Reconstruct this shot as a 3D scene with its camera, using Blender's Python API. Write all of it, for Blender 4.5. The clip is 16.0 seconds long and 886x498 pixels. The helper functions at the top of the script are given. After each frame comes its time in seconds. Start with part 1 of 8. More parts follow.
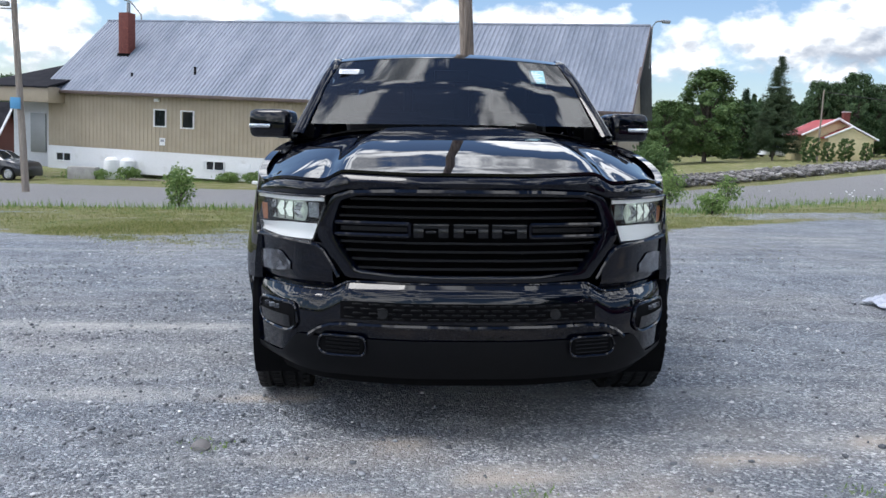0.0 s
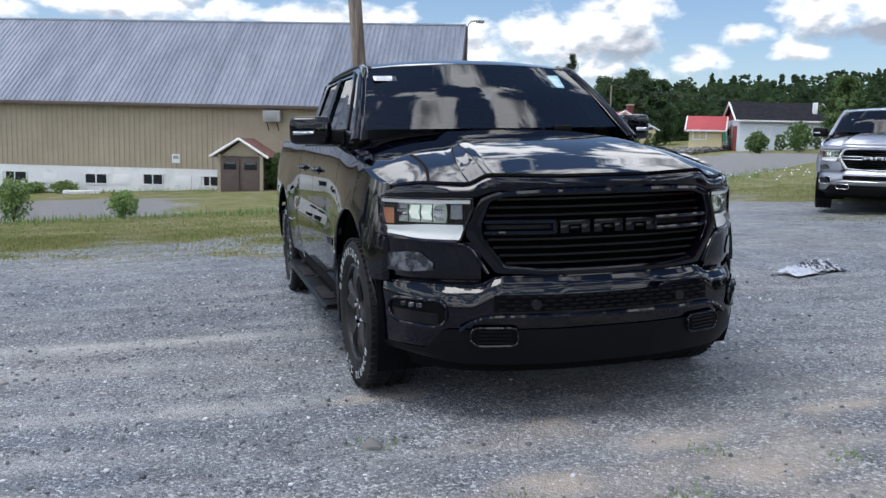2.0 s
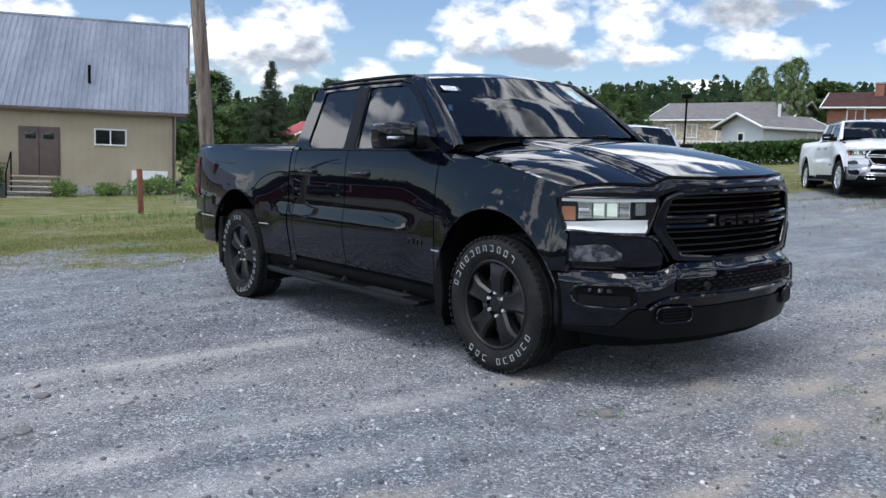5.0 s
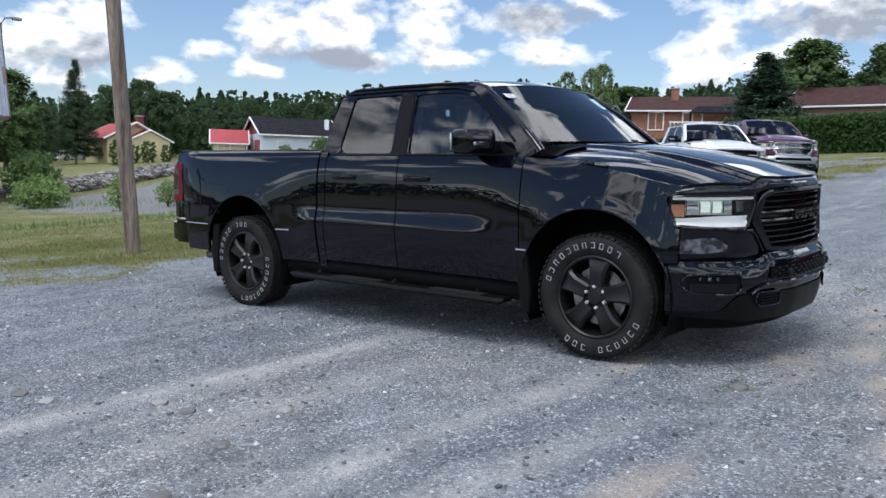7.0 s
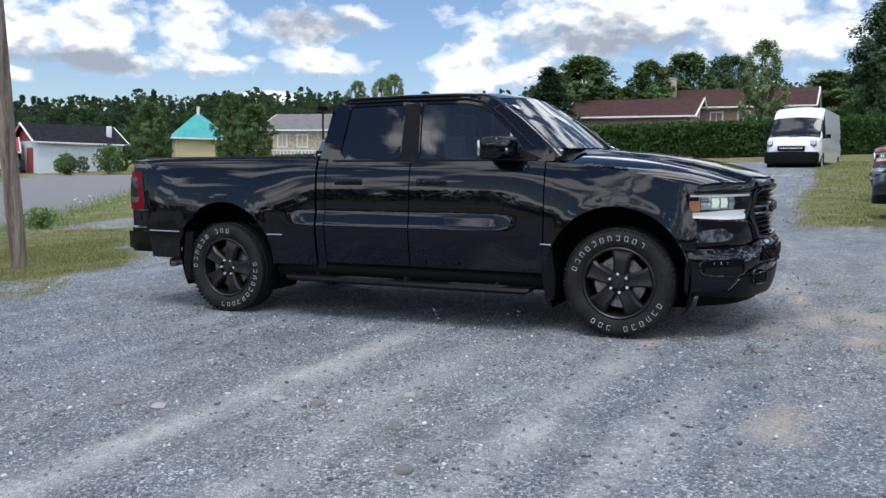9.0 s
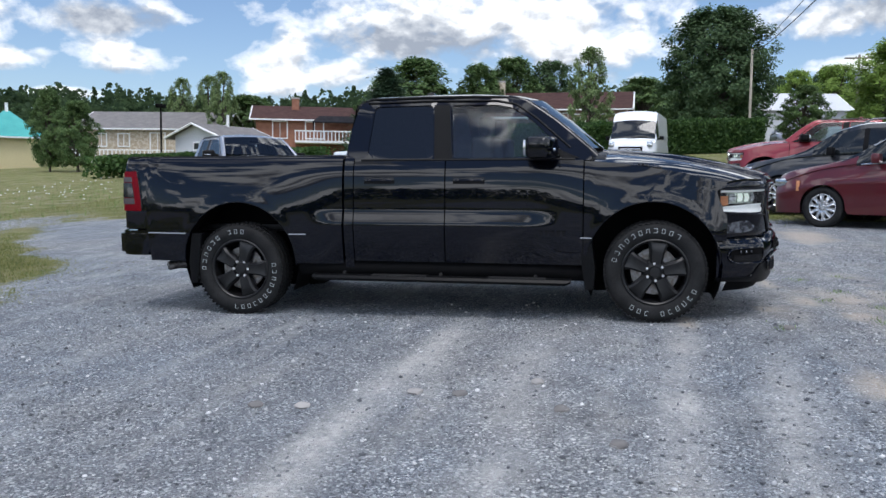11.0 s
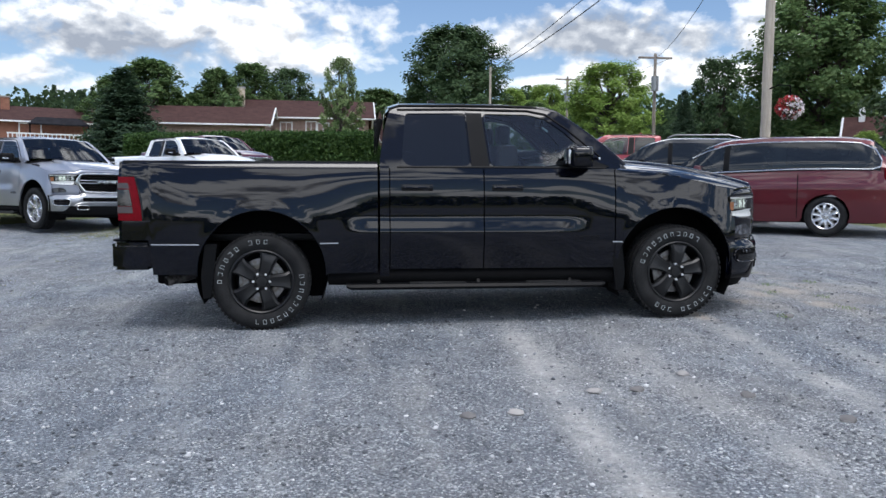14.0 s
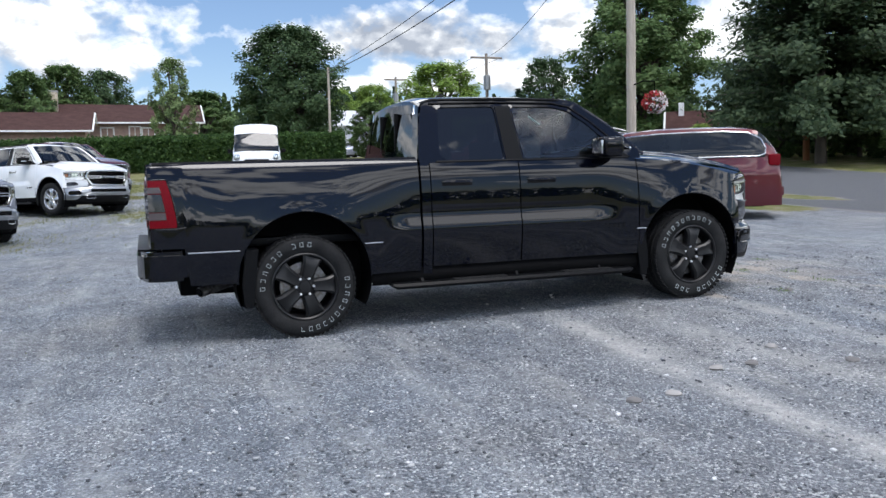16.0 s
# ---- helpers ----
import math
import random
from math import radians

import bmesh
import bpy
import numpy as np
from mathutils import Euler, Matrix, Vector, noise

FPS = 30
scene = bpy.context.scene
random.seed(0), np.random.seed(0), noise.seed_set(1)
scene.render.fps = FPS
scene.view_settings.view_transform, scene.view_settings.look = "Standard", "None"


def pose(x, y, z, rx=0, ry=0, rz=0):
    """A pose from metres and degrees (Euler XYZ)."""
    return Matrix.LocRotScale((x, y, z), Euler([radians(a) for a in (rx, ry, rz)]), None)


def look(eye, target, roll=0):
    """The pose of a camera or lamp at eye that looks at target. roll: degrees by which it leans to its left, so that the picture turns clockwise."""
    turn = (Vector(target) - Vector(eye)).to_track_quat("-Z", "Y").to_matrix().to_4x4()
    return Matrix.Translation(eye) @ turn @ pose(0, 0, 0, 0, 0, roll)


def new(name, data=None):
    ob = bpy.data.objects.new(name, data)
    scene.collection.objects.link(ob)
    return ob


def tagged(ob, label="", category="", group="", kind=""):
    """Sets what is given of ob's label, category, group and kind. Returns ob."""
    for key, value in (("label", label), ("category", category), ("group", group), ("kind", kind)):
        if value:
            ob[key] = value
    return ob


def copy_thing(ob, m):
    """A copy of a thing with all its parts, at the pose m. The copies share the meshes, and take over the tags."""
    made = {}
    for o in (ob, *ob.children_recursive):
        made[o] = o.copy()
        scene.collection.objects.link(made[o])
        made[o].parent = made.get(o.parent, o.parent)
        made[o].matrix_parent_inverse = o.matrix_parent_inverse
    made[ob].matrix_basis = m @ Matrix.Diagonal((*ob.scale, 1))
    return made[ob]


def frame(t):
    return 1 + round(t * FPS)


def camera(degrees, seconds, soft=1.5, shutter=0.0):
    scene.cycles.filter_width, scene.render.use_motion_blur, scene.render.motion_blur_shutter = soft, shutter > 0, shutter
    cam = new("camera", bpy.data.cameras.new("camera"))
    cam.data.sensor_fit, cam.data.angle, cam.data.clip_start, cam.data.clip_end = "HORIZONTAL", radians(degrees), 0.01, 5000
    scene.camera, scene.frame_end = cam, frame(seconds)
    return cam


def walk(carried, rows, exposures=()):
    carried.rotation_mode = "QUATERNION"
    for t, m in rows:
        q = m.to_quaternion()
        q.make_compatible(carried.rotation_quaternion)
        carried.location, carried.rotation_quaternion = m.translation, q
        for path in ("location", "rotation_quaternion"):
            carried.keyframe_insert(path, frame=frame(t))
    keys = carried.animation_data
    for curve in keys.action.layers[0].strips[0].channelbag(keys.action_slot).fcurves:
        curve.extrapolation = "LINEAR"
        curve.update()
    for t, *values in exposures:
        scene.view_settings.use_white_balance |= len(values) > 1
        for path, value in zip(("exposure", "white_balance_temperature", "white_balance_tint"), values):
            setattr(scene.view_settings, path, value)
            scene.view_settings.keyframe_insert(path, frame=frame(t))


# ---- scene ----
cam = camera(54.8, 16.0)
PATH = [
    (0, (-0.242, -4.486, 1.342), (-0.1663, -2.5043, 1.0814), 2.92),
    (0.5, (-0.557, -4.502, 1.329), (-0.3739, -2.5274, 1.0677), 2.54),
    (1, (-0.935, -4.512, 1.330), (-0.6496, -2.5479, 1.0814), 2.56),
    (1.5, (-1.369, -4.578, 1.331), (-0.9815, -2.6337, 1.0698), 2.17),
    (2, (-1.768, -4.526, 1.317), (-1.2346, -2.6150, 1.0689), 1.37),
    (2.5, (-2.191, -4.491, 1.299), (-1.5054, -2.6278, 1.0617), 1.16),
    (3, (-2.625, -4.437, 1.290), (-1.8337, -2.6147, 1.0631), 1.34),
    (5.5, (-4.593, -3.545, 1.213), (-3.3035, -2.0304, 1.0113), 1.44),
    (6, (-4.959, -3.281, 1.208), (-3.5857, -1.8404, 1.0098), 0.79),
    (6.5, (-5.372, -3.031, 1.199), (-3.9268, -1.6636, 0.9999), 1.83),
    (7, (-5.731, -2.742, 1.183), (-4.2090, -1.4587, 0.9942), 1.45),
    (7.5, (-6.138, -2.476, 1.156), (-4.5227, -1.3120, 0.9718), 1.35),
    (8, (-6.491, -2.178, 1.143), (-4.8023, -1.1217, 0.9662), 1.25),
    (8.5, (-6.816, -1.833, 1.134), (-5.0636, -0.8823, 0.9769), 0.45),
    (9, (-7.149, -1.491, 1.115), (-5.3451, -0.6415, 0.9558), 0.95),
    (11.5, (-8.046, 0.580, 1.069), (-6.0834, 0.9325, 0.9210), 0.15),
    (12, (-8.099, 1.036, 1.057), (-6.1202, 1.2875, 0.9141), -0.05),
    (12.5, (-8.166, 1.480, 1.041), (-6.1729, 1.5774, 0.9002), -0.02),
    (13, (-8.232, 1.919, 1.037), (-6.2384, 1.8753, 0.8878), -0.77),
    (13.5, (-8.205, 2.375, 1.038), (-6.2153, 2.2344, 0.8980), -0.38),
    (14, (-8.178, 2.848, 1.035), (-6.1944, 2.6285, 0.9090), 0.63),
    (14.5, (-8.064, 3.305, 1.032), (-6.0904, 3.0016, 0.9222), 0.53),
    (15, (-7.948, 3.761, 1.013), (-5.9961, 3.3395, 0.9074), 0.30),
    (15.5, (-7.862, 4.206, 1.002), (-5.9413, 3.6603, 0.8843), -0.95),
    (16, (-7.705, 4.654, 0.993), (-5.8124, 4.0211, 0.8666), -1.55),
]
walk(cam, [(t, look(eye, target, roll)) for t, eye, target, roll in PATH], [(0, 0.14, 6350, 10), (2, -0.06, 6350, 10), (3, -0.04, 6350, 10), (5.5, -0.06, 6300, 10), (12.5, -0.10, 6300, 10), (14, -0.08, 6350, 10), (16, 0.07, 6400, 10)])

# ---------------- world and sun ----------------
SUN_EL, SUN_AZ = radians(64), radians(262)
world = bpy.data.worlds.new("sky")
scene.world = world
world.use_nodes = True
wn, wl = world.node_tree.nodes, world.node_tree.links
wn.clear()


def wnode(kind, **values):
    n = wn.new(kind)
    for key, value in values.items():
        n.inputs[key.replace("_", " ")].default_value = value
    return n


def wmath(op, a, b=None, c=None, clamp=False):
    n = wn.new("ShaderNodeMath")
    n.operation, n.use_clamp = op, clamp
    for i, v in enumerate((a, b, c)):
        if v is None:
            continue
        if isinstance(v, (int, float)):
            n.inputs[i].default_value = v
        else:
            wl.new(v, n.inputs[i])
    return n.outputs[0]


sky = wn.new("ShaderNodeTexSky")
sky.sky_type, sky.sun_disc, sky.sun_elevation, sky.sun_rotation = "NISHITA", False, SUN_EL, SUN_AZ
sky.air_density, sky.dust_density, sky.ozone_density = 1.0, 0.6, 2.2
way = wn.new("ShaderNodeTexCoord").outputs["Generated"]
cut = wn.new("ShaderNodeSeparateXYZ")
wl.new(way, cut.inputs[0])


def cloud_noise(scale, lift, detail=8.0, stretch=1.6):
    """Billowing noise over the dome; lift looks a little higher up."""
    m = wn.new("ShaderNodeMapping")
    m.inputs["Location"].default_value = (3.1, 1.7, 0.4 + lift)
    m.inputs["Scale"].default_value = (1.0, 1.0, stretch)
    wl.new(way, m.inputs["Vector"])
    a = wnode("ShaderNodeTexNoise", Scale=scale, Detail=detail, Roughness=0.55, Distortion=0.15)
    wl.new(m.outputs[0], a.inputs["Vector"])
    return a.outputs["Fac"]


bearing = wmath("MULTIPLY", wmath("ARCTAN2", cut.outputs[0], cut.outputs[1]), 57.2958)
height = wmath("MULTIPLY", wmath("ARCSINE", cut.outputs[2]), 57.2958)
spot = wn.new("ShaderNodeCombineXYZ")
wl.new(bearing, spot.inputs[0])
wl.new(height, spot.inputs[1])
# cumulus heaps low over the land: bearing, elevation, half width, half height in degrees
NORTH_CLOUDS = [
    (27.0, 8.1, 3.0, 1.9), (23.2, 6.4, 2.7, 1.8), (31.3, 5.4, 1.8, 1.0), (37.5, 6.0, 2.2, 0.6), (38.6, 8.3, 2.7, 1.9),
    (42.5, 8.8, 3.6, 2.3), (48.4, 9.2, 2.3, 2.1), (49.7, 7.2, 3.2, 0.8), (56.1, 7.7, 2.3, 1.4), (53.7, 5.2, 2.7, 0.4),
    (66.4, 7.3, 2.7, 2.8), (34.3, 7.1, 2.0, 0.7), (17.1, 6.0, 2.3, 2.0), (21.6, 6.7, 2.8, 2.3), (26.0, 7.4, 4.2, 3.4),
    (8.6, 7.8, 5.3, 1.0), (-3.9, 8.0, 7.6, 1.1), (-14.2, 7.3, 4.9, 1.3), (-23.5, 5.0, 4.9, 2.3),
]
EAST_CLOUDS = [
    (80.4, 10.6, 12.5, 2.8), (70.0, 6.9, 4.4, 1.2), (67.1, 8.6, 1.5, 1.0), (85.1, 9.9, 7.6, 3.0), (113.1, 7.9, 6.4, 1.5),
    (117.3, 10.5, 2.8, 2.8), (126.4, 9.6, 3.0, 2.3), (105.8, 8.2, 2.1, 1.3), (57.6, 7.5, 2.3, 1.1), (103.4, 7.4, 3.4, 0.6),
]
GREY_BASES = [
    (55.6, 9.7, 4.5, 1.3), (75.2, 9.4, 6.4, 1.5), (105.4, 10.5, 8.1, 1.8), (26.7, 6.3, 2.8, 0.8), (27.7, 6.3, 2.5, 0.7),
    (27.5, 6.5, 3.0, 0.6), (42.9, 6.8, 3.6, 0.7), (106.8, 10.0, 9.8, 1.5), (42.0, 7.0, 4.2, 0.8),
]


def heaps(clouds, drop=0.0):
    """Nearness to the closest of the heaps: 1 in its middle, 0 at its rim."""
    nearest = None
    for a, e, w, h in clouds:
        n = wn.new("ShaderNodeVectorMath")
        n.operation = "MULTIPLY_ADD"
        n.inputs[1].default_value = (1 / w, 1 / h, 0)
        n.inputs[2].default_value = (-a / w, -(e - drop * h) / h, 0)
        wl.new(spot.outputs[0], n.inputs[0])
        d = wn.new("ShaderNodeVectorMath")
        d.operation = "LENGTH"
        wl.new(n.outputs[0], d.inputs[0])
        nearest = d.outputs["Value"] if nearest is None else wmath("MINIMUM", nearest, d.outputs["Value"])
    return wmath("SUBTRACT", 1.0, nearest)


ragged = wmath("SUBTRACT", cloud_noise(21.0, 0.0), 0.5)
ragged_up = wmath("SUBTRACT", cloud_noise(21.0, 0.026), 0.5)
fine_up = wmath("SUBTRACT", cloud_noise(42.0, 0.012, 5.0), cloud_noise(42.0, 0.0, 5.0))
low_heap = wmath("ADD", heaps(NORTH_CLOUDS + EAST_CLOUDS + GREY_BASES), wmath("ADD", wmath("MULTIPLY", ragged, 2.5), 0.10))
# elsewhere, overhead and behind, broken fields of larger heaps
field = cloud_noise(5.2, 0.0, 9.0, 1.5)
field_up = cloud_noise(5.2, 0.04, 9.0, 1.5)
overhead = wmath("MULTIPLY", wmath("SUBTRACT", height, 13.0), 0.2, clamp=True)
behind = wmath("MULTIPLY", wmath("SUBTRACT", wmath("ABSOLUTE", wmath("SUBTRACT", bearing, 52.0)), 84.0), 0.15, clamp=True)
away = wmath("MAXIMUM", overhead, behind)
clearer = wmath("MULTIPLY", wmath("SUBTRACT", height, 26.0), 0.04, clamp=True)
high_heap = wmath("SUBTRACT", wmath("MULTIPLY", wmath("SUBTRACT", field, 0.492), 13.0), wmath("MULTIPLY", clearer, 0.25))


def between(f, a, b):
    return wmath("ADD", wmath("MULTIPLY", a, wmath("SUBTRACT", 1.0, f)), wmath("MULTIPLY", b, f))


cover = wmath("MULTIPLY", between(away, low_heap, high_heap), 1.7, clamp=True)
grey_low = wmath("MULTIPLY", wmath("ADD", heaps(GREY_BASES), wmath("ADD", wmath("MULTIPLY", ragged_up, 1.2), 0.2)), 1.15, clamp=True)
under_heap = wmath("MULTIPLY", wmath("SUBTRACT", heaps(NORTH_CLOUDS + EAST_CLOUDS, 0.7), heaps(NORTH_CLOUDS + EAST_CLOUDS)), 0.75, clamp=True)
belly = wmath("ADD", wmath("ADD", wmath("MULTIPLY", wmath("SUBTRACT", ragged_up, ragged), 1.5), wmath("MULTIPLY", fine_up, 1.0)), wmath("MULTIPLY", under_heap, 0.95))
lit_low = wmath("SUBTRACT", wmath("SUBTRACT", 0.92, belly), wmath("MULTIPLY", grey_low, 0.66), clamp=True)
lit_high = wmath("SUBTRACT", wmath("ADD", wmath("MULTIPLY", wmath("SUBTRACT", field, field_up), 6.0), 0.90), wmath("MULTIPLY", wmath("SUBTRACT", field, 0.56), 2.6), clamp=True)


def cloud_tone(lit, shade_, middle, bright):
    r = wn.new("ShaderNodeValToRGB")
    r.color_ramp.elements[0].position, r.color_ramp.elements[0].color = 0.08, (*shade_, 1)
    r.color_ramp.elements[1].position, r.color_ramp.elements[1].color = 0.95, (*bright, 1)
    r.color_ramp.elements.new(0.55).color = (*middle, 1)
    wl.new(lit, r.inputs[0])
    return r.outputs[0]


# low heaps toned down to keep their shading; overhead ones brightened for reflections
low_tone = cloud_tone(lit_low, (4.3, 4.8, 5.7), (7.6, 8.0, 8.6), (12.8, 13.0, 13.3))
high_tone = cloud_tone(lit_high, (3.2, 3.7, 4.6), (8.8, 9.2, 10.0), (27.0, 27.6, 28.6))
tone = wn.new("ShaderNodeMix")
tone.data_type = "RGBA"
wl.new(away, tone.inputs[0])
wl.new(low_tone, tone.inputs[6])
wl.new(high_tone, tone.inputs[7])
tint = wn.new("ShaderNodeMix")
tint.data_type, tint.blend_type = "RGBA", "MULTIPLY"
tint.inputs[0].default_value = 1.0
wl.new(sky.outputs[0], tint.inputs[6])
tint.inputs[7].default_value = (1.28, 1.32, 1.42, 1)
blend = wn.new("ShaderNodeMix")
blend.data_type = "RGBA"
wl.new(cover, blend.inputs[0])
wl.new(tint.outputs[2], blend.inputs[6])
wl.new(tone.outputs[2], blend.inputs[7])
back = wn.new("ShaderNodeBackground")
back.inputs["Strength"].default_value = 0.10
wl.new(blend.outputs[2], back.inputs["Color"])
wl.new(back.outputs[0], wn.new("ShaderNodeOutputWorld").inputs["Surface"])

sun = new("sun", bpy.data.lights.new("sun", "SUN"))
sun.data.energy, sun.data.angle, sun.data.color = 2.35, radians(28), (1.0, 0.97, 0.95)
# the sky's sun_rotation turns clockwise from +y
to_sun = Vector((math.sin(SUN_AZ) * math.cos(SUN_EL), math.cos(SUN_AZ) * math.cos(SUN_EL), math.sin(SUN_EL)))
sun.matrix_world = look(to_sun * 50, (0, 0, 0))


# ---------------- materials ----------------
def material(name, base, rough=0.6, metal=0.0, second=None, scale=4.0, mix=(0.35, 0.65), fine=None, fine_amount=0.25,
             bump=0.0, bump_scale=60.0, bump_distance=0.01, coat=0.0, spec=0.5, random_tone=0.0, rough_var=0.0, stretch=None, emission=None, object_space=True):
    """Two colours mixed by a broad noise, darkened and lightened by a fine one, with relief from a third."""
    m = bpy.data.materials.new(name)
    m.use_nodes = True
    nodes, links = m.node_tree.nodes, m.node_tree.links
    bsdf = nodes["Principled BSDF"]
    bsdf.inputs["Roughness"].default_value, bsdf.inputs["Metallic"].default_value = rough, metal
    bsdf.inputs["Coat Weight"].default_value = coat
    bsdf.inputs["Coat Roughness"].default_value = 0.015
    bsdf.inputs["Coat IOR"].default_value = 1.46
    bsdf.inputs["Specular IOR Level"].default_value = spec
    bsdf.inputs["Base Color"].default_value = (*base, 1)
    where = nodes.new("ShaderNodeTexCoord").outputs["Object"]
    if not object_space:
        where = nodes.new("ShaderNodeNewGeometry").outputs["Position"]
    if stretch:
        mp = nodes.new("ShaderNodeMapping")
        mp.inputs["Scale"].default_value = stretch
        links.new(where, mp.inputs["Vector"])
        where = mp.outputs[0]

    def noise_at(s, detail=4.0, roughness=0.55):
        n = nodes.new("ShaderNodeTexNoise")
        n.inputs["Scale"].default_value, n.inputs["Detail"].default_value, n.inputs["Roughness"].default_value = s, detail, roughness
        links.new(where, n.inputs["Vector"])
        return n.outputs["Fac"]

    def ramp(fac, lo, hi, c0, c1):
        r = nodes.new("ShaderNodeValToRGB")
        r.color_ramp.elements[0].position, r.color_ramp.elements[1].position = lo, hi
        r.color_ramp.elements[0].color, r.color_ramp.elements[1].color = (*c0, 1), (*c1, 1)
        links.new(fac, r.inputs[0])
        return r.outputs[0]

    colour = None
    if second:
        colour = ramp(noise_at(scale), mix[0], mix[1], base, second)
    if fine:
        lo, hi = 1 - fine_amount, 1 + fine_amount
        grain = ramp(noise_at(fine, 3.0), 0.3, 0.7, (lo, lo, lo), (hi, hi, hi))
        mul = nodes.new("ShaderNodeMix")
        mul.data_type, mul.blend_type = "RGBA", "MULTIPLY"
        mul.inputs[0].default_value = 1.0
        if colour:
            links.new(colour, mul.inputs[6])
        else:
            mul.inputs[6].default_value = (*base, 1)
        links.new(grain, mul.inputs[7])
        colour = mul.outputs[2]
    if random_tone:
        info = nodes.new("ShaderNodeObjectInfo")
        lo, hi = 1 - random_tone, 1 + random_tone
        vary = ramp(info.outputs["Random"], 0.0, 1.0, (lo, lo, lo), (hi, hi, hi))
        mul = nodes.new("ShaderNodeMix")
        mul.data_type, mul.blend_type = "RGBA", "MULTIPLY"
        mul.inputs[0].default_value = 1.0
        if colour:
            links.new(colour, mul.inputs[6])
        else:
            mul.inputs[6].default_value = (*base, 1)
        links.new(vary, mul.inputs[7])
        colour = mul.outputs[2]
    if colour:
        links.new(colour, bsdf.inputs["Base Color"])
    if rough_var:
        lo, hi = max(0.0, rough - rough_var), min(1.0, rough + rough_var)
        r = ramp(noise_at(scale * 2.3), 0.3, 0.7, (lo, lo, lo), (hi, hi, hi))
        links.new(r, bsdf.inputs["Roughness"])
    if bump:
        b = nodes.new("ShaderNodeBump")
        b.inputs["Strength"].default_value, b.inputs["Distance"].default_value = bump, bump_distance
        links.new(noise_at(bump_scale, 5.0, 0.6), b.inputs["Height"])
        links.new(b.outputs[0], bsdf.inputs["Normal"])
    if emission:
        bsdf.inputs["Emission Color"].default_value = (*emission[:3], 1)
        bsdf.inputs["Emission Strength"].default_value = emission[3]
    return m


def leaf_material(name, dark, light):
    """Foliage: tone by island, some light through the leaf."""
    m = bpy.data.materials.new(name)
    m.use_nodes = True
    nodes, links = m.node_tree.nodes, m.node_tree.links
    bsdf = nodes["Principled BSDF"]
    bsdf.inputs["Roughness"].default_value = 0.6
    bsdf.inputs["Specular IOR Level"].default_value = 0.25
    r = nodes.new("ShaderNodeValToRGB")
    r.color_ramp.elements[0].color, r.color_ramp.elements[1].color = (*dark, 1), (*light, 1)
    links.new(nodes.new("ShaderNodeNewGeometry").outputs["Random Per Island"], r.inputs[0])
    links.new(r.outputs[0], bsdf.inputs["Base Color"])
    thin = nodes.new("ShaderNodeBsdfTranslucent")
    links.new(r.outputs[0], thin.inputs["Color"])
    mixer = nodes.new("ShaderNodeMixShader")
    mixer.inputs[0].default_value = 0.4
    links.new(bsdf.outputs[0], mixer.inputs[1])
    links.new(thin.outputs[0], mixer.inputs[2])
    links.new(mixer.outputs[0], nodes["Material Output"].inputs["Surface"])
    return m


def glass_material(name, tint_colour, rough=0.0, ior=1.75):
    m = bpy.data.materials.new(name)
    m.use_nodes = True
    nodes, links = m.node_tree.nodes, m.node_tree.links
    nodes.remove(nodes["Principled BSDF"])
    clear = nodes.new("ShaderNodeBsdfTransparent")
    clear.inputs["Color"].default_value = (*tint_colour, 1)
    gloss = nodes.new("ShaderNodeBsdfGlossy")
    gloss.inputs["Roughness"].default_value = rough
    fres = nodes.new("ShaderNodeFresnel")
    fres.inputs["IOR"].default_value = ior
    mixer = nodes.new("ShaderNodeMixShader")
    links.new(fres.outputs[0], mixer.inputs[0])
    links.new(clear.outputs[0], mixer.inputs[1])
    links.new(gloss.outputs[0], mixer.inputs[2])
    links.new(mixer.outputs[0], nodes["Material Output"].inputs["Surface"])
    return m


M = {}
M["paint_black"] = material("black_metallic_paint", (0.0008, 0.0013, 0.0042), 0.5, 0.0, fine=900, fine_amount=0.4, coat=1.0, spec=0.0)
M["paint_silver"] = material("silver_paint", (0.30, 0.32, 0.38), 0.35, 0.6, fine=700, fine_amount=0.1, coat=1.0)
M["paint_white"] = material("white_paint", (0.80, 0.82, 0.85), 0.35, 0.0, fine=3, fine_amount=0.04, coat=0.8)
M["paint_maroon"] = material("maroon_paint", (0.085, 0.004, 0.010), 0.35, 0.4, fine=700, fine_amount=0.2, coat=1.0)
M["paint_red"] = material("red_paint", (0.21, 0.010, 0.020), 0.35, 0.3, fine=700, fine_amount=0.2, coat=1.0)
M["paint_purple"] = material("plum_paint", (0.085, 0.007, 0.036), 0.35, 0.4, fine=700, fine_amount=0.2, coat=1.0)
M["paint_navy"] = material("dark_grey_paint", (0.012, 0.014, 0.02), 0.35, 0.4, fine=700, fine_amount=0.2, coat=1.0)
M["plastic_black"] = material("black_plastic", (0.0042, 0.0045, 0.0054), 0.42, fine=180, fine_amount=0.3, spec=0.12, bump=0.15, bump_scale=400, bump_distance=0.002)
M["gloss_black"] = material("gloss_black_plastic", (0.003, 0.003, 0.004), 0.16, fine=60, fine_amount=0.2, spec=0.4)
M["rubber"] = material("tyre_rubber", (0.0095, 0.0098, 0.0105), 0.75, spec=0.2, second=(0.018, 0.0182, 0.019), scale=9, fine=120, fine_amount=0.25, bump=0.1, bump_scale=260, bump_distance=0.002)
M["letter_white"] = material("raised_white_rubber", (0.36, 0.40, 0.41), 0.7, fine=60, fine_amount=0.2)
M["nut"] = material("bright_wheel_nut", (0.72, 0.73, 0.76), 0.28, 0.45)
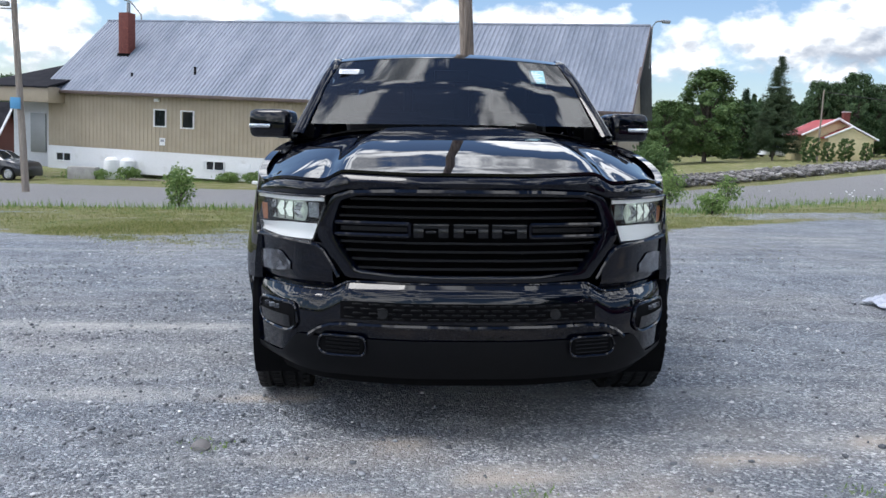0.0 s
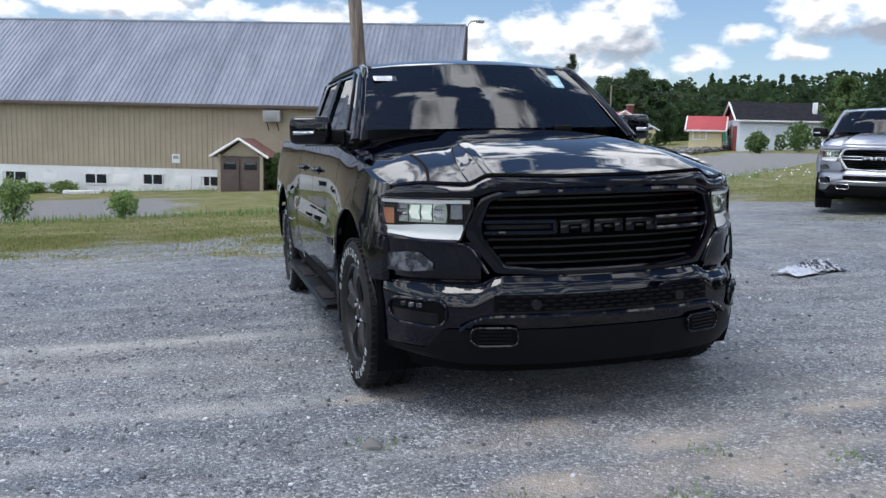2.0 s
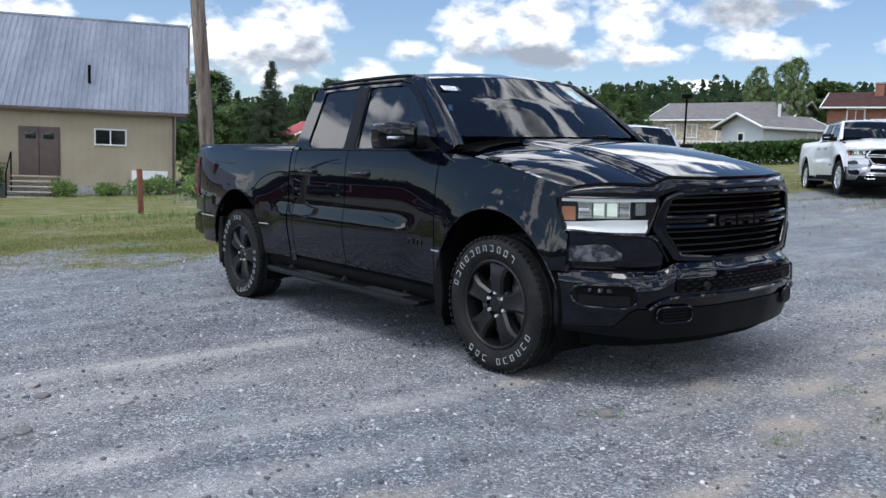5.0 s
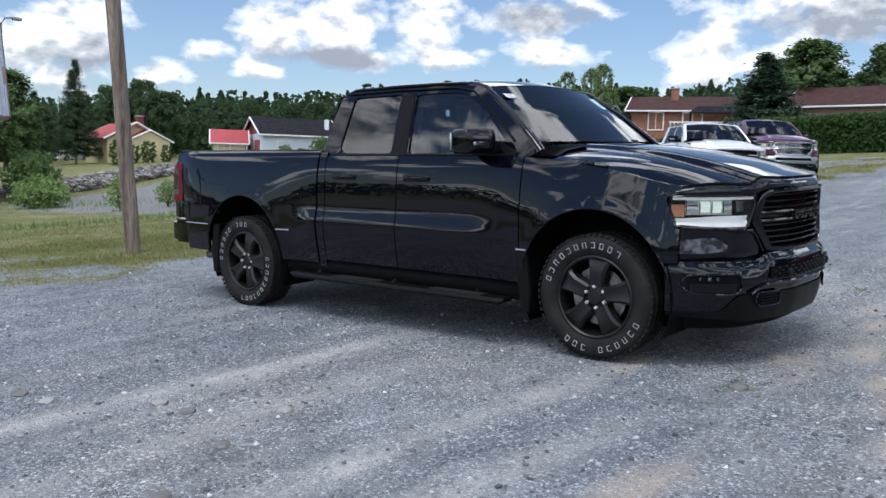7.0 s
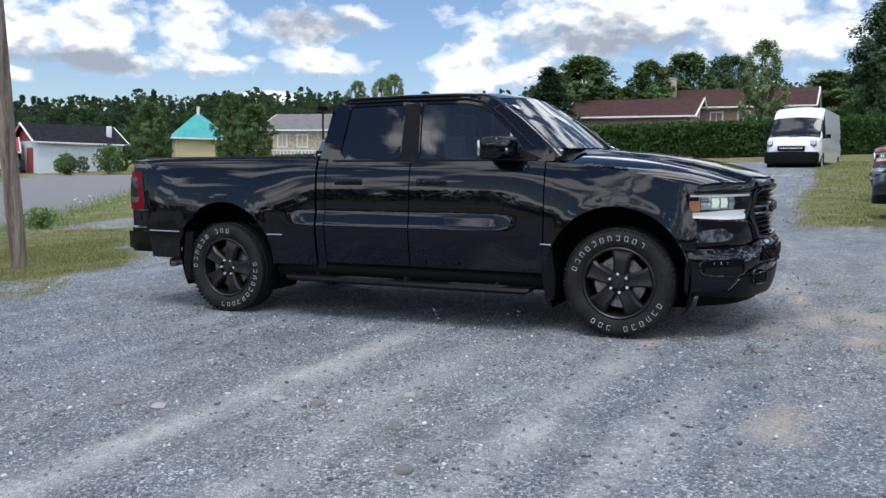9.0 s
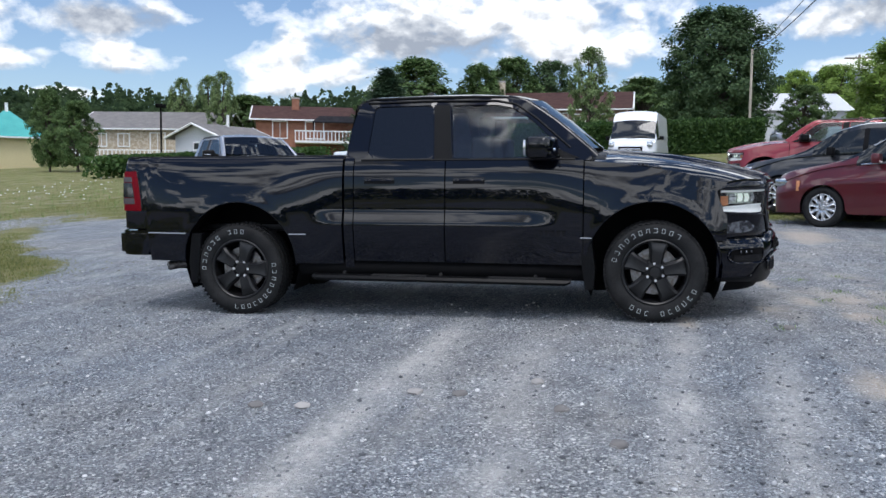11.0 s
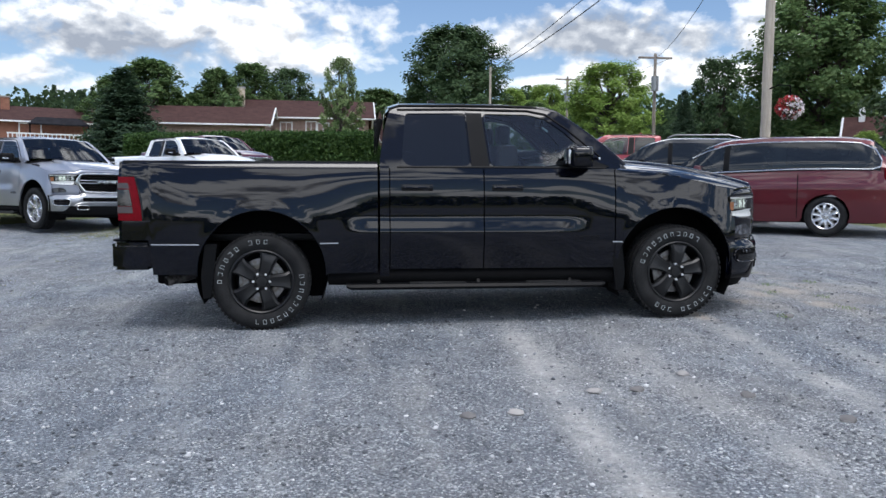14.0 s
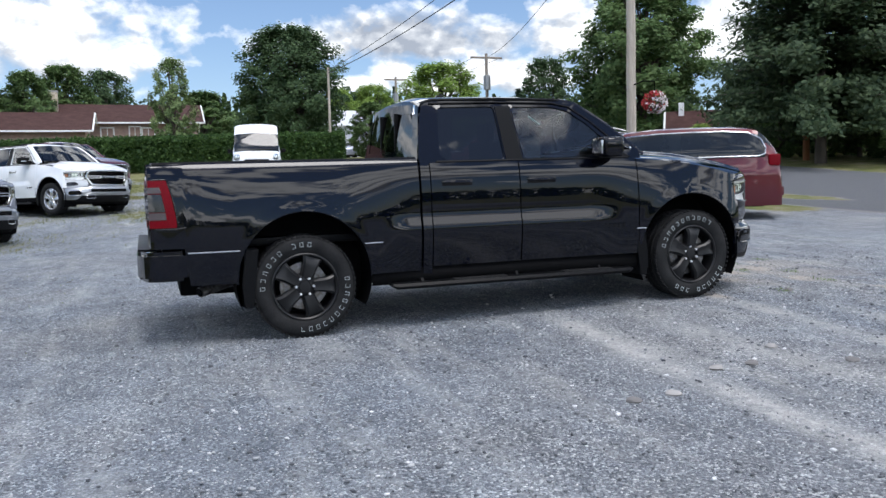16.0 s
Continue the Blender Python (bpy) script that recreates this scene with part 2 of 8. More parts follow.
M["wheel_black"] = material("satin_black_alloy", (0.006, 0.0062, 0.0072), 0.40, 0.1, fine=300, fine_amount=0.25, spec=0.45)
M["chrome"] = material("chrome", (0.60, 0.61, 0.63), 0.16, 1.0, fine=40, fine_amount=0.08)
M["steel"] = material("brake_steel", (0.30, 0.30, 0.31), 0.35, 1.0, second=(0.16, 0.14, 0.12), scale=30)
M["exhaust"] = material("dark_exhaust_steel", (0.20, 0.19, 0.19), 0.45, 0.8, second=(0.05, 0.045, 0.042), scale=20)
M["alloy"] = material("silver_alloy", (0.62, 0.63, 0.65), 0.25, 0.9, fine=200, fine_amount=0.1)
M["lens_clear"] = glass_material("clear_lens", (0.93, 0.95, 0.95))
M["glass_side"] = glass_material("tinted_side_glass", (0.60, 0.70, 0.72), 0.0, 1.8)
M["glass_privacy"] = glass_material("privacy_glass", (0.030, 0.034, 0.04), 0.0, 1.7)
M["glass_screen"] = glass_material("windscreen_glass", (0.17, 0.215, 0.25))
M["lamp_white"] = material("light_guide", (0.75, 0.77, 0.80), 0.25, 0.0, emission=(0.9, 0.95, 1.0, 0.22))
# slight glow put into the headlamp reflectors, standing in for bright chrome reflections
M["lamp_glow_facet"] = material("glowing_reflector_facet", (0.8, 0.85, 0.82), 0.15, 0.0, emission=(0.88, 1.0, 0.90, 0.45))
M["lamp_bowl"] = material("glowing_reflector_bowl", (0.62, 0.66, 0.65), 0.12, 0.6, second=(0.30, 0.32, 0.32), scale=28, mix=(0.42, 0.58), emission=(0.85, 1.0, 0.92, 0.16))
M["badge_grey"] = material("dark_grey_badge", (0.022, 0.023, 0.028), 0.55, spec=0.2)
M["reflector"] = material("lamp_reflector", (0.55, 0.57, 0.6), 0.15, 1.0, fine=30, fine_amount=0.2)
M["cheek_lens"] = material("smoky_clear_lens", (0.16, 0.17, 0.19), 0.12, 0.5, second=(0.03, 0.032, 0.04), scale=22, mix=(0.42, 0.58), coat=0.6)
M["amber"] = material("amber_reflector", (0.54, 0.23, 0.11), 0.25, fine=120, fine_amount=0.15)
M["tail_red"] = material("red_lens", (0.135, 0.001, 0.006), 0.3, fine=90, fine_amount=0.2, spec=0.12)
M["tail_smoke"] = material("smoked_lens", (0.006, 0.005, 0.006), 0.15, coat=0.5)
M["tail_clear"] = material("reverse_lens", (0.075, 0.062, 0.065), 0.25, spec=0.3)
M["seat"] = material("grey_seat_cloth", (0.014, 0.015, 0.018), 0.85, fine=90, fine_amount=0.2)
M["paper"] = material("paper_sticker", (0.75, 0.76, 0.78), 0.7, fine=30, fine_amount=0.06)
# grey of print rows, also painted on body edges as sky glint
M["print_glint_grey"] = material("grey_print_and_glint", (0.30, 0.32, 0.36), 0.7)
M["sticker_teal"] = material("teal_sticker", (0.30, 0.52, 0.56), 0.7, fine=40, fine_amount=0.1)
M["under"] = material("underbody_black", (0.0024, 0.0025, 0.003), 0.8, spec=0.1, fine=20, fine_amount=0.3)


# ---------------- mesh helpers ----------------
def shade(me, angle=35):
    me.polygons.foreach_set("use_smooth", [True] * len(me.polygons))
    me.set_sharp_from_angle(angle=radians(angle))


def mesh_of(name, verts, faces, mat, smooth=True, angle=35):
    me = bpy.data.meshes.new(name)
    me.from_pydata([tuple(map(float, v)) for v in verts], [], faces)
    if mat:
        me.materials.append(mat)
    me.update()
    if smooth:
        shade(me, angle)
    return me


def part(name, data, mat, parent, label="", angle=35, smooth=True):
    """Links a bmesh (or a mesh) as one object under a thing or a part."""
    if isinstance(data, bmesh.types.BMesh):
        me = bpy.data.meshes.new(name)
        bmesh.ops.recalc_face_normals(data, faces=data.faces)
        data.to_mesh(me)
        data.free()
        if mat:
            me.materials.append(mat)
        if smooth:
            shade(me, angle)
    else:
        me = data
    ob = new(name, me)
    ob.parent = parent
    if label:
        ob["label"] = label
    return ob


def thing(name, m, label, category, group="", kind=""):
    ob = new(name)
    ob.empty_display_size = 0.2
    ob.matrix_world = m
    return tagged(ob, label, category, group, kind)


def add_box(bm, lo, hi, bevel=0.0, segments=2, m=None):
    """A box between two corners, its edges rounded."""
    lo, hi = Vector(lo), Vector(hi)
    size, mid = hi - lo, (lo + hi) / 2
    t = Matrix.Translation(mid) @ Matrix.Diagonal((*size, 1))
    if m is not None:
        t = m @ t
    vs = bmesh.ops.create_cube(bm, size=1, matrix=t)["verts"]
    if bevel:
        edges = list({e for v in vs for e in v.link_edges})
        bmesh.ops.bevel(bm, geom=edges, offset=bevel, segments=segments, profile=0.6, affect="EDGES")
    return bm


def box(lo, hi, bevel=0.0, segments=2, m=None):
    return add_box(bmesh.new(), lo, hi, bevel, segments, m)


def add_tube(bm, points, radius, sides=10, radius2=None, caps=True):
    """A round bar along points; radius may taper to radius2."""
    pts = [Vector(p) for p in points]
    rings = []
    for i, p in enumerate(pts):
        d = (pts[min(i + 1, len(pts) - 1)] - pts[max(i - 1, 0)]).normalized()
        a = d.orthogonal().normalized() if abs(d.z) < 0.99 else Vector((1, 0, 0))
        a = (a - d * a.dot(d)).normalized()
        if abs(d.z) < 0.95:
            a = d.cross(Vector((0, 0, 1))).normalized()
        b = d.cross(a)
        f = i / max(1, len(pts) - 1)
        r = radius if radius2 is None else radius + (radius2 - radius) * f
        rings.append([bm.verts.new(p + (a * math.cos(k) + b * math.sin(k)) * r) for k in [2 * math.pi * j / sides for j in range(sides)]])
    for r0, r1 in zip(rings, rings[1:]):
        for j in range(sides):
            bm.faces.new((r0[j], r0[(j + 1) % sides], r1[(j + 1) % sides], r1[j]))
    if caps:
        bm.faces.new(rings[0][::-1])
        bm.faces.new(rings[-1])
    return bm


def tube(points, radius, sides=10, radius2=None):
    return add_tube(bmesh.new(), points, radius, sides, radius2)


def add_lathe(bm, profile, sides=48, axis="x"):
    """Turns (radius, along) pairs round an axis."""
    rings = []
    for r, u in profile:
        ring = []
        for j in range(sides):
            a = 2 * math.pi * j / sides
            c, s = r * math.cos(a), r * math.sin(a)
            ring.append(bm.verts.new((u, c, s) if axis == "x" else (c, s, u)))
        rings.append(ring)
    for r0, r1 in zip(rings, rings[1:]):
        for j in range(sides):
            bm.faces.new((r0[j], r0[(j + 1) % sides], r1[(j + 1) % sides], r1[j]))
    return bm


def add_prism(bm, outline, depth, m=None, bevel=0.0):
    """Extrudes an outline of (u, v) by depth along the third axis of m."""
    m = m or Matrix()
    low = [bm.verts.new(m @ Vector((u, v, 0))) for u, v in outline]
    high = [bm.verts.new(m @ Vector((u, v, depth))) for u, v in outline]
    n = len(outline)
    fs = [bm.faces.new(low[::-1]), bm.faces.new(high)]
    for i in range(n):
        fs.append(bm.faces.new((low[i], low[(i + 1) % n], high[(i + 1) % n], high[i])))
    if bevel:
        bmesh.ops.bevel(bm, geom=list({e for f in fs[:2] for e in f.edges}), offset=bevel, segments=2, affect="EDGES")
    return bm


def table(rows):
    """A smooth curve through (input, output) rows."""
    xs, ys = np.array([r[0] for r in rows], float), np.array([r[1] for r in rows], float)
    d = np.diff(ys) / np.diff(xs)
    g = np.zeros(len(xs))
    g[1:-1] = np.where(d[:-1] * d[1:] > 0, 2 * d[:-1] * d[1:] / (d[:-1] + d[1:] + 1e-12), 0)
    g[0], g[-1] = d[0], d[-1]

    def at(x):
        x = min(max(x, xs[0]), xs[-1])
        i = int(min(max(np.searchsorted(xs, x) - 1, 0), len(xs) - 2))
        h = xs[i + 1] - xs[i]
        t = (x - xs[i]) / h
        return float((1 + 2 * t) * (1 - t) ** 2 * ys[i] + t * (1 - t) ** 2 * h * g[i] + t * t * (3 - 2 * t) * ys[i + 1] + t * t * (t - 1) * h * g[i + 1])

    return at


def smooth(a, b, x):
    t = min(1.0, max(0.0, (x - a) / (b - a)))
    return t * t * (3 - 2 * t)


def grid_bm(rows, keep=None):
    """A sheet from rows of points of equal length."""
    bm = bmesh.new()
    vs = [[bm.verts.new(p) for p in row] for row in rows]
    for i in range(len(vs) - 1):
        for j in range(len(vs[0]) - 1):
            q = (vs[i][j], vs[i][j + 1], vs[i + 1][j + 1], vs[i + 1][j])
            if keep is None or keep(sum((v.co for v in q), Vector()) / 4):
                bm.faces.new(q)
    bmesh.ops.delete(bm, geom=[v for v in bm.verts if not v.link_faces], context="VERTS")
    return bm


def fold(bm, shift):
    """Turns the rim of a sheet inwards, as pressed metal is folded."""
    rim = [e for e in bm.edges if e.is_boundary]
    made = bmesh.ops.extrude_edge_only(bm, edges=rim)["geom"]
    for v in made:
        if isinstance(v, bmesh.types.BMVert):
            v.co += Vector(shift)
    return bm


def mirrored(bm):
    """A copy on the other side of the middle plane."""
    b2 = bm.copy()
    for v in b2.verts:
        v.co.x = -v.co.x
    bmesh.ops.reverse_faces(b2, faces=b2.faces)
    return b2


def words(text, size, depth, mat, parent, m, name="lettering", label=""):
    cu = bpy.data.curves.new(name, "FONT")
    cu.body, cu.size, cu.extrude, cu.align_x, cu.align_y = text, size, depth, "CENTER", "CENTER"
    tmp = bpy.data.objects.new(name, cu)
    me = bpy.data.meshes.new_from_object(tmp)
    bpy.data.objects.remove(tmp)
    me.materials.clear()
    me.materials.append(mat)
    ob = new(name, me)
    ob.parent = parent
    ob.matrix_local = m
    if label:
        ob["label"] = label
    return ob


# ---------------- ground ----------------
east = table([(-600, -8.0), (-60, -2.0), (-10, -0.38), (0, 0.02), (5, 0.21), (10, 0.45), (16.5, 0.87), (28, 1.80), (42, 2.70), (60, 3.9), (100, 5.5), (600, 12.0)])
north = table([(-600, 4), (-60, 1.6), (-20, 0.48), (-8, 0.16), (0, 0.0), (5, -0.118), (9, -0.20), (15, -0.42), (25, -0.80), (37, -1.05), (80, -1.5), (600, -3)])


def ground_z(x, y):
    return east(x) + north(y)


lot_edge = table([(-60, 12), (-9, 9.2), (-5.3, 7.75), (-2.7, 6.9), (-0.9, 6.2), (0.4, 6.9), (2.5, 8.3), (5.3, 10.7), (9.3, 12.6), (11, 10.6), (13, 8.2), (16, 6.0), (20, 5.0), (30, 4.6), (60, 4.2), (200, 4)])


def road_near(x):
    return 16.6 if x < 6 else 16.6 + 0.70 * (x - 6) * smooth(6, 9, x)


def road_far(x):
    return 31.5 - 0.36 * (x + 10) if x < 2 else max(26.6, 27.2 + 0.74 * (x - 5))


def band(v, lo, hi, soft):
    return smooth(lo - soft, lo + soft, v) * (1 - smooth(hi - soft, hi + soft, v))


def cover(x, y):
    """Shares of grass, pale dust and paving at a place."""
    wob = 0.5 * noise.noise((x * 0.45, y * 0.45, 0.3)) + 0.25 * noise.noise((x * 1.3, y * 1.3, 1.7))
    d = y - lot_edge(x)
    grass = smooth(-0.6, 0.7, d + wob * 1.4)
    worn = smooth(0.05, 0.5, noise.noise((x * 0.16, y * 0.22, 8.0)) + 0.35 * noise.noise((x * 0.8, y * 1.3, 2.0)) + 0.14)
    if y < 16:
        grass *= 1 - 0.62 * worn * (1 - smooth(3.0, 9.0, d))
    road = band(y + wob * 0.5, road_near(x), road_far(x), 0.45) if x < 60 else 0.0
    if x < -60:
        road = 0.0
    road *= 1 - 0.85 * band(x + 2 * wob, -3.0, 7.0, 1.6) * smooth(30, 27, y)
    grass *= 1 - road
    # meadow on the east side, between the lane and the parked row
    lane_edge = -0.7 + 0.02 * x
    meadow = smooth(8.2, 9.8, x + wob) * (1 - smooth(lane_edge - 0.7, lane_edge + 0.4, y + wob * 0.6)) * smooth(-5.2, -4.4, y + 0.02 * x)
    meadow = max(meadow, smooth(34, 36, x) * smooth(-7.5, -6.5, y))
    grass = max(grass, meadow * 0.92)
    near_cars = 0.55 * math.exp(-(((x - 9.2) / 2.2) ** 2 + ((y - 7.6) / 1.1) ** 2)) + 0.6 * math.exp(-(((x - 15.5) / 2.6) ** 2 + ((y - 5.2) / 1.0) ** 2))
    grass = max(grass, min(1, near_cars + 0.3 * wob))
    # strip between the lot and the street
    verge = smooth(6.2, 7.2, x) * band(y + 0.3 * wob, -9.3 - 0.12 * (x - 8), -7.6 - 0.02 * (x - 8), 0.3)
    street = band(y, -19.5 - 0.05 * x, -8.5 - 0.07 * x, 0.25) * smooth(-40, -30, x)
    island = math.exp(-(((x - 10.6) / 2.4) ** 2 + ((y + 11.0) / 0.55) ** 2))
    grass = max(grass, 0.8 * verge)
    street *= 1 - smooth(0.35, 0.6, island)
    grass = max(grass * (1 - street), 0.9 * smooth(0.35, 0.6, island))
    if y < -19.5 - 0.05 * x:
        grass = 1.0
    if math.hypot(x, y) > 70 or x > 46:
        grass = max(grass, 1 - max(road, street))
    # wheel tracks worn pale across the gravel
    dust = 0.0
    if grass < 0.9:
        for yy, w in ((1.57, 0.125), (-0.14, 0.13)):
            dust = max(dust, 1.3 * math.exp(-((y - yy - 0.04 * math.sin(x * 1.1)) / w) ** 2) * band(x, -9.0, -1.0, 0.5) * (0.62 + 0.5 * noise.noise((x * 1.7, y * 2.5, 3.3)) + 0.25 * noise.noise((x * 6.0, y * 7.0, 1.1))))
        dust = max(dust, 0.75 * math.exp(-((y - 0.75 - 0.05 * math.sin(x * 1.7)) / 0.13) ** 2) * band(x, -7.0, -1.6, 0.6) * (0.6 + 0.6 * noise.noise((x * 1.9, y * 2.5, 6.0))), 0.60 * math.exp(-((y + 1.0 + 0.1 * x) / 0.12) ** 2) * band(x, -6.5, -2.0, 0.6))
    return grass, dust, road, street


def tan_patch(x, y):
    spots = ((0.18, -1.33, 0.34, 0.13), (1.24, -1.17, 0.42, 0.12), (-0.24, -0.97, 0.22, 0.10), (-0.48, -1.62, 0.28, 0.14), (-2.64, -1.24, 0.40, 0.20), (0.4, -1.75, 0.5, 0.12), (-1.5, -1.9, 0.35, 0.12), (-0.9, -0.25, 0.35, 0.10), (6.2, -2.4, 1.3, 0.5), (-1.2, -2.3, 0.3, 0.1), (1.9, -0.9, 0.3, 0.1))
    w = 0.30 * noise.noise((x * 3.1, y * 3.1, 5.5)) + 0.2 * noise.noise((x * 8, y * 8, 1.5))
    veil = 0.58 * math.exp(-((x - 0.7) / 2.3) ** 2 - ((y + 1.75) / 0.85) ** 2) * smooth(-0.10, 0.28, noise.noise((x * 1.1, y * 2.6, 4.0)) + 0.5 * noise.noise((x * 3.7, y * 6.0, 9.0)))
    return max(veil, *(smooth(0.35, 0.9, math.exp(-((x - a) / c) ** 2 - ((y - b) / d) ** 2) + w * 0.8) for a, b, c, d in spots))


def axis_marks(spans):
    out = []
    for a, b, step in spans:
        n = max(1, round((b - a) / step))
        out += [a + (b - a) * i / n for i in range(n)]
    return out + [spans[-1][1]]


gx = axis_marks([(-600, -100, 50), (-100, -30, 7), (-30, -10, 1.0), (-10, -6, 0.25), (-6, 3, 0.11), (3, 14, 0.22), (14, 50, 0.6), (50, 100, 5), (100, 600, 50)])
gy = axis_marks([(-600, -100, 50), (-100, -25, 5), (-25, -4, 0.35), (-4, 4, 0.11), (4, 14, 0.20), (14, 45, 0.5), (45, 90, 3), (90, 600, 50)])
verts, grassy, dusty, roady, streety = [], [], [], [], []
for x in gx:
    ex = east(x)
    for y in gy:
        g, d, r, s = cover(x, y)
        t = tan_patch(x, y) if -6 < x < 9 and -4 < y < 3 else 0.0
        z = ex + north(y)
        if -14 < x < 40 and -25 < y < 45:
            z += 0.018 * noise.noise((x * 0.6, y * 0.6, 0)) * (0.4 + g)
        verts.append((x, y, z))
        grassy.append(g), dusty.append(d), roady.append(t), streety.append(max(r * 0.5, s))
ny = len(gy)
faces = [(i * ny + j, (i + 1) * ny + j, (i + 1) * ny + j + 1, i * ny + j + 1) for i in range(len(gx) - 1) for j in range(ny - 1)]
ground_mesh = mesh_of("ground", verts, faces, None, True, 60)
for key, values in (("grassy", grassy), ("dusty", dusty), ("sandy", roady), ("paved", streety)):
    ground_mesh.attributes.new(key, "FLOAT", "POINT").data.foreach_set("value", values)


def ground_material():
    m = bpy.data.materials.new("lot_ground")
    m.use_nodes = True
    nodes, links = m.node_tree.nodes, m.node_tree.links
    bsdf = nodes["Principled BSDF"]
    bsdf.inputs["Roughness"].default_value = 0.9
    bsdf.inputs["Specular IOR Level"].default_value = 0.3
    pos = nodes.new("ShaderNodeNewGeometry").outputs["Position"]

    def tex(scale, detail=4.0, rough=0.6):
        n = nodes.new("ShaderNodeTexNoise")
        n.inputs["Scale"].default_value, n.inputs["Detail"].default_value, n.inputs["Roughness"].default_value = scale, detail, rough
        links.new(pos, n.inputs["Vector"])
        return n.outputs["Fac"]

    def ramp(fac, stops):
        r = nodes.new("ShaderNodeValToRGB")
        while len(r.color_ramp.elements) < len(stops):
            r.color_ramp.elements.new(0.5)
        for e, (p, c) in zip(r.color_ramp.elements, stops):
            e.position, e.color = p, (*c, 1)
        links.new(fac, r.inputs[0])
        return r.outputs[0]

    def mixc(fac, a, b, mode="MIX"):
        n = nodes.new("ShaderNodeMix")
        n.data_type, n.blend_type = "RGBA", mode
        if isinstance(fac, float):
            n.inputs[0].default_value = fac
        else:
            links.new(fac, n.inputs[0])
        links.new(a, n.inputs[6])
        links.new(b, n.inputs[7])
        return n.outputs[2]

    def mathn(op, a, b, clamp=False):
        n = nodes.new("ShaderNodeMath")
        n.operation, n.use_clamp = op, clamp
        for i, v in enumerate((a, b)):
            if isinstance(v, float):
                n.inputs[i].default_value = v
            else:
                links.new(v, n.inputs[i])
        return n.outputs[0]

    def attr(key):
        n = nodes.new("ShaderNodeAttribute")
        n.attribute_name = key
        return n.outputs["Fac"]

    # crushed stone: cells of two sizes, each with its own grey
    cells = []
    for scale in (74.0, 175.0):
        v = nodes.new("ShaderNodeTexVoronoi")
        v.inputs["Scale"].default_value = scale
        links.new(pos, v.inputs["Vector"])
        cells.append(v)
    grey = nodes.new("ShaderNodeSeparateColor")
    links.new(cells[0].outputs["Color"], grey.inputs[0])
    grey2 = nodes.new("ShaderNodeSeparateColor")
    links.new(cells[1].outputs["Color"], grey2.inputs[0])
    stone = ramp(grey.outputs[0], [(0.0, (0.040, 0.045, 0.056)), (0.45, (0.155, 0.166, 0.188)), (0.80, (0.33, 0.34, 0.365)), (1.0, (0.88, 0.89, 0.90))])
    chips = ramp(grey2.outputs[0], [(0.0, (0.055, 0.060, 0.073)), (0.6, (0.20, 0.212, 0.238)), (1.0, (0.56, 0.57, 0.60))])
    gravel = mixc(tex(5.0), stone, chips)
    powder = ramp(tex(120.0, 4.0, 0.7), [(0.3, (0.14, 0.148, 0.162)), (0.7, (0.30, 0.31, 0.325))])
    gravel = mixc(ramp(tex(2.4, 6.0, 0.65), [(0.40, (0.0, 0.0, 0.0)), (0.66, (0.45, 0.45, 0.45))]), gravel, powder)
    broad = ramp(tex(0.55, 5.0), [(0.30, (0.84, 0.88, 0.92)), (0.52, (1.10, 1.12, 1.12)), (0.72, (1.30, 1.27, 1.20))])
    gravel = mixc(1.0, gravel, broad, "MULTIPLY")
    mid = ramp(tex(3.2, 5.0), [(0.32, (0.80, 0.80, 0.80)), (0.68, (1.18, 1.18, 1.18))])
    gravel = mixc(1.0, gravel, mid, "MULTIPLY")
    # worn streaks along the way that cars take, and warm dust in broad patches
    drawn = nodes.new("ShaderNodeMapping")
    drawn.inputs["Scale"].default_value = (0.30, 1.9, 1.0)
    drawn.inputs["Rotation"].default_value = (0, 0, 0.10)
    links.new(pos, drawn.inputs["Vector"])
    streak = nodes.new("ShaderNodeTexNoise")
    streak.inputs["Scale"].default_value, streak.inputs["Detail"].default_value, streak.inputs["Roughness"].default_value = 1.5, 6.0, 0.62
    links.new(drawn.outputs[0], streak.inputs["Vector"])
    fines = ramp(tex(26.0, 5.0), [(0.3, (0.42, 0.415, 0.40)), (0.7, (0.70, 0.69, 0.67))])
    gravel = mixc(mathn("MULTIPLY", ramp(streak.outputs["Fac"], [(0.50, (0, 0, 0)), (0.72, (0.62, 0.62, 0.62))]), ramp(tex(11.0, 5.0), [(0.30, (0.2, 0.2, 0.2)), (0.62, (1, 1, 1))]), True), gravel, fines)
    gravel = mixc(1.0, gravel, ramp(tex(0.33, 4.0), [(0.42, (0.93, 0.97, 1.0)), (0.66, (1.02, 1.0, 0.97))]), "MULTIPLY")
    gravel = mixc(mathn("MULTIPLY", attr("dusty"), ramp(tex(9.0, 6.0, 0.7), [(0.30, (0.35, 0.35, 0.35)), (0.55, (1, 1, 1))]), True), gravel, fines)
    sand = ramp(tex(30.0), [(0.3, (0.42, 0.365, 0.305)), (0.7, (0.60, 0.53, 0.455))])
    gravel = mixc(mathn("MULTIPLY", attr("sandy"), 0.85, True), gravel, sand)
    # scattered pale stones among the grey
    bits = nodes.new("ShaderNodeTexVoronoi")
    bits.inputs["Scale"].default_value = 52.0
    links.new(pos, bits.inputs["Vector"])
    pick = nodes.new("ShaderNodeSeparateColor")
    links.new(bits.outputs["Color"], pick.inputs[0])
    pale = mathn("MULTIPLY", mathn("GREATER_THAN", pick.outputs[0], 0.84), mathn("LESS_THAN", bits.outputs["Distance"], 0.36))
    gravel = mixc(mathn("MULTIPLY", pale, 0.8), gravel, ramp(pick.outputs[1], [(0.0, (0.40, 0.40, 0.42)), (1.0, (0.85, 0.85, 0.85))]))
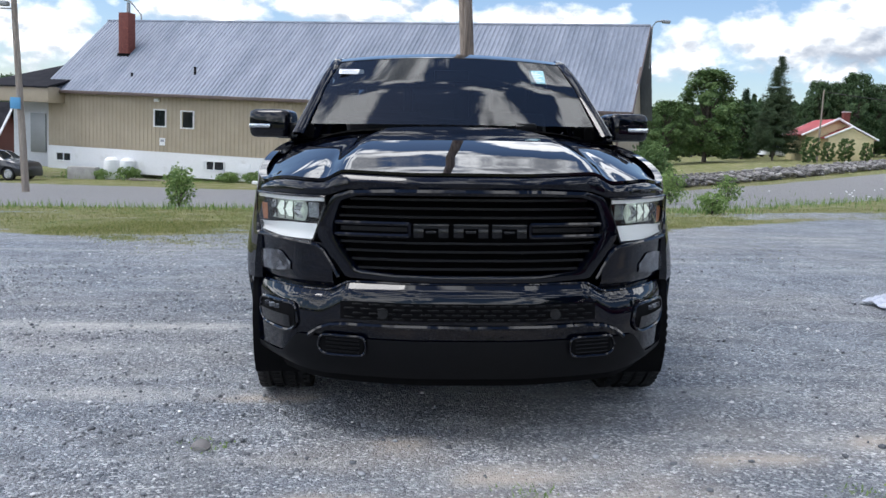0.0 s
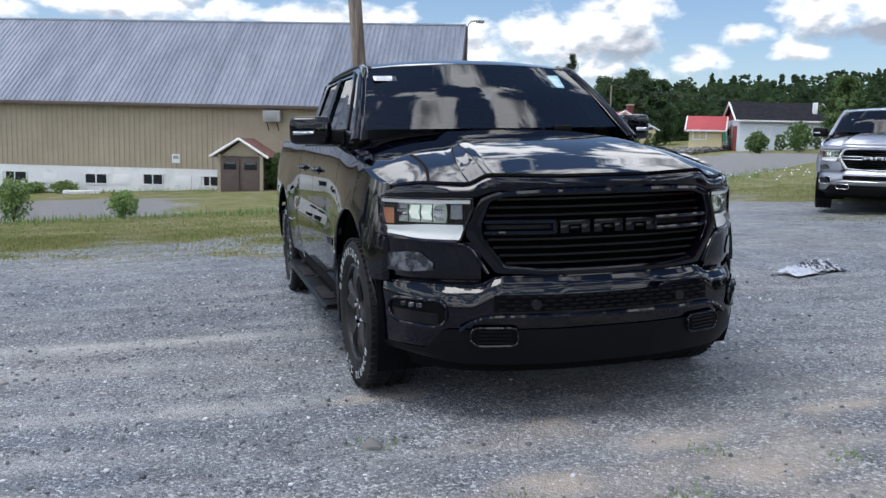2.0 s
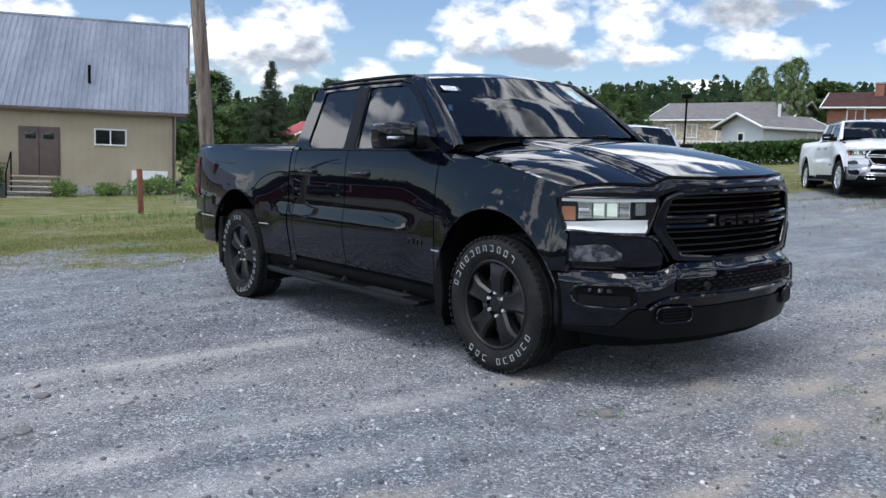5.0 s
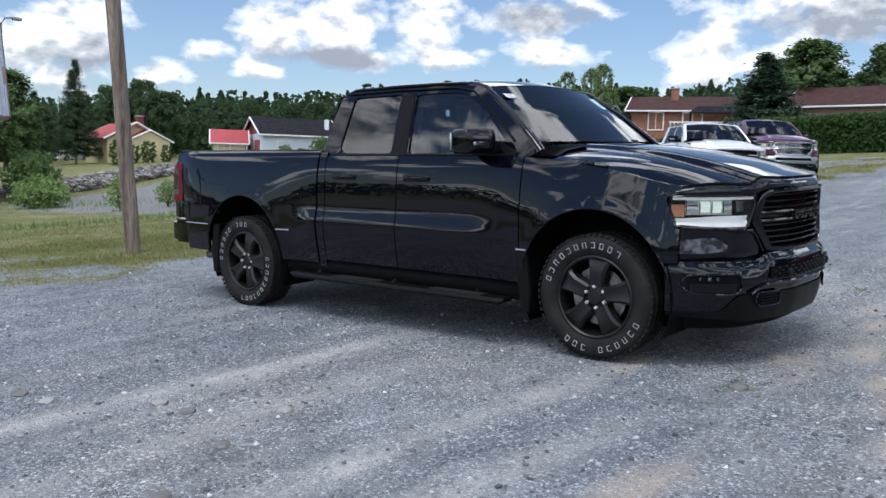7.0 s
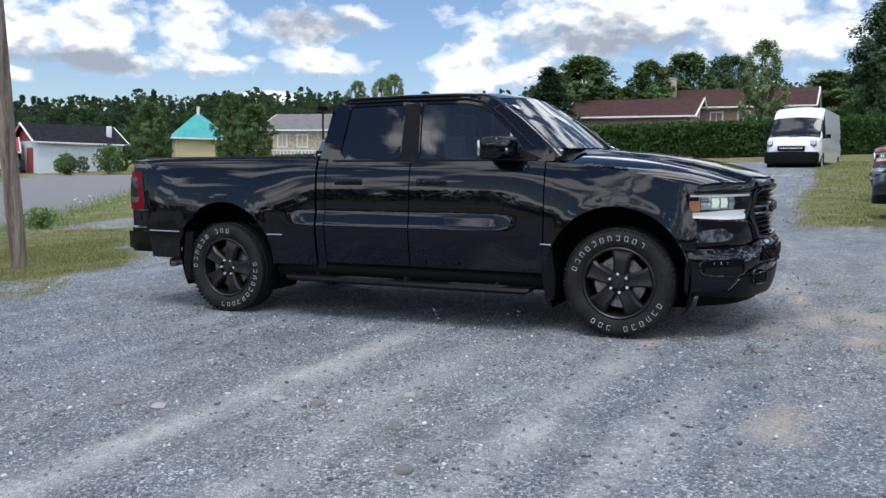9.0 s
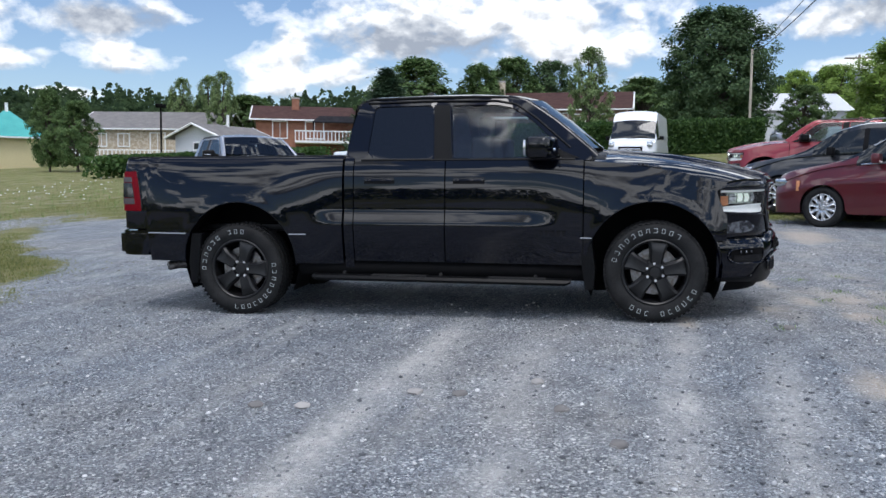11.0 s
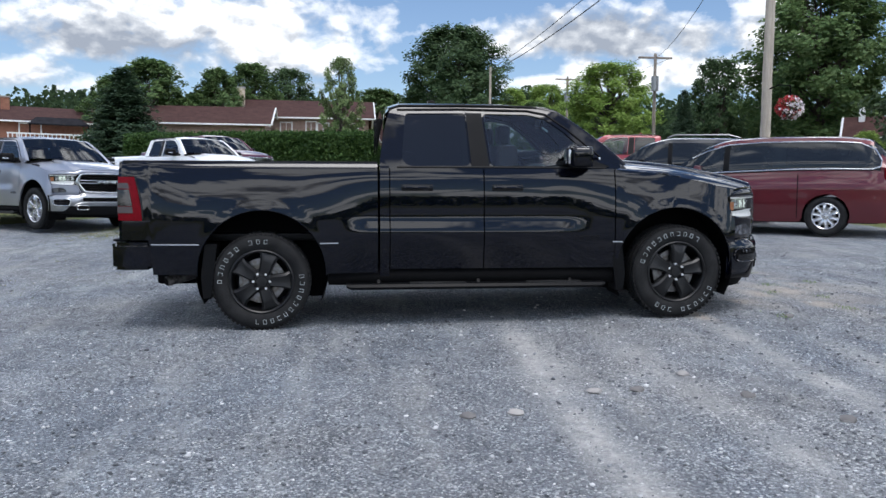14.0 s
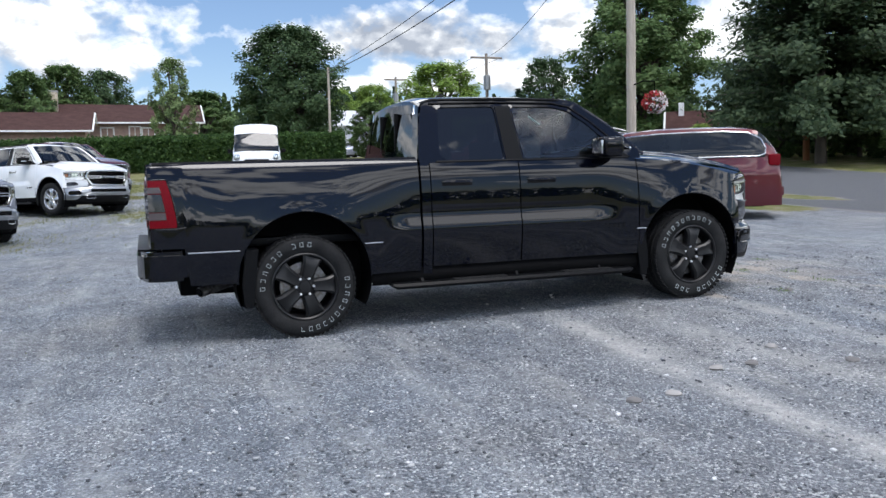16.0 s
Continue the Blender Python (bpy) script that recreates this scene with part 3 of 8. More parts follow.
    asphalt = ramp(tex(60.0), [(0.3, (0.115, 0.12, 0.13)), (0.7, (0.16, 0.165, 0.175))])
    road_grey = ramp(tex(40.0), [(0.3, (0.20, 0.20, 0.205)), (0.7, (0.30, 0.295, 0.29))])
    paved = attr("paved")
    gravel = mixc(ramp(paved, [(0.10, (0, 0, 0)), (0.40, (1, 1, 1))]), gravel, road_grey)
    gravel = mixc(ramp(paved, [(0.55, (0, 0, 0)), (0.75, (1, 1, 1))]), gravel, asphalt)
    turf = ramp(tex(1.3, 6.0, 0.65), [(0.30, (0.105, 0.140, 0.034)), (0.45, (0.17, 0.185, 0.058)), (0.57, (0.24, 0.225, 0.105)), (0.70, (0.29, 0.265, 0.205))])
    turf = mixc(1.0, turf, ramp(tex(38.0), [(0.25, (0.6, 0.6, 0.6)), (0.75, (1.35, 1.35, 1.35))]), "MULTIPLY")
    edge = mathn("ADD", attr("grassy"), mathn("MULTIPLY", mathn("SUBTRACT", tex(6.0, 6.0, 0.7), 0.5), 1.5))
    links.new(mixc(ramp(edge, [(0.42, (0, 0, 0)), (0.62, (1, 1, 1))]), gravel, turf), bsdf.inputs["Base Color"])
    bump = nodes.new("ShaderNodeBump")
    bump.inputs["Strength"].default_value, bump.inputs["Distance"].default_value = 0.95, 0.018
    height = mathn("ADD", mathn("MULTIPLY", cells[0].outputs["Distance"], -1.0), mathn("MULTIPLY", cells[1].outputs["Distance"], -0.6))
    links.new(mathn("ADD", height, tex(14.0, 5.0)), bump.inputs["Height"])
    links.new(bump.outputs[0], bsdf.inputs["Normal"])
    return m


ground_mesh.materials.append(ground_material())
tagged(new("ground", ground_mesh), "grey crushed-stone lot with worn grass verges", "ground", kind="structure")


# ---------------- buildings ----------------
M["siding_tan"] = material("tan_steel_siding", (0.335, 0.282, 0.205), 0.55, second=(0.375, 0.318, 0.235), scale=0.8, fine=14, fine_amount=0.06, rough_var=0.1)
M["roof_steel"] = material("galvanised_roof", (0.135, 0.160, 0.205), 0.55, 0.2, second=(0.20, 0.225, 0.275), scale=0.9, fine=9, fine_amount=0.12, stretch=(1, 0.25, 0.25), rough_var=0.1)
M["white_block"] = material("white_painted_block", (0.72, 0.73, 0.74), 0.8, second=(0.55, 0.55, 0.53), scale=1.3, mix=(0.55, 0.8), fine=25, fine_amount=0.08, bump=0.3, bump_scale=40)
M["brown_door"] = material("brown_painted_wood", (0.085, 0.060, 0.055), 0.6, second=(0.11, 0.08, 0.07), scale=3, fine=40, fine_amount=0.15)
M["shingle_red"] = material("red_brown_shingles", (0.14, 0.065, 0.055), 0.9, second=(0.20, 0.095, 0.08), scale=5, fine=40, fine_amount=0.25, bump=0.4, bump_scale=30)
M["shingle_brown"] = material("brown_shingles", (0.055, 0.030, 0.028), 0.95, spec=0.1, second=(0.075, 0.042, 0.038), scale=2, fine=20, fine_amount=0.2, bump=0.3, bump_scale=20)
M["shingle_grey"] = material("grey_shingles", (0.13, 0.125, 0.125), 0.9, second=(0.18, 0.17, 0.165), scale=2, fine=20, fine_amount=0.2, bump=0.3, bump_scale=20)
M["shingle_black"] = material("black_shingles", (0.014, 0.014, 0.018), 0.95, spec=0.1, second=(0.024, 0.024, 0.028), scale=2, fine=20, fine_amount=0.2)
M["roof_red"] = material("red_steel_roof", (0.34, 0.045, 0.050), 0.6, second=(0.40, 0.06, 0.065), scale=1, fine=10, fine_amount=0.1)
M["roof_teal"] = material("teal_steel_roof", (0.035, 0.30, 0.29), 0.5, second=(0.06, 0.36, 0.34), scale=1, fine=10, fine_amount=0.1)
M["trim_white"] = material("white_trim", (0.75, 0.76, 0.77), 0.6, fine=20, fine_amount=0.06)
M["brick"] = material("red_brick", (0.12, 0.032, 0.026), 0.85, second=(0.17, 0.052, 0.04), scale=14, fine=60, fine_amount=0.25, bump=0.3, bump_scale=60)
M["brick_pink"] = material("rose_brick", (0.27, 0.18, 0.155), 0.85, second=(0.34, 0.24, 0.205), scale=3, fine=30, fine_amount=0.2)
M["brick_orange"] = material("orange_brick", (0.22, 0.095, 0.06), 0.85, second=(0.28, 0.13, 0.085), scale=3, fine=30, fine_amount=0.2)
M["stone_tan"] = material("tan_stone_face", (0.38, 0.31, 0.23), 0.85, second=(0.52, 0.45, 0.36), scale=4, mix=(0.45, 0.55), fine=18, fine_amount=0.25, bump=0.4, bump_scale=8)
M["siding_grey"] = material("light_grey_siding", (0.52, 0.54, 0.58), 0.7, fine=12, fine_amount=0.06)
M["siding_blue"] = material("pale_blue_siding", (0.62, 0.67, 0.74), 0.7, fine=12, fine_amount=0.05)
M["siding_yellow"] = material("cream_siding", (0.62, 0.54, 0.32), 0.7, fine=12, fine_amount=0.06)
M["siding_red"] = material("dark_red_siding", (0.26, 0.05, 0.045), 0.7, fine=12, fine_amount=0.1)
M["pane_dark"] = material("window_pane", (0.010, 0.013, 0.016), 0.05, fine=2, fine_amount=0.3, spec=0.5)
M["concrete"] = material("grey_concrete", (0.32, 0.31, 0.30), 0.9, second=(0.42, 0.41, 0.39), scale=3, fine=40, fine_amount=0.15, bump=0.3, bump_scale=60)
M["wood_grey"] = material("weathered_pole_wood", (0.20, 0.165, 0.135), 0.9, second=(0.30, 0.265, 0.23), scale=9, fine=70, fine_amount=0.25, bump=0.5, bump_scale=60, bump_distance=0.01, stretch=(1, 1, 0.06))
M["pole_weathered"] = material("weathered_dark_pole_wood", (0.085, 0.062, 0.048), 0.95, second=(0.27, 0.22, 0.18), scale=11, mix=(0.30, 0.62), fine=80, fine_amount=0.4, bump=0.9, bump_scale=70, bump_distance=0.015, stretch=(1, 1, 0.05))
M["wood_pale"] = material("pale_pole_wood", (0.36, 0.32, 0.27), 0.9, second=(0.46, 0.41, 0.35), scale=8, fine=60, fine_amount=0.2, stretch=(1, 1, 0.06))
M["wood_orange"] = material("cedar_pole", (0.25, 0.105, 0.045), 0.9, second=(0.32, 0.15, 0.07), scale=8, fine=60, fine_amount=0.2, stretch=(1, 1, 0.06))
M["metal_grey"] = material("grey_metal", (0.28, 0.29, 0.30), 0.45, 0.7, fine=30, fine_amount=0.15)
M["wire"] = material("black_cable", (0.02, 0.02, 0.022), 0.6)
M["rust"] = material("rusty_steel", (0.16, 0.055, 0.035), 0.85, second=(0.22, 0.085, 0.055), scale=9, fine=60, fine_amount=0.3)

# long barn: its front wall runs along local x, the back is +y
BARN = Matrix.Translation((-3.07, 36.0, 0)) @ Matrix.Rotation(math.atan(-0.36), 4, "Z")
barn = thing("barn", BARN, "long tan steel-sided building with grey corrugated roof and white foundation", "building")
BASE, EAVE, RIDGE, DEEP = -1.35, 2.78, 6.95, 4.85
L0, L1 = -17.7, 12.15


def ribbed(x0, x1, z0, z1, pitch, depth, at, holes=()):
    """Sheet steel with upright ribs, cut round openings."""
    bm = bmesh.new()
    n = int((x1 - x0) / pitch)
    levels = sorted({z0, z1} | {z for h in holes for z in (h[1], h[3]) if z0 < z < z1})
    marks = []
    for k in range(n):
        x = x0 + (x1 - x0) * k / n
        p = (x1 - x0) / n
        marks += [(x, 0), (x + p * 0.5, 0), (x + p * 0.62, depth), (x + p * 0.88, depth)]
    marks.append((x1, 0))
    grid = [[bm.verts.new(at(x, d, z)) for x, d in marks] for z in levels]
    for j in range(len(levels) - 1):
        zm = (levels[j] + levels[j + 1]) / 2
        for k in range(len(marks) - 1):
            xm = (marks[k][0] + marks[k + 1][0]) / 2
            if any(h[0] < xm < h[2] and h[1] < zm < h[3] for h in holes):
                continue
            bm.faces.new((grid[j][k], grid[j][k + 1], grid[j + 1][k + 1], grid[j + 1][k]))
    return bm


WINS = [(-11.06, 1.15, -10.42, 1.93), (-9.47, 1.13, -8.80, 1.92), (9.07, 1.36, 10.20, 1.93)]
DOOR = (6.20, 0.02, 7.72, 1.96)
part("siding", ribbed(L0, 2.7, -0.14, EAVE, 0.24, 0.022, lambda x, d, z: (x, -d, z), WINS), M["siding_tan"], barn, "tan ribbed steel siding")
part("siding", ribbed(2.7, L1, -0.34, EAVE, 0.30, 0.006, lambda x, d, z: (x, -d, z), WINS + [DOOR, (10.45, -0.4, 11.85, 0.34)]), M["siding_tan"], barn, "smooth tan siding")
bm = bmesh.new()
add_box(bm, (L0, 0.03, BASE), (L1, 0.28, EAVE + 0.1))
add_box(bm, (L0, 0.03, BASE), (L0 + 0.25, DEEP * 2, EAVE))
add_box(bm, (L0, DEEP * 2 - 0.25, BASE), (L1, DEEP * 2, EAVE))
part("wall_core", bm, M["siding_tan"], barn)
# gable ends, tan to the peak
for x in (L1 - 0.02, L0 + 0.02):
    bm = bmesh.new()
    vs = [bm.verts.new((x, y, z)) for y, z in ((0, BASE), (DEEP * 2, BASE), (DEEP * 2, EAVE), (DEEP, RIDGE - 0.15), (0, EAVE))]
    bm.faces.new(vs)
    part("gable", bm, M["siding_tan"], barn)
FWINS = [(-17.2, -0.95, -16.2, -0.50), (-8.15, -0.92, -6.95, -0.45), (-4.25, -0.95, -3.15, -0.47), (-1.55, -0.93, -0.55, -0.42), (1.15, -0.93, 2.05, -0.45)]
part("foundation", ribbed(L0 - 0.03, 2.72, BASE, -0.15, 0.9, 0.004, lambda x, d, z: (x, -0.05 - d, z), FWINS), M["white_block"], barn, "white painted block foundation")
part("foundation", box((10.45, -0.06, BASE), (11.87, 0.02, 0.32), 0.01), M["white_block"], barn, "white painted block foundation")
part("foundation", box((2.72, -0.03, BASE), (10.45, 0.03, -0.34), 0.01), M["concrete"], barn)


def window(x0, z0, x1, z1, parent, split=0, y=-0.03, deep=0.06, fr=0.07, mat=None):
    bm = bmesh.new()
    for a in ((x0 - fr, z0 - fr, x1 + fr, z0), (x0 - fr, z1, x1 + fr, z1 + fr), (x0 - fr, z0, x0, z1), (x1, z0, x1 + fr, z1)):
        add_box(bm, (a[0], y - 0.03, a[1]), (a[2], y + deep, a[3]), 0.008)
    for k in range(split):
        xm = x0 + (x1 - x0) * (k + 1) / (split + 1)
        add_box(bm, (xm - 0.025, y - 0.02, z0), (xm + 0.025, y + deep * 0.5, z1), 0.005)
    w = part("window", bm, mat or M["trim_white"], parent)
    part("pane", box((x0, y + 0.035, z0), (x1, y + 0.05, z1)), M["pane_dark"], w)
    return w


for h in WINS:
    window(*h, barn, 1 if h[0] > 5 else 0, fr=0.06)
for h in FWINS:
    window(h[0] + 0.05, h[1] + 0.05, h[2] - 0.05, h[3] - 0.03, barn, 1, y=-0.06, fr=0.05)
for x0, x1 in ((-6.2, -5.5), (0.0, 0.75), (-2.9, -2.1)):
    part("blocked_window", box((x0, -0.075, -0.95), (x1, -0.04, -0.48), 0.01), M["trim_white"], barn)

# roof: ribbed steel over both slopes, fascia, ridge cap
slope_len = math.hypot(DEEP + 0.45, RIDGE - EAVE + 0.35)


def roof_pt(x, d, s):
    f = s / slope_len
    up = Vector((0, -(RIDGE - EAVE + 0.35), DEEP + 0.45)).normalized()
    p = Vector((x, -0.45 + (DEEP + 0.45) * f, EAVE - 0.05 + (RIDGE - EAVE + 0.05) * f))
    return p + up * d


for a, b in ((0.0, slope_len * 0.50), (slope_len * 0.49, slope_len)):
    lift = 0.012 if a > 0 else 0.0
    part("roof_sheet", ribbed(L0 - 0.15, L1 + 0.55, a, b, 0.23, 0.028, lambda x, d, s: roof_pt(x, d + lift, s)), M["roof_steel"], barn, "grey corrugated steel roofing")
bm = bmesh.new()
vs = [bm.verts.new(p) for p in ((L0 - 0.15, DEEP, RIDGE), (L1 + 0.55, DEEP, RIDGE), (L1 + 0.55, DEEP * 2 + 0.4, EAVE - 0.05), (L0 - 0.15, DEEP * 2 + 0.4, EAVE - 0.05))]
bm.faces.new(vs)
part("roof_back", bm, M["roof_steel"], barn)
part("fascia", box((L0 - 0.15, -0.47, EAVE - 0.19), (L1 + 0.5, -0.42, EAVE - 0.04), 0.01), M["brown_door"], barn)
part("soffit", box((L0 - 0.1, -0.43, EAVE - 0.16), (L1 + 0.5, 0.05, EAVE - 0.12), 0.005), M["brown_door"], barn)
bm = bmesh.new()
add_tube(bm, [(L1 + 0.5, -0.45, EAVE - 0.12), (L1 + 0.5, DEEP, RIDGE - 0.05)], 0.09, 6)
part("rake_board", bm, M["brown_door"], barn)
part("ridge_cap", tube([(L0 - 0.15, DEEP, RIDGE + 0.01), (L1 + 0.55, DEEP, RIDGE + 0.01)], 0.08, 8), M["roof_steel"], barn)
# brick chimney with its lead collar and metal flue
chim = part("chimney", box((-14.95, 2.1, 4.2), (-14.33, 2.7, 7.05), 0.02), M["brick"], barn, "red brick chimney")
part("collar", box((-15.00, 2.05, 4.2), (-14.28, 2.75, 4.90), 0.02), M["under"], chim)
part("flue", tube([(-14.55, 2.4, 7.0), (-14.55, 2.4, 7.6)], 0.10, 12), M["metal_grey"], chim)
for x, y, z, h in ((-9.35, 0.9, 3.75, 0.45), (-6.0 - 7.0, 0.7, 3.6, 0.2), (8.75, 0.95, 3.85, 0.75)):
    part("roof_vent", tube([(x, y, z), (x, y, z + h)], 0.06, 10), M["under"], barn, "black vent pipe")
# satellite dish and street arm above the roof
bm = bmesh.new()
add_lathe(bm, [(0.0, 0.0), (0.12, 0.015), (0.24, 0.07)], 16, "z")
bmesh.ops.transform(bm, matrix=Matrix.Translation((-15.7, 3.4, 6.2)) @ Matrix.Rotation(radians(-65), 4, "X"), verts=bm.verts)
add_tube(bm, [(-15.7, 3.5, 5.4), (-15.7, 3.45, 6.15)], 0.03, 6)
part("satellite_dish", bm, M["metal_grey"], barn)
# double door and its steps
d = part("door", box((DOOR[0], -0.05, DOOR[1]), (DOOR[2], 0.03, DOOR[3]), 0.01), M["brown_door"], barn, "brown double door with two small panes")
for x in (6.45, 7.12):
    part("door_pane", box((x, -0.066, 1.48), (x + 0.40, -0.045, 1.76), 0.004), M["pane_dark"], d)
part("door_gap", box((6.945, -0.062, 0.03), (6.965, -0.045, 1.94)), M["under"], d)
bm = bmesh.new()
for k in range(5):
    add_box(bm, (5.95, -0.35 - 0.26 * k, 0.0 - 0.20 * k - 0.05), (7.6, -0.08 - 0.26 * k, 0.0 - 0.20 * k), 0.01)
steps = part("door_steps", bm, M["wood_pale"], barn, "grey wooden steps")
bm = bmesh.new()
for y, z in ((-0.2, 0.9), (-1.3, 0.1)):
    add_tube(bm, [(5.95, y, z - 1.6), (5.95, y, z)], 0.03, 6)
add_tube(bm, [(5.95, -0.1, 0.92), (5.95, -0.3, 0.88), (5.95, -1.3, 0.1)], 0.025, 6)
part("handrail", bm, M["under"], barn)
# window air conditioner on brackets
ac = part("air_conditioner", box((4.15, -0.45, 2.03), (4.90, 0.0, 2.53), 0.02), M["concrete"], barn, "beige window air conditioner on brackets")
part("grille", box((4.21, -0.462, 2.09), (4.78, -0.44, 2.47), 0.01), M["metal_grey"], ac)
part("bracket", tube([(4.3, -0.02, 1.65), (4.3, -0.4, 2.0)], 0.02, 6), M["under"], ac)
part("bracket", tube([(4.75, -0.02, 1.65), (4.75, -0.4, 2.0)], 0.02, 6), M["under"], ac)
# notices
for x0, z0, x1, z1 in ((-10.75, 0.18, -10.42, 0.55), (-0.15, 0.10, 0.22, 0.50)):
    sg = part("notice", box((x0, -0.05, z0), (x1, -0.03, z1), 0.004), M["paper"], barn, "white notice with grey print")
    part("print_rows", box((x0 + 0.06, -0.056, z0 + 0.18), (x1 - 0.06, -0.049, z1 - 0.07)), M["print_glint_grey"], sg)
part("wall_vent", box((8.55, -0.03, 1.95), (8.95, 0.0, 2.12), 0.01), M["siding_tan"], barn)
part("wall_lamp", box((-11.0, -0.2, 2.35), (-10.75, -0.02, 2.5), 0.03), M["trim_white"], barn)
part("downpipe", tube([(L1 - 0.05, -0.08, 2.6), (L1 - 0.05, -0.08, BASE + 0.2)], 0.05, 8), M["brown_door"], barn)
# canopy and side entrance on the west end
part("canopy", box((-21.2, -1.2, 2.05), (-16.6, 0.02, 2.85), 0.02), M["siding_tan"], barn, "tan boxed canopy")
bm = bmesh.new()
vs = [bm.verts.new(p) for p in ((-21.4, -1.3, 2.86), (-16.6, -1.3, 2.86), (-16.0, 5.0, 4.7), (-19.5, 5.0, 4.7))]
bm.faces.new(vs)
fold(bm, (0, 0, -0.08))
part("canopy_roof", bm, M["shingle_black"], barn)
part("entrance_wall", box((-20.6, 0.6, BASE), (-17.7, 0.8, 2.1)), M["siding_grey"], barn)
e = part("entrance_door", box((-19.4, 0.52, -0.6), (-18.4, 0.6, 1.5), 0.01), M["metal_grey"], barn)
part("canopy_post", box((-20.7, -1.1, BASE), (-20.45, -0.85, 2.1), 0.01), M["siding_grey"], barn)

# small gabled cellar entry against the wall
entry = thing("cellar_entry", BARN @ Matrix.Translation((3.6, -0.9, 0)), "small brown wooden cellar entry with gabled roof", "shed")
part("front_wall", box((-0.88, -1.0, BASE), (0.88, 0.9, 0.55), 0.01), M["brown_door"], entry)
for x in (-0.45, 0.45):
    dr = part("entry_door", box((x - 0.40, -1.06, BASE + 0.1), (x + 0.40, -1.0, 0.42), 0.01), M["brown_door"], entry)
    part("door_pane", box((x - 0.27, -1.075, -0.05), (x + 0.27, -1.055, 0.28), 0.005), M["pane_dark"], dr)
for x in (-0.92, 0.92):
    part("corner_post", box((x - 0.07, -1.08, BASE), (x + 0.07, -0.95, 0.6), 0.01), M["siding_tan"], entry)
bm = bmesh.new()
vs = [bm.verts.new(p) for p in ((-0.88, -1.0, 0.5), (0.88, -1.0, 0.5), (0.0, -1.0, 1.15))]
bm.faces.new(vs)
part("gable", bm, M["siding_tan"], entry)
for s in (-1, 1):
    bm = bmesh.new()
    vs = [bm.verts.new(p) for p in ((0, -1.25, 1.28), (s * 1.25, -1.25, 0.52), (s * 1.25, 1.0, 0.52), (0, 1.0, 1.28))]
    bm.faces.new(vs)
    part("roof", fold(bm, (0, 0, -0.06)), M["shingle_red"], entry, "red-brown shingle roof")
    part("barge_board", tube([(0, -1.27, 1.25), (s * 1.27, -1.27, 0.47)], 0.06, 6), M["trim_white"], entry)


# ---- houses ----
def house(name, m, width, depth, wall_h, roof_h, wall, roof, label, over=0.5, wins=(), doors=(), gable_mat=None, hip=False, chimney=None, door_mat=None, base=-1.0):
    """A gabled house: ridge along local x, front at -y, ground at z = 0. wins: (x0, z0, x1, z1) on the front; 'e' rows on the +x end, 'w' rows on the -x end."""
    h = thing(name, m, label, "house")
    w2 = width / 2
    part("wall", box((-w2, 0, base), (w2, depth, wall_h), 0.01), wall, h)
    ins = depth * 0.5 if hip else 0.0
    if not hip:
        for x in (-w2, w2):
            bm = bmesh.new()
            bm.faces.new([bm.verts.new(p) for p in ((x, 0, wall_h), (x, depth, wall_h), (x, depth / 2, wall_h + roof_h))])
            part("gable", bm, gable_mat or wall, h)
    bm = bmesh.new()
    z0 = wall_h - over * roof_h / (depth / 2) * 0.6
    zr = wall_h + roof_h + 0.05
    a = [bm.verts.new(p) for p in ((-w2 - over, -over, z0), (w2 + over, -over, z0), (w2 + over - ins, depth / 2, zr), (-w2 - over + ins, depth / 2, zr), (w2 + over, depth + over, z0), (-w2 - over, depth + over, z0))]
    bm.faces.new((a[0], a[1], a[2], a[3]))
    bm.faces.new((a[3], a[2], a[4], a[5]))
    if hip:
        bm.faces.new((a[1], a[4], a[2]))
        bm.faces.new((a[0], a[3], a[5]))
    part("roof", fold(bm, (0, 0, -0.12)), roof, h, angle=10)
    bm = bmesh.new()
    add_box(bm, (-w2 - over, -over - 0.03, z0 - 0.11), (w2 + over, -over + 0.03, z0 + 0.01), 0.01)
    part("fascia", bm, M["trim_white"], h)
    if not hip:
        for s in (-1, 1):
            x = s * (w2 + over)
            bm = bmesh.new()
            add_tube(bm, [(x, -over, z0 - 0.06), (x, depth / 2, zr - 0.06), (x, depth + over, z0 - 0.06)], 0.075, 6)
            part("rake_board", bm, M["trim_white"], h)
    for wdw in wins:
        side = wdw[0] if isinstance(wdw[0], str) else "s"
        x0, zz0, x1, zz1 = wdw[1:] if isinstance(wdw[0], str) else wdw
        if side == "s":
            window(x0, zz0, x1, zz1, h, 1, y=-0.03, fr=0.10)
        else:
            s = 1 if side == "e" else -1
            bm = bmesh.new()
            add_box(bm, (s * w2 - 0.06, x0 - 0.1, zz0 - 0.1), (s * w2 + 0.06, x1 + 0.1, zz1 + 0.1), 0.01)
            wd = part("window", bm, M["trim_white"], h)
            part("pane", box((s * w2 - 0.075, x0, zz0), (s * w2 + 0.075, x1, zz1)), M["pane_dark"], wd)
    for x0, zz0, x1, zz1 in doors:
        part("door", box((x0, -0.06, zz0), (x1, 0.0, zz1), 0.01), door_mat or M["siding_red"], h)
    if chimney:
        cx, cy, cz, mat = chimney
        c = part("chimney", box((cx - 0.32, cy - 0.28, wall_h), (cx + 0.32, cy + 0.28, cz), 0.02), mat, h)
        part("cap", box((cx - 0.37, cy - 0.33, cz - 0.02), (cx + 0.37, cy + 0.33, cz + 0.10), 0.02), M["concrete"], c)
    return h


def on_ground(x, y, turn, lift=0.0):
    return pose(x, y, ground_z(x, y) + lift, 0, 0, turn)


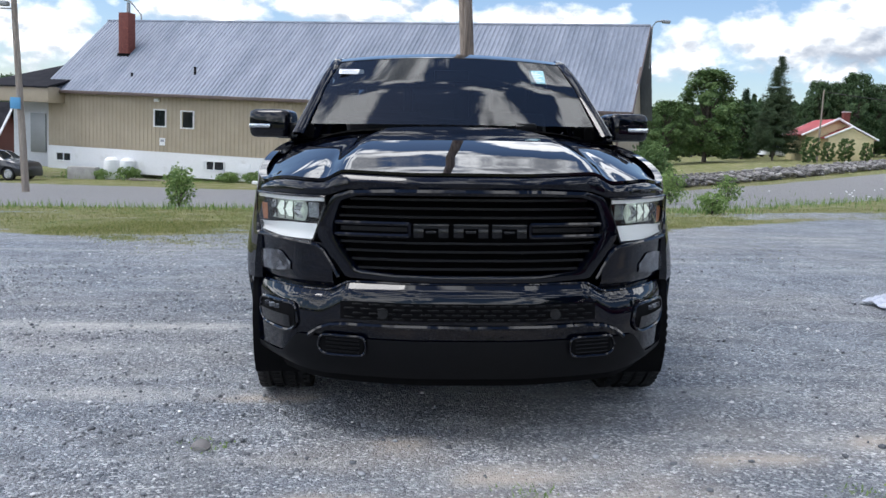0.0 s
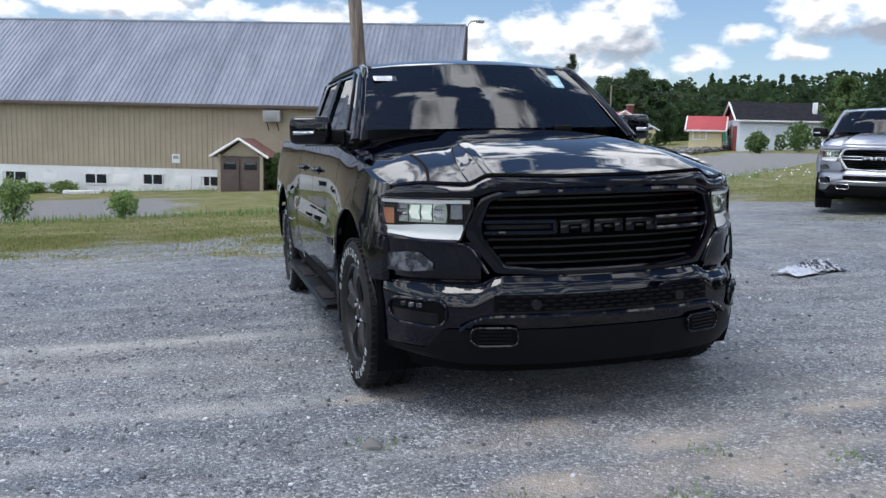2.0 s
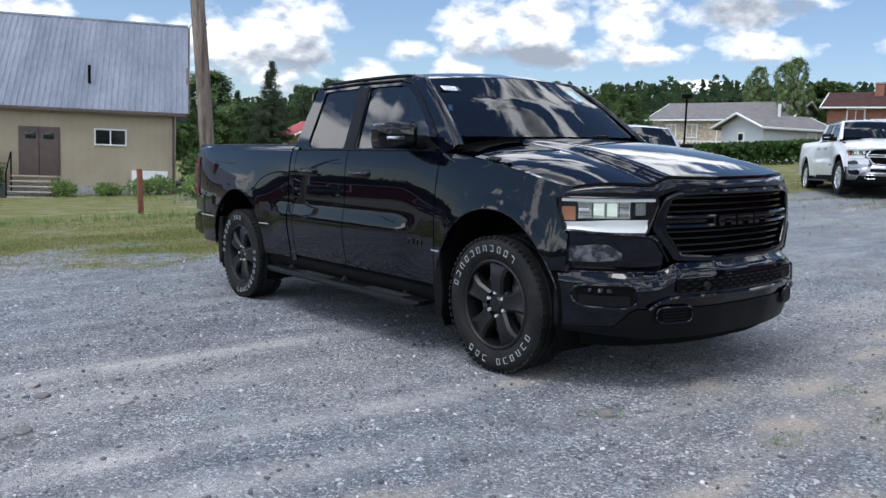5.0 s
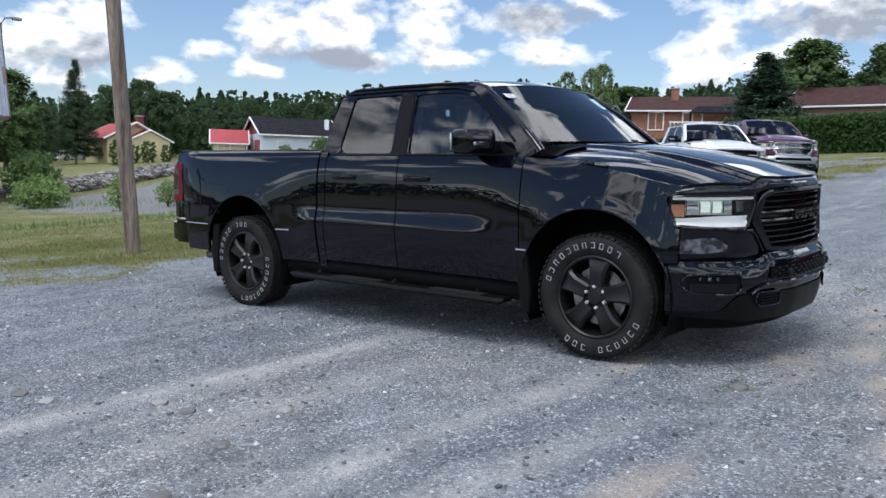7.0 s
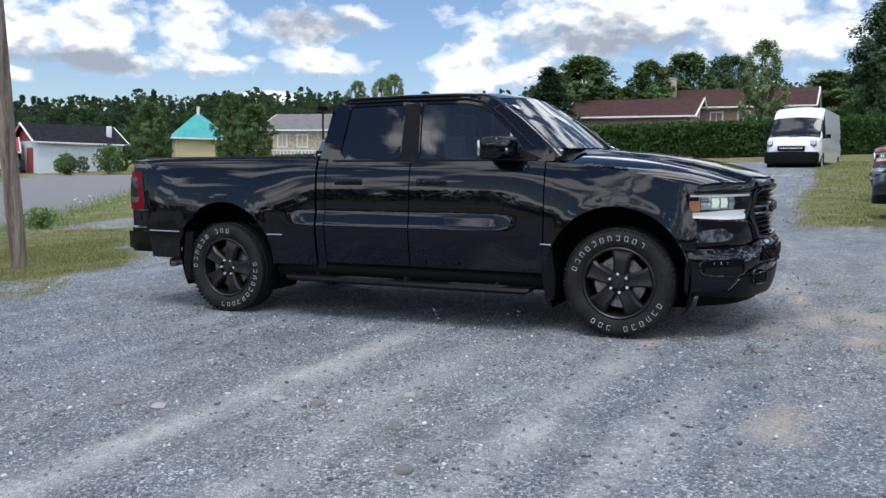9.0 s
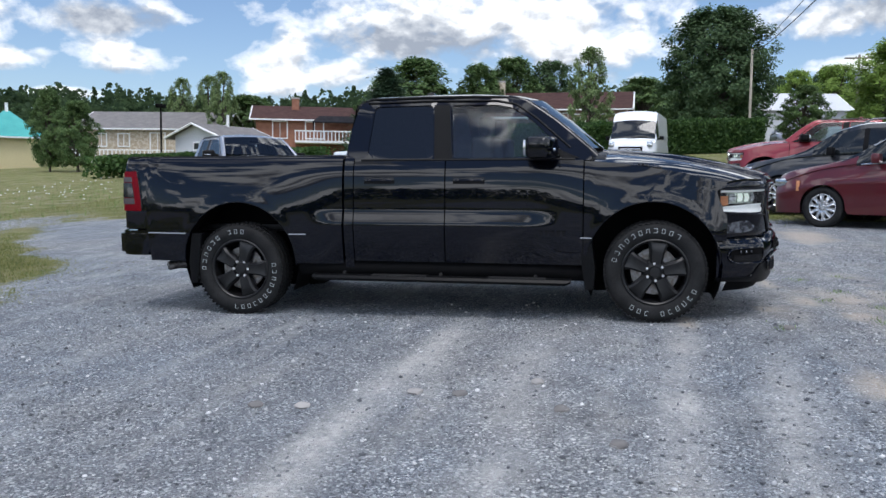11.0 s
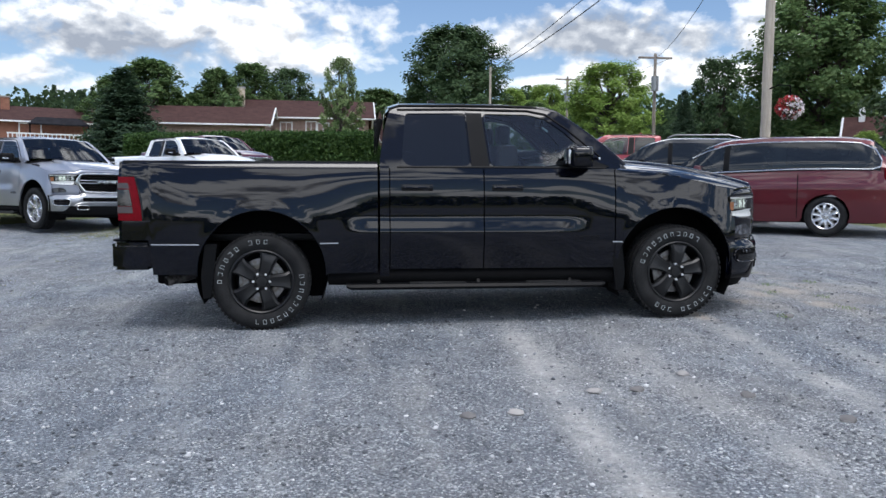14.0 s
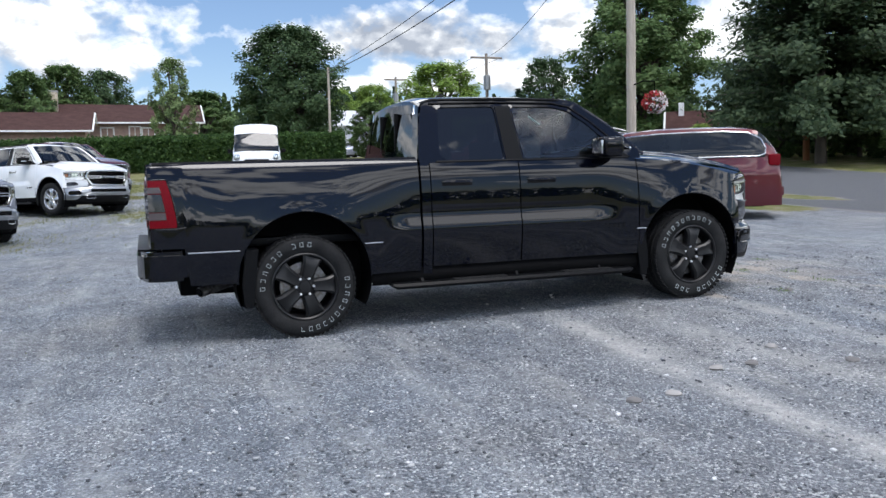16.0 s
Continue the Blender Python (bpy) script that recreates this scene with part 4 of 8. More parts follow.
# brown-roofed bungalow behind the hedge, with its lower wing
h = house("bungalow", on_ground(61.0, 6.8, -90, 0.7), 11.0, 8.0, 2.65, 1.6, M["brick_pink"], M["shingle_brown"], "rose brick bungalow with dark brown shingle roof", wins=[(-1.4, 0.9, -0.6, 2.1), (0.6, 0.6, 1.3, 2.2), (1.5, 0.9, 2.3, 2.1), (3.4, 0.9, 4.6, 2.1)], chimney=(-4.8, 2.2, 5.0, M["stone_tan"]))
wing = house("bungalow", on_ground(56.2, 13.5, -90, 0.15), 9.0, 6.5, 2.7, 1.4, M["brick_pink"], M["shingle_brown"], "low brown-roofed wing of a rose brick bungalow", wins=[], gable_mat=M["trim_white"])
# brick house on the rise with a white balcony
h = house("brick_house", on_ground(60.8, 24.8, -68, -0.1), 14.0, 8.0, 3.3, 1.3, M["brick_orange"], M["shingle_brown"], "orange brick house with brown roof and white balcony", wins=[(-5.6, 1.7, -4.5, 3.0), (-2.9, 1.7, -1.5, 3.0), (3.5, 1.7, 4.6, 3.0)], chimney=(-3.8, 3.0, 5.2, M["brick_orange"]))
part("balcony_deck", box((-3.8, -2.2, 1.2), (4.8, 0, 1.4), 0.02), M["trim_white"], h)
for k in range(30):
    part("baluster", box((-3.8 + 8.5 * k / 29, -2.2, 1.4), (-3.72 + 8.5 * k / 29, -2.14, 2.15)), M["trim_white"], h)
part("balcony_rail", box((-3.85, -2.24, 2.12), (4.85, -2.10, 2.22), 0.01), M["trim_white"], h)
bm = bmesh.new()
vs = [bm.verts.new(p) for p in ((-2.4, -2.0, 2.95), (1.8, -2.0, 2.95), (1.2, -1.0, 3.5), (-1.8, -1.0, 3.5), (1.8, 0.0, 3.1), (-2.4, 0.0, 3.1))]
bm.faces.new((vs[0], vs[1], vs[2], vs[3]))
bm.faces.new((vs[3], vs[2], vs[4], vs[5]))
part("gazebo_roof", fold(bm, (0, 0, -0.1)), M["shingle_black"], h, "dark canvas gazebo roof")
for x in (-2.3, 1.7):
    part("gazebo_post", box((x - 0.05, -1.95, 1.4), (x + 0.05, -1.85, 2.95)), M["under"], h)
# long stone-faced house and its grey garage
h = house("stone_house", on_ground(58.6, 41.5, -78.7, 0.0), 12.0, 8.0, 2.9, 1.6, M["stone_tan"], M["shingle_grey"], "tan stone house with grey roof and white fence", gable_mat=M["siding_grey"], wins=[(-4.5, 1.3, -3.7, 2.3), (-2.6, 1.3, -1.7, 2.3), (0.2, 0.5, 1.4, 2.4), (3.6, 1.3, 4.6, 2.3)])
part("porch_rail", box((-6.6, -1.9, 0.85), (2.8, -1.82, 0.93), 0.01), M["trim_white"], h)
for k in range(28):
    part("baluster", box((-6.6 + 9.3 * k / 27, -1.89, -0.6), (-6.53 + 9.3 * k / 27, -1.83, 0.86)), M["trim_white"], h)
h = house("garage", on_ground(44.9, 25.8, -15, 0.25), 5.0, 3.8, 1.7, 0.75, M["siding_grey"], M["shingle_grey"], "light grey sided garage with grey roof", gable_mat=M["siding_grey"], wins=[(1.0, 0.8, 1.6, 1.3), ("w", 1.7, 0.8, 2.1, 1.2)])
part("roof_flue", tube([(0.2, 1.7, 2.0), (0.2, 1.7, 3.2)], 0.10, 8), M["trim_white"], h)
# teal hip-roofed house among the trees
h = house("teal_roof_house", on_ground(46.4, 45.1, -43, 0.0), 3.8, 4.4, 2.55, 1.75, M["siding_yellow"], M["roof_teal"], "small cream house with teal steel hip roof", hip=True)
part("roof_flue", tube([(0.0, 2.2, 4.1), (0.0, 2.2, 4.95)], 0.12, 8), M["trim_white"], h)
# white long house with red gable
h = house("white_house", on_ground(40.0, 51.1, -25, 0.0), 6.2, 6.4, 3.6 - ground_z(40.0, 51.1), 1.35, M["siding_blue"], M["shingle_black"], "long pale blue house with black roof and red gable", gable_mat=M["siding_red"], over=0.4, wins=[(-1.9, 1.0, -0.9, 1.65), (1.1, 1.0, 2.0, 1.65), ("w", 4.4, 1.0, 5.2, 1.6)])
part("garage_door", box((-3.18, 1.2, -0.2), (-3.06, 2.7, 1.75), 0.01), M["siding_red"], h)
part("chimney", box((2.3, 1.0, 2.0), (2.62, 1.32, 3.6), 0.03), M["trim_white"], h)
# red-roofed houses
house("red_roof_house", on_ground(36.3, 55.6, -35, 0.3), 2.5, 3.4, 1.5, 1.0, M["siding_yellow"], M["roof_red"], "small cream house with red steel roof", gable_mat=M["siding_red"], wins=[(-0.9, 0.7, 0.0, 1.4)], over=0.3)
h = house("red_roof_house", on_ground(40.9, 75.5, 84, 0.45), 5.2, 5.2, 1.75, 1.35, M["siding_yellow"], M["roof_red"], "cream house with red steel roof and brick chimney", wins=[], chimney=(0.4, 0.7, 3.9, M["brick"]))
bm = bmesh.new()
bm.faces.new([bm.verts.new(p) for p in ((-4.3, -0.2, 1.40), (-4.3, 3.8, 1.40), (-4.3, 1.8, 2.32))])
part("porch_gable", fold(bm, (1.6, 0, 0)), M["siding_yellow"], h)
part("porch_wall", box((-4.3, -0.2, -0.6), (-2.7, 3.8, 1.40), 0.02), M["siding_yellow"], h)
for s in (-1, 1):
    bm = bmesh.new()
    bm.faces.new([bm.verts.new(p) for p in ((-4.4, 1.8, 2.36), (-4.4, 1.8 + s * 2.3, 1.30), (-2.6, 1.8 + s * 2.3, 1.30), (-2.6, 1.8, 2.36))])
    part("porch_roof", fold(bm, (0, 0, 0.10)), M["roof_red"], h, "red steel porch roof")
    part("porch_rake", tube([(-4.42, 1.8, 2.44), (-4.42, 1.8 + s * 2.35, 1.34)], 0.09, 6), M["trim_white"], h, "white porch edge")
    part("roof_rake", tube([(-3.2, 2.6, 3.16), (-3.2, 2.6 + s * 3.2, 1.52)], 0.09, 6), M["trim_white"], h, "white roof edge")
tagged(part("oil_tank", box((45.8, 70.5, ground_z(44, 71)), (49.5, 72.0, ground_z(44, 71) + 1.7), 0.3, 3), material("green_tarpaulin", (0.02, 0.24, 0.13), 0.6, fine=6, fine_amount=0.15), None), "green tarpaulin-covered stack beside the cream house", "tarpaulin")
house("brick_cottage", on_ground(-27.5, 44, 10, 0), 7, 6, 2.4, 1.8, M["brick"], M["shingle_black"], "dark-roofed red brick cottage", wins=[(0.5, 0.9, 2.0, 1.9)])
h = house("white_cottage", on_ground(33.0, -23.7, -125, 0.1), 2.4, 2.6, 1.5, 1.0, M["trim_white"], M["shingle_brown"], "small white cottage with brown roof among trees", wins=[(-0.8, 0.6, -0.3, 1.4), (0.3, 0.6, 0.8, 1.4)], over=0.3)
part("chimney", box((-0.75, 0.9, 1.8), (-0.45, 1.2, 3.0), 0.02), M["trim_white"], h)
house("grey_roof_house", on_ground(80, -14, -80, 0.4), 10, 8, 3, 1.8, M["siding_grey"], M["siding_grey"], "pale far house with light roof")


# ---------------- the black pickup ----------------
# its own frame: front axle at y = 0, nose towards -y, right side at -x; the lot slopes under it
SLOPE = Matrix.Rotation(radians(-2.18), 4, "Y") @ Matrix.Rotation(radians(-0.57), 4, "X")
TRUCK = SLOPE @ pose(0.03, 0, 0, 0, 0, 0.45)
WHEELBASE = 3.569
ARCH_F, ARCH_R = (0.02, 0.465, 0.528), (3.56, 0.445, 0.528)   # y, z, radius
door_x = table([(0.34, 0.964), (0.46, 0.986), (0.60, 0.998), (0.72, 1.002), (0.95, 1.000), (1.08, 0.996), (1.18, 0.987), (1.25, 0.975), (1.30, 0.961), (1.335, 0.949), (1.352, 0.938), (1.366, 0.908)])
NOSE = [(0.0, -0.975), (0.2, -0.970), (0.36, -0.942), (0.55, -0.885), (0.70, -0.812), (0.82, -0.690), (0.92, -0.545), (0.967, -0.44), (0.990, -0.30), (1.0, -0.08)]
nose_y = table(NOSE)
nose_side = table([(y, x) for x, y in NOSE])
hood_edge = table([(-0.80, 1.118), (-0.66, 1.127), (-0.53, 1.140), (-0.40, 1.167), (-0.2, 1.215), (0.1, 1.266), (0.36, 1.297), (0.60, 1.315)])


def shoulder_run(y):
    """How far the wheel shoulders swell out along the body."""
    return max(1 - smooth(0.10, 1.05, y), smooth(2.50, 3.35, y) * (1 - 0.8 * smooth(4.05, 4.75, y)))


def body_side(y, z):
    """Half width of the body at y and height z: doors with a scooped ledge, swelling shoulders over the wheels."""
    x = door_x(z)
    top_z = hood_edge(y) if y < 0.5 else 1.30
    x += 0.044 * shoulder_run(y) * smooth(top_z + 0.02, top_z - 0.44, z)
    for cy, cz, r in (ARCH_F, ARCH_R):
        d = math.hypot(y - cy, z - cz)
        x += 0.005 * (1 - smooth(r, r + 0.09, d)) * smooth(cz - 0.05, cz + 0.35, z)
    run = smooth(0.70, 1.05, y) * (1 - smooth(2.66, 2.95, y))
    rise = min(1.0, max(0.0, (0.900 - z) / 0.112)) if z > 0.786 else smooth(0.44, 0.80, z)
    x += run * 0.024 * rise
    x -= 1.0 - nose_side(y) if y < -0.08 else 0.0
    return x - 0.034 * smooth(4.25, 4.72, y) ** 2


def side_panel(y0, y1, z0, z1, step=0.030, nz=34):
    """A pressed panel of the right side between two cuts; y0, z0 and z1 may follow the height or the length. Arches are cut out of it."""
    front = y0 if callable(y0) else (lambda z: y0)
    far_front = min(front(z) for z in (0.5, 0.8, 1.0, 1.12))
    ny = max(2, int((y1 - far_front) / step))
    rows = []
    for i in range(ny + 1):
        row = []
        for j in range(nz + 1):
            y = far_front + (y1 - far_front) * i / ny
            z = z0(y) + (z1(y) - z0(y)) * j / nz
            y = front(z) + (y1 - front(z)) * i / ny
            row.append((-body_side(y, z), y, z))
        rows.append(row)

    def outside(c):
        return all(math.hypot(c.y - cy, c.z - cz) > r for cy, cz, r in (ARCH_F, ARCH_R))

    bm = grid_bm(rows, outside)
    for v in bm.verts:
        if v.is_boundary:
            for cy, cz, r in (ARCH_F, ARCH_R):
                d = math.hypot(v.co.y - cy, v.co.z - cz)
                if r - 0.06 < d < r + 0.055 and far_front + 0.1 < v.co.y < y1 - 0.001 and z0(v.co.y) + 0.001 < v.co.z < z1(v.co.y) - 0.001:
                    v.co.y, v.co.z = cy + (v.co.y - cy) * r / d, cz + (v.co.z - cz) * r / d
                    v.co.x = -body_side(v.co.y, v.co.z)
    return fold(bm, (0.035, 0, 0))


def both(name, bm, mat, parent, label="", angle=35):
    """The part on the right side and its twin on the left."""
    twin = mirrored(bm)
    return part(name, bm, mat, parent, label, angle), part(name, twin, mat, parent, label, angle)


truck = thing("pickup_truck", TRUCK, "glossy black quad-cab pickup truck with black wheels, parked on grey gravel", "pickup truck")
PB, GB, PL = M["paint_black"], M["gloss_black"], M["plastic_black"]

belt = lambda y: 1.318
lamp_rear = lambda z: -0.545 + 0.030 * smooth(0.885, 0.905, z) + 0.050 * smooth(0.90, 1.08, z) - 0.075 * smooth(1.080, 1.092, z)
both("front_fender", side_panel(lamp_rear, 0.560, lambda y: 0.44 if y > 0.02 else 0.684, lambda y: hood_edge(y)), PB, truck)
front_door, _ = both("front_door", side_panel(0.570, 1.702, lambda y: 0.470, belt), PB, truck)
rear_door, _ = both("rear_door", side_panel(1.712, 2.500, lambda y: 0.470, belt), PB, truck)
both("cab_corner", side_panel(2.509, 2.586, lambda y: 0.400, lambda y: 1.345), PB, truck)
both("bed_side", side_panel(2.606, 4.675, lambda y: 0.44 if y < 4.452 else 0.726, lambda y: 1.360), PB, truck)
both("rocker", grid_bm([[(-0.955 - 0.025 * math.sin(math.pi * j / 6), y, 0.335 + 0.132 * j / 6) for j in range(7)] for y in [0.53, 1.2, 1.9, 2.5, 3.02]]), M["under"], truck)

# dark inner shell behind the cuts
bm = bmesh.new()
add_box(bm, (-0.93, 0.50, 0.40), (0.93, 2.57, 1.29), 0.03)
part("cab_tub", bm, M["under"], truck)
bm = bmesh.new()
add_box(bm, (-0.60, -0.70, 0.42), (0.60, 0.52, 1.02), 0.03)
add_box(bm, (-0.55, -0.30, 0.30), (0.55, 4.5, 0.46), 0.03)
part("chassis", bm, M["under"], truck)


def arch_liner(cy, cz, r):
    rows = []
    for k in range(25):
        a = radians(-28 + 236 * k / 24)
        rows.append([(-x, cy + (r + 0.012) * math.cos(a), cz + (r + 0.012) * math.sin(a)) for x in (0.985, 0.80, 0.62)])
    bm = grid_bm(rows)
    inner = [bm.verts.new((-0.62, cy + (r + 0.012) * math.cos(radians(-28 + 236 * k / 24)), cz + (r + 0.012) * math.sin(radians(-28 + 236 * k / 24)))) for k in range(25)]
    bm.faces.new(inner)
    return bm


def arch_lip(cy, cz, r, a0, a1):
    """The rolled edge round a wheel opening."""
    pts = []
    for k in range(33):
        a = radians(a0 + (a1 - a0) * k / 32)
        y, z = cy + r * math.cos(a), cz + r * math.sin(a)
        pts.append((-(body_side(y, z) - 0.008), y, z))
    return tube(pts, 0.008, 8)


both("wheel_well", arch_liner(*ARCH_F), M["under"], truck)
both("wheel_well", arch_liner(*ARCH_R), M["under"], truck)
both("arch_lip", arch_lip(*ARCH_F, -2, 182), PB, truck)
both("arch_lip", arch_lip(*ARCH_R, -2, 182), PB, truck)

# hood: raised middle between two creases, soft shoulders running down to the fenders
hood_mid = table([(-0.98, 1.176), (-0.92, 1.196), (-0.80, 1.230), (-0.64, 1.274), (-0.4, 1.325), (-0.16, 1.363), (0.1, 1.388), (0.36, 1.405), (0.62, 1.41)])


def hood_z(x, y):
    ax = abs(x)
    edge, mid = hood_edge(y), hood_mid(y)
    crease = 0.56 - 0.17 * smooth(-0.95, 0.50, y)
    deep = 0.046 - 0.016 * smooth(-0.8, 0.2, y)
    z = mid - 0.014 * (ax / 0.5) ** 2 - deep * smooth(crease - 0.035, crease + 0.075, ax)
    f = max(0.0, (ax - crease - 0.02) / (0.955 - crease))
    z -= max(0.0, mid - 0.014 - deep - edge) * min(1.0, f) ** 2.4
    return z


def hood_front(x):
    return nose_y(min(0.935, abs(x))) + 0.026


us = [-1 + 2 * i / 76 for i in range(77)]
rows = []
for j in range(37):
    row = []
    for u in us:
        y0 = hood_front(u * 0.935)
        y = y0 + (0.53 - 0.115 * (1 - u * u) - y0) * j / 36
        y_rim = hood_front(0.935) + (0.53 - hood_front(0.935)) * j / 36
        x = u * (body_side(y_rim, hood_edge(y_rim)) - 0.007)
        row.append((x, y, hood_z(x, y)))
    rows.append(row)
part("hood", fold(grid_bm(rows), (0, 0, -0.012)), PB, truck, angle=60)
# header panel under the hood's lip, over the lamps and the grille
rows = []
for i in range(77):
    x = -0.935 + 1.87 * i / 76
    y0 = nose_y(abs(x))
    zt = hood_z(x, hood_front(x)) - 0.016
    zb = 1.084 + 0.031 * smooth(0.62, 0.50, abs(x))
    rows.append([(x, y0 + 0.05, zt + 0.002), (x, y0 + 0.022, zt), (x, y0 + 0.008, zt - 0.008), (x, y0 - 0.004, (zt + zb) / 2), (x, y0 + 0.002, zb), (x, y0 + 0.07, zb - 0.004)])
part("header_panel", grid_bm(rows), PB, truck)
# cowl
part("cowl", grid_bm([[(x, y, z - 0.02 * (x / 0.9) ** 2 - 0.085 * (x / 0.86) ** 6) for x in [-0.86 + 1.72 * i / 20 for i in range(21)]] for y, z in ((0.40, 1.385), (0.50, 1.388), (0.64, 1.40), (0.70, 1.33))]), PL, truck)
for sx in (-0.38, 0.16):
    bm = tube([(sx - 0.36, 0.60, 1.455), (sx - 0.05, 0.515, 1.432), (sx + 0.28, 0.50, 1.425)], 0.012, 8)
    add_box(bm, (sx + 0.20, 0.46, 1.39), (sx + 0.32, 0.56, 1.43), 0.012)
    part("wiper", bm, PL, truck)

# hood side vents with the raised number
for s in (-1, 1):
    vx, vy = s * 0.905, 0.12
    normal = Vector((hood_z(abs(vx) - 0.02, vy) - hood_z(abs(vx) + 0.02, vy), 0, 0.04))
    normal = Vector((s * normal.x, 0, normal.z)).normalized()
    along = Vector((0, s, 0.10 * s)).normalized()
    m = Matrix.Translation((vx, vy, hood_z(vx, vy) + 0.004)) @ Matrix((along, normal.cross(along), normal)).transposed().to_4x4()
    bm = bmesh.new()
    add_prism(bm, [(-0.165, -0.024), (0.15, -0.028), (0.175, 0.0), (0.13, 0.026), (-0.145, 0.026)] if s < 0 else [(-0.15, -0.028), (0.165, -0.024), (0.145, 0.026), (-0.13, 0.026), (-0.175, 0.0)], 0.016, m, 0.006)
    vent = part("hood_vent", bm, GB, truck, "gloss black hood vent badge")
    words("1500", 0.062, 0.003, M["badge_grey"], vent, m @ Matrix.Translation((0, -0.002, 0.018)))

# ---- cab glasshouse ----
glass_x = table([(1.30, 0.945), (1.36, 0.925), (1.50, 0.872), (1.65, 0.815), (1.78, 0.765), (1.83, 0.735), (1.86, 0.690)])


def cab_side(outline, holes, name, mat, thick=0.03):
    """A flat cut-out in y and z, laid on the cab's leaning side."""
    bm = bmesh.new()
    loops = []
    for poly in [outline] + holes:
        vs = [bm.verts.new((0, y, z)) for y, z in poly]
        loops.append([bm.edges.new((vs[i], vs[(i + 1) % len(vs)])) for i in range(len(vs))])
    bmesh.ops.triangle_fill(bm, use_beauty=True, use_dissolve=False, edges=[e for l in loops for e in l], normal=(-1, 0, 0))
    for v in bm.verts:
        v.co.x = -glass_x(v.co.z)
    return fold(bm, (thick, 0, 0)) if thick else bm


def rounded(poly, r=0.03, n=4):
    """Rounds the corners of an outline."""
    out, k = [], len(poly)
    for i in range(k):
        p, a, b = Vector(poly[i]), Vector(poly[i - 1]), Vector(poly[(i + 1) % k])
        da, db = (a - p), (b - p)
        ra, rb = min(r, da.length * 0.45), min(r, db.length * 0.45)
        p0, p1 = p + da.normalized() * ra, p + db.normalized() * rb
        for j in range(n + 1):
            t = j / n
            out.append(tuple(p0 * (1 - t) ** 2 + p * 2 * t * (1 - t) + p1 * t * t))
    return out


def dense(poly, step=0.06):
    out = []
    for i, p in enumerate(poly):
        q = poly[(i + 1) % len(poly)]
        n = max(1, int((Vector(q) - Vector(p)).length / step))
        out += [tuple(Vector(p).lerp(Vector(q), j / n)) for j in range(n)]
    return out


WIN_F = [(1.640, 1.338), (1.690, 1.785), (1.30, 1.782), (1.16, 1.752), (0.99, 1.635), (0.77, 1.430), (0.735, 1.345)]
WIN_R = [(2.345, 1.338), (2.398, 1.385), (2.362, 1.782), (1.850, 1.789), (1.820, 1.338)]
SHELL = [(0.50, 1.318), (0.52, 1.420), (0.80, 1.640), (1.06, 1.806), (1.20, 1.832), (1.50, 1.838), (1.9, 1.838), (2.42, 1.834), (2.50, 1.805), (2.555, 1.60), (2.588, 1.345), (2.586, 1.318)]
both("cab_frame", cab_side(dense(rounded(SHELL, 0.03)), [dense(rounded(WIN_F, 0.035)), dense(rounded(WIN_R, 0.035))], "cab_frame", PB), PB, truck)


def inset(bm, d):
    for v in bm.verts:
        v.co.x += d
    return bm


for outline, mat, name, label in ((WIN_F, M["glass_side"], "front_side_window", ""), (WIN_R, M["glass_privacy"], "rear_side_window", "dark privacy glass")):
    b = inset(cab_side(dense(rounded(outline, 0.035)), [], name, mat, 0), 0.012)
    for ob in both(name, b, mat, truck, label):
        ob.visible_shadow = False
# black pillar between the side windows and the weatherstrip below them
both("pillar_trim", inset(cab_side(dense([(1.655, 1.332), (1.705, 1.79), (1.838, 1.79), (1.808, 1.332)]), [], "pillar_trim", PL, 0.01), -0.006), PL, truck)
both("window_strip", tube([(-glass_x(1.326) - 0.012, y, 1.326) for y in (0.64, 1.2, 1.8, 2.44)], 0.011, 6), PL, truck)
frame_path = [(2.43, 1.815), (1.9, 1.825), (1.30, 1.817), (1.14, 1.785), (0.96, 1.66), (0.68, 1.42)]
both("drip_rail", tube([(-glass_x(z) - 0.004, y, z) for y, z in frame_path], 0.008, 6), PL, truck)


def across(y, z, w, crown_y, crown_z, n=24):
    """A bowed line across the cab."""
    return [(w * (2 * i / n - 1), y - crown_y * (1 - (2 * i / n - 1) ** 2), z + crown_z * (1 - (2 * i / n - 1) ** 2)) for i in range(n + 1)]


screen_rows = [across(0.535, 1.415, 0.845, 0.10, 0.0), across(0.80, 1.638, 0.775, 0.09, 0.012), across(1.055, 1.812, 0.700, 0.08, 0.03)]
fine_rows = []
for a, b in zip(screen_rows, screen_rows[1:]):
    for t in (0, 0.25, 0.5, 0.75):
        fine_rows.append([tuple(Vector(p).lerp(Vector(q), t)) for p, q in zip(a, b)])
fine_rows.append(screen_rows[-1])
ob = part("windscreen", grid_bm(fine_rows), M["glass_screen"], truck)
ob.visible_shadow = False
roof_rows = [across(1.055, 1.815, 0.712, 0.08, 0.03), across(1.20, 1.846, 0.70, 0.04, 0.040), across(1.5, 1.862, 0.70, 0, 0.048), across(1.9, 1.864, 0.70, 0, 0.050), across(2.40, 1.856, 0.70, 0, 0.046), across(2.50, 1.82, 0.74, 0.0, 0.05), across(2.53, 1.77, 0.77, 0, 0.0)]
part("roof", fold(grid_bm(roof_rows), (0, 0, -0.025)), PB, truck)
both("roof_edge", tube([(-0.712, y, z) for y, z in ((1.16, 1.834), (1.28, 1.846), (1.5, 1.852), (1.9, 1.854), (2.40, 1.846), (2.50, 1.815))], 0.014, 8), PL, truck)
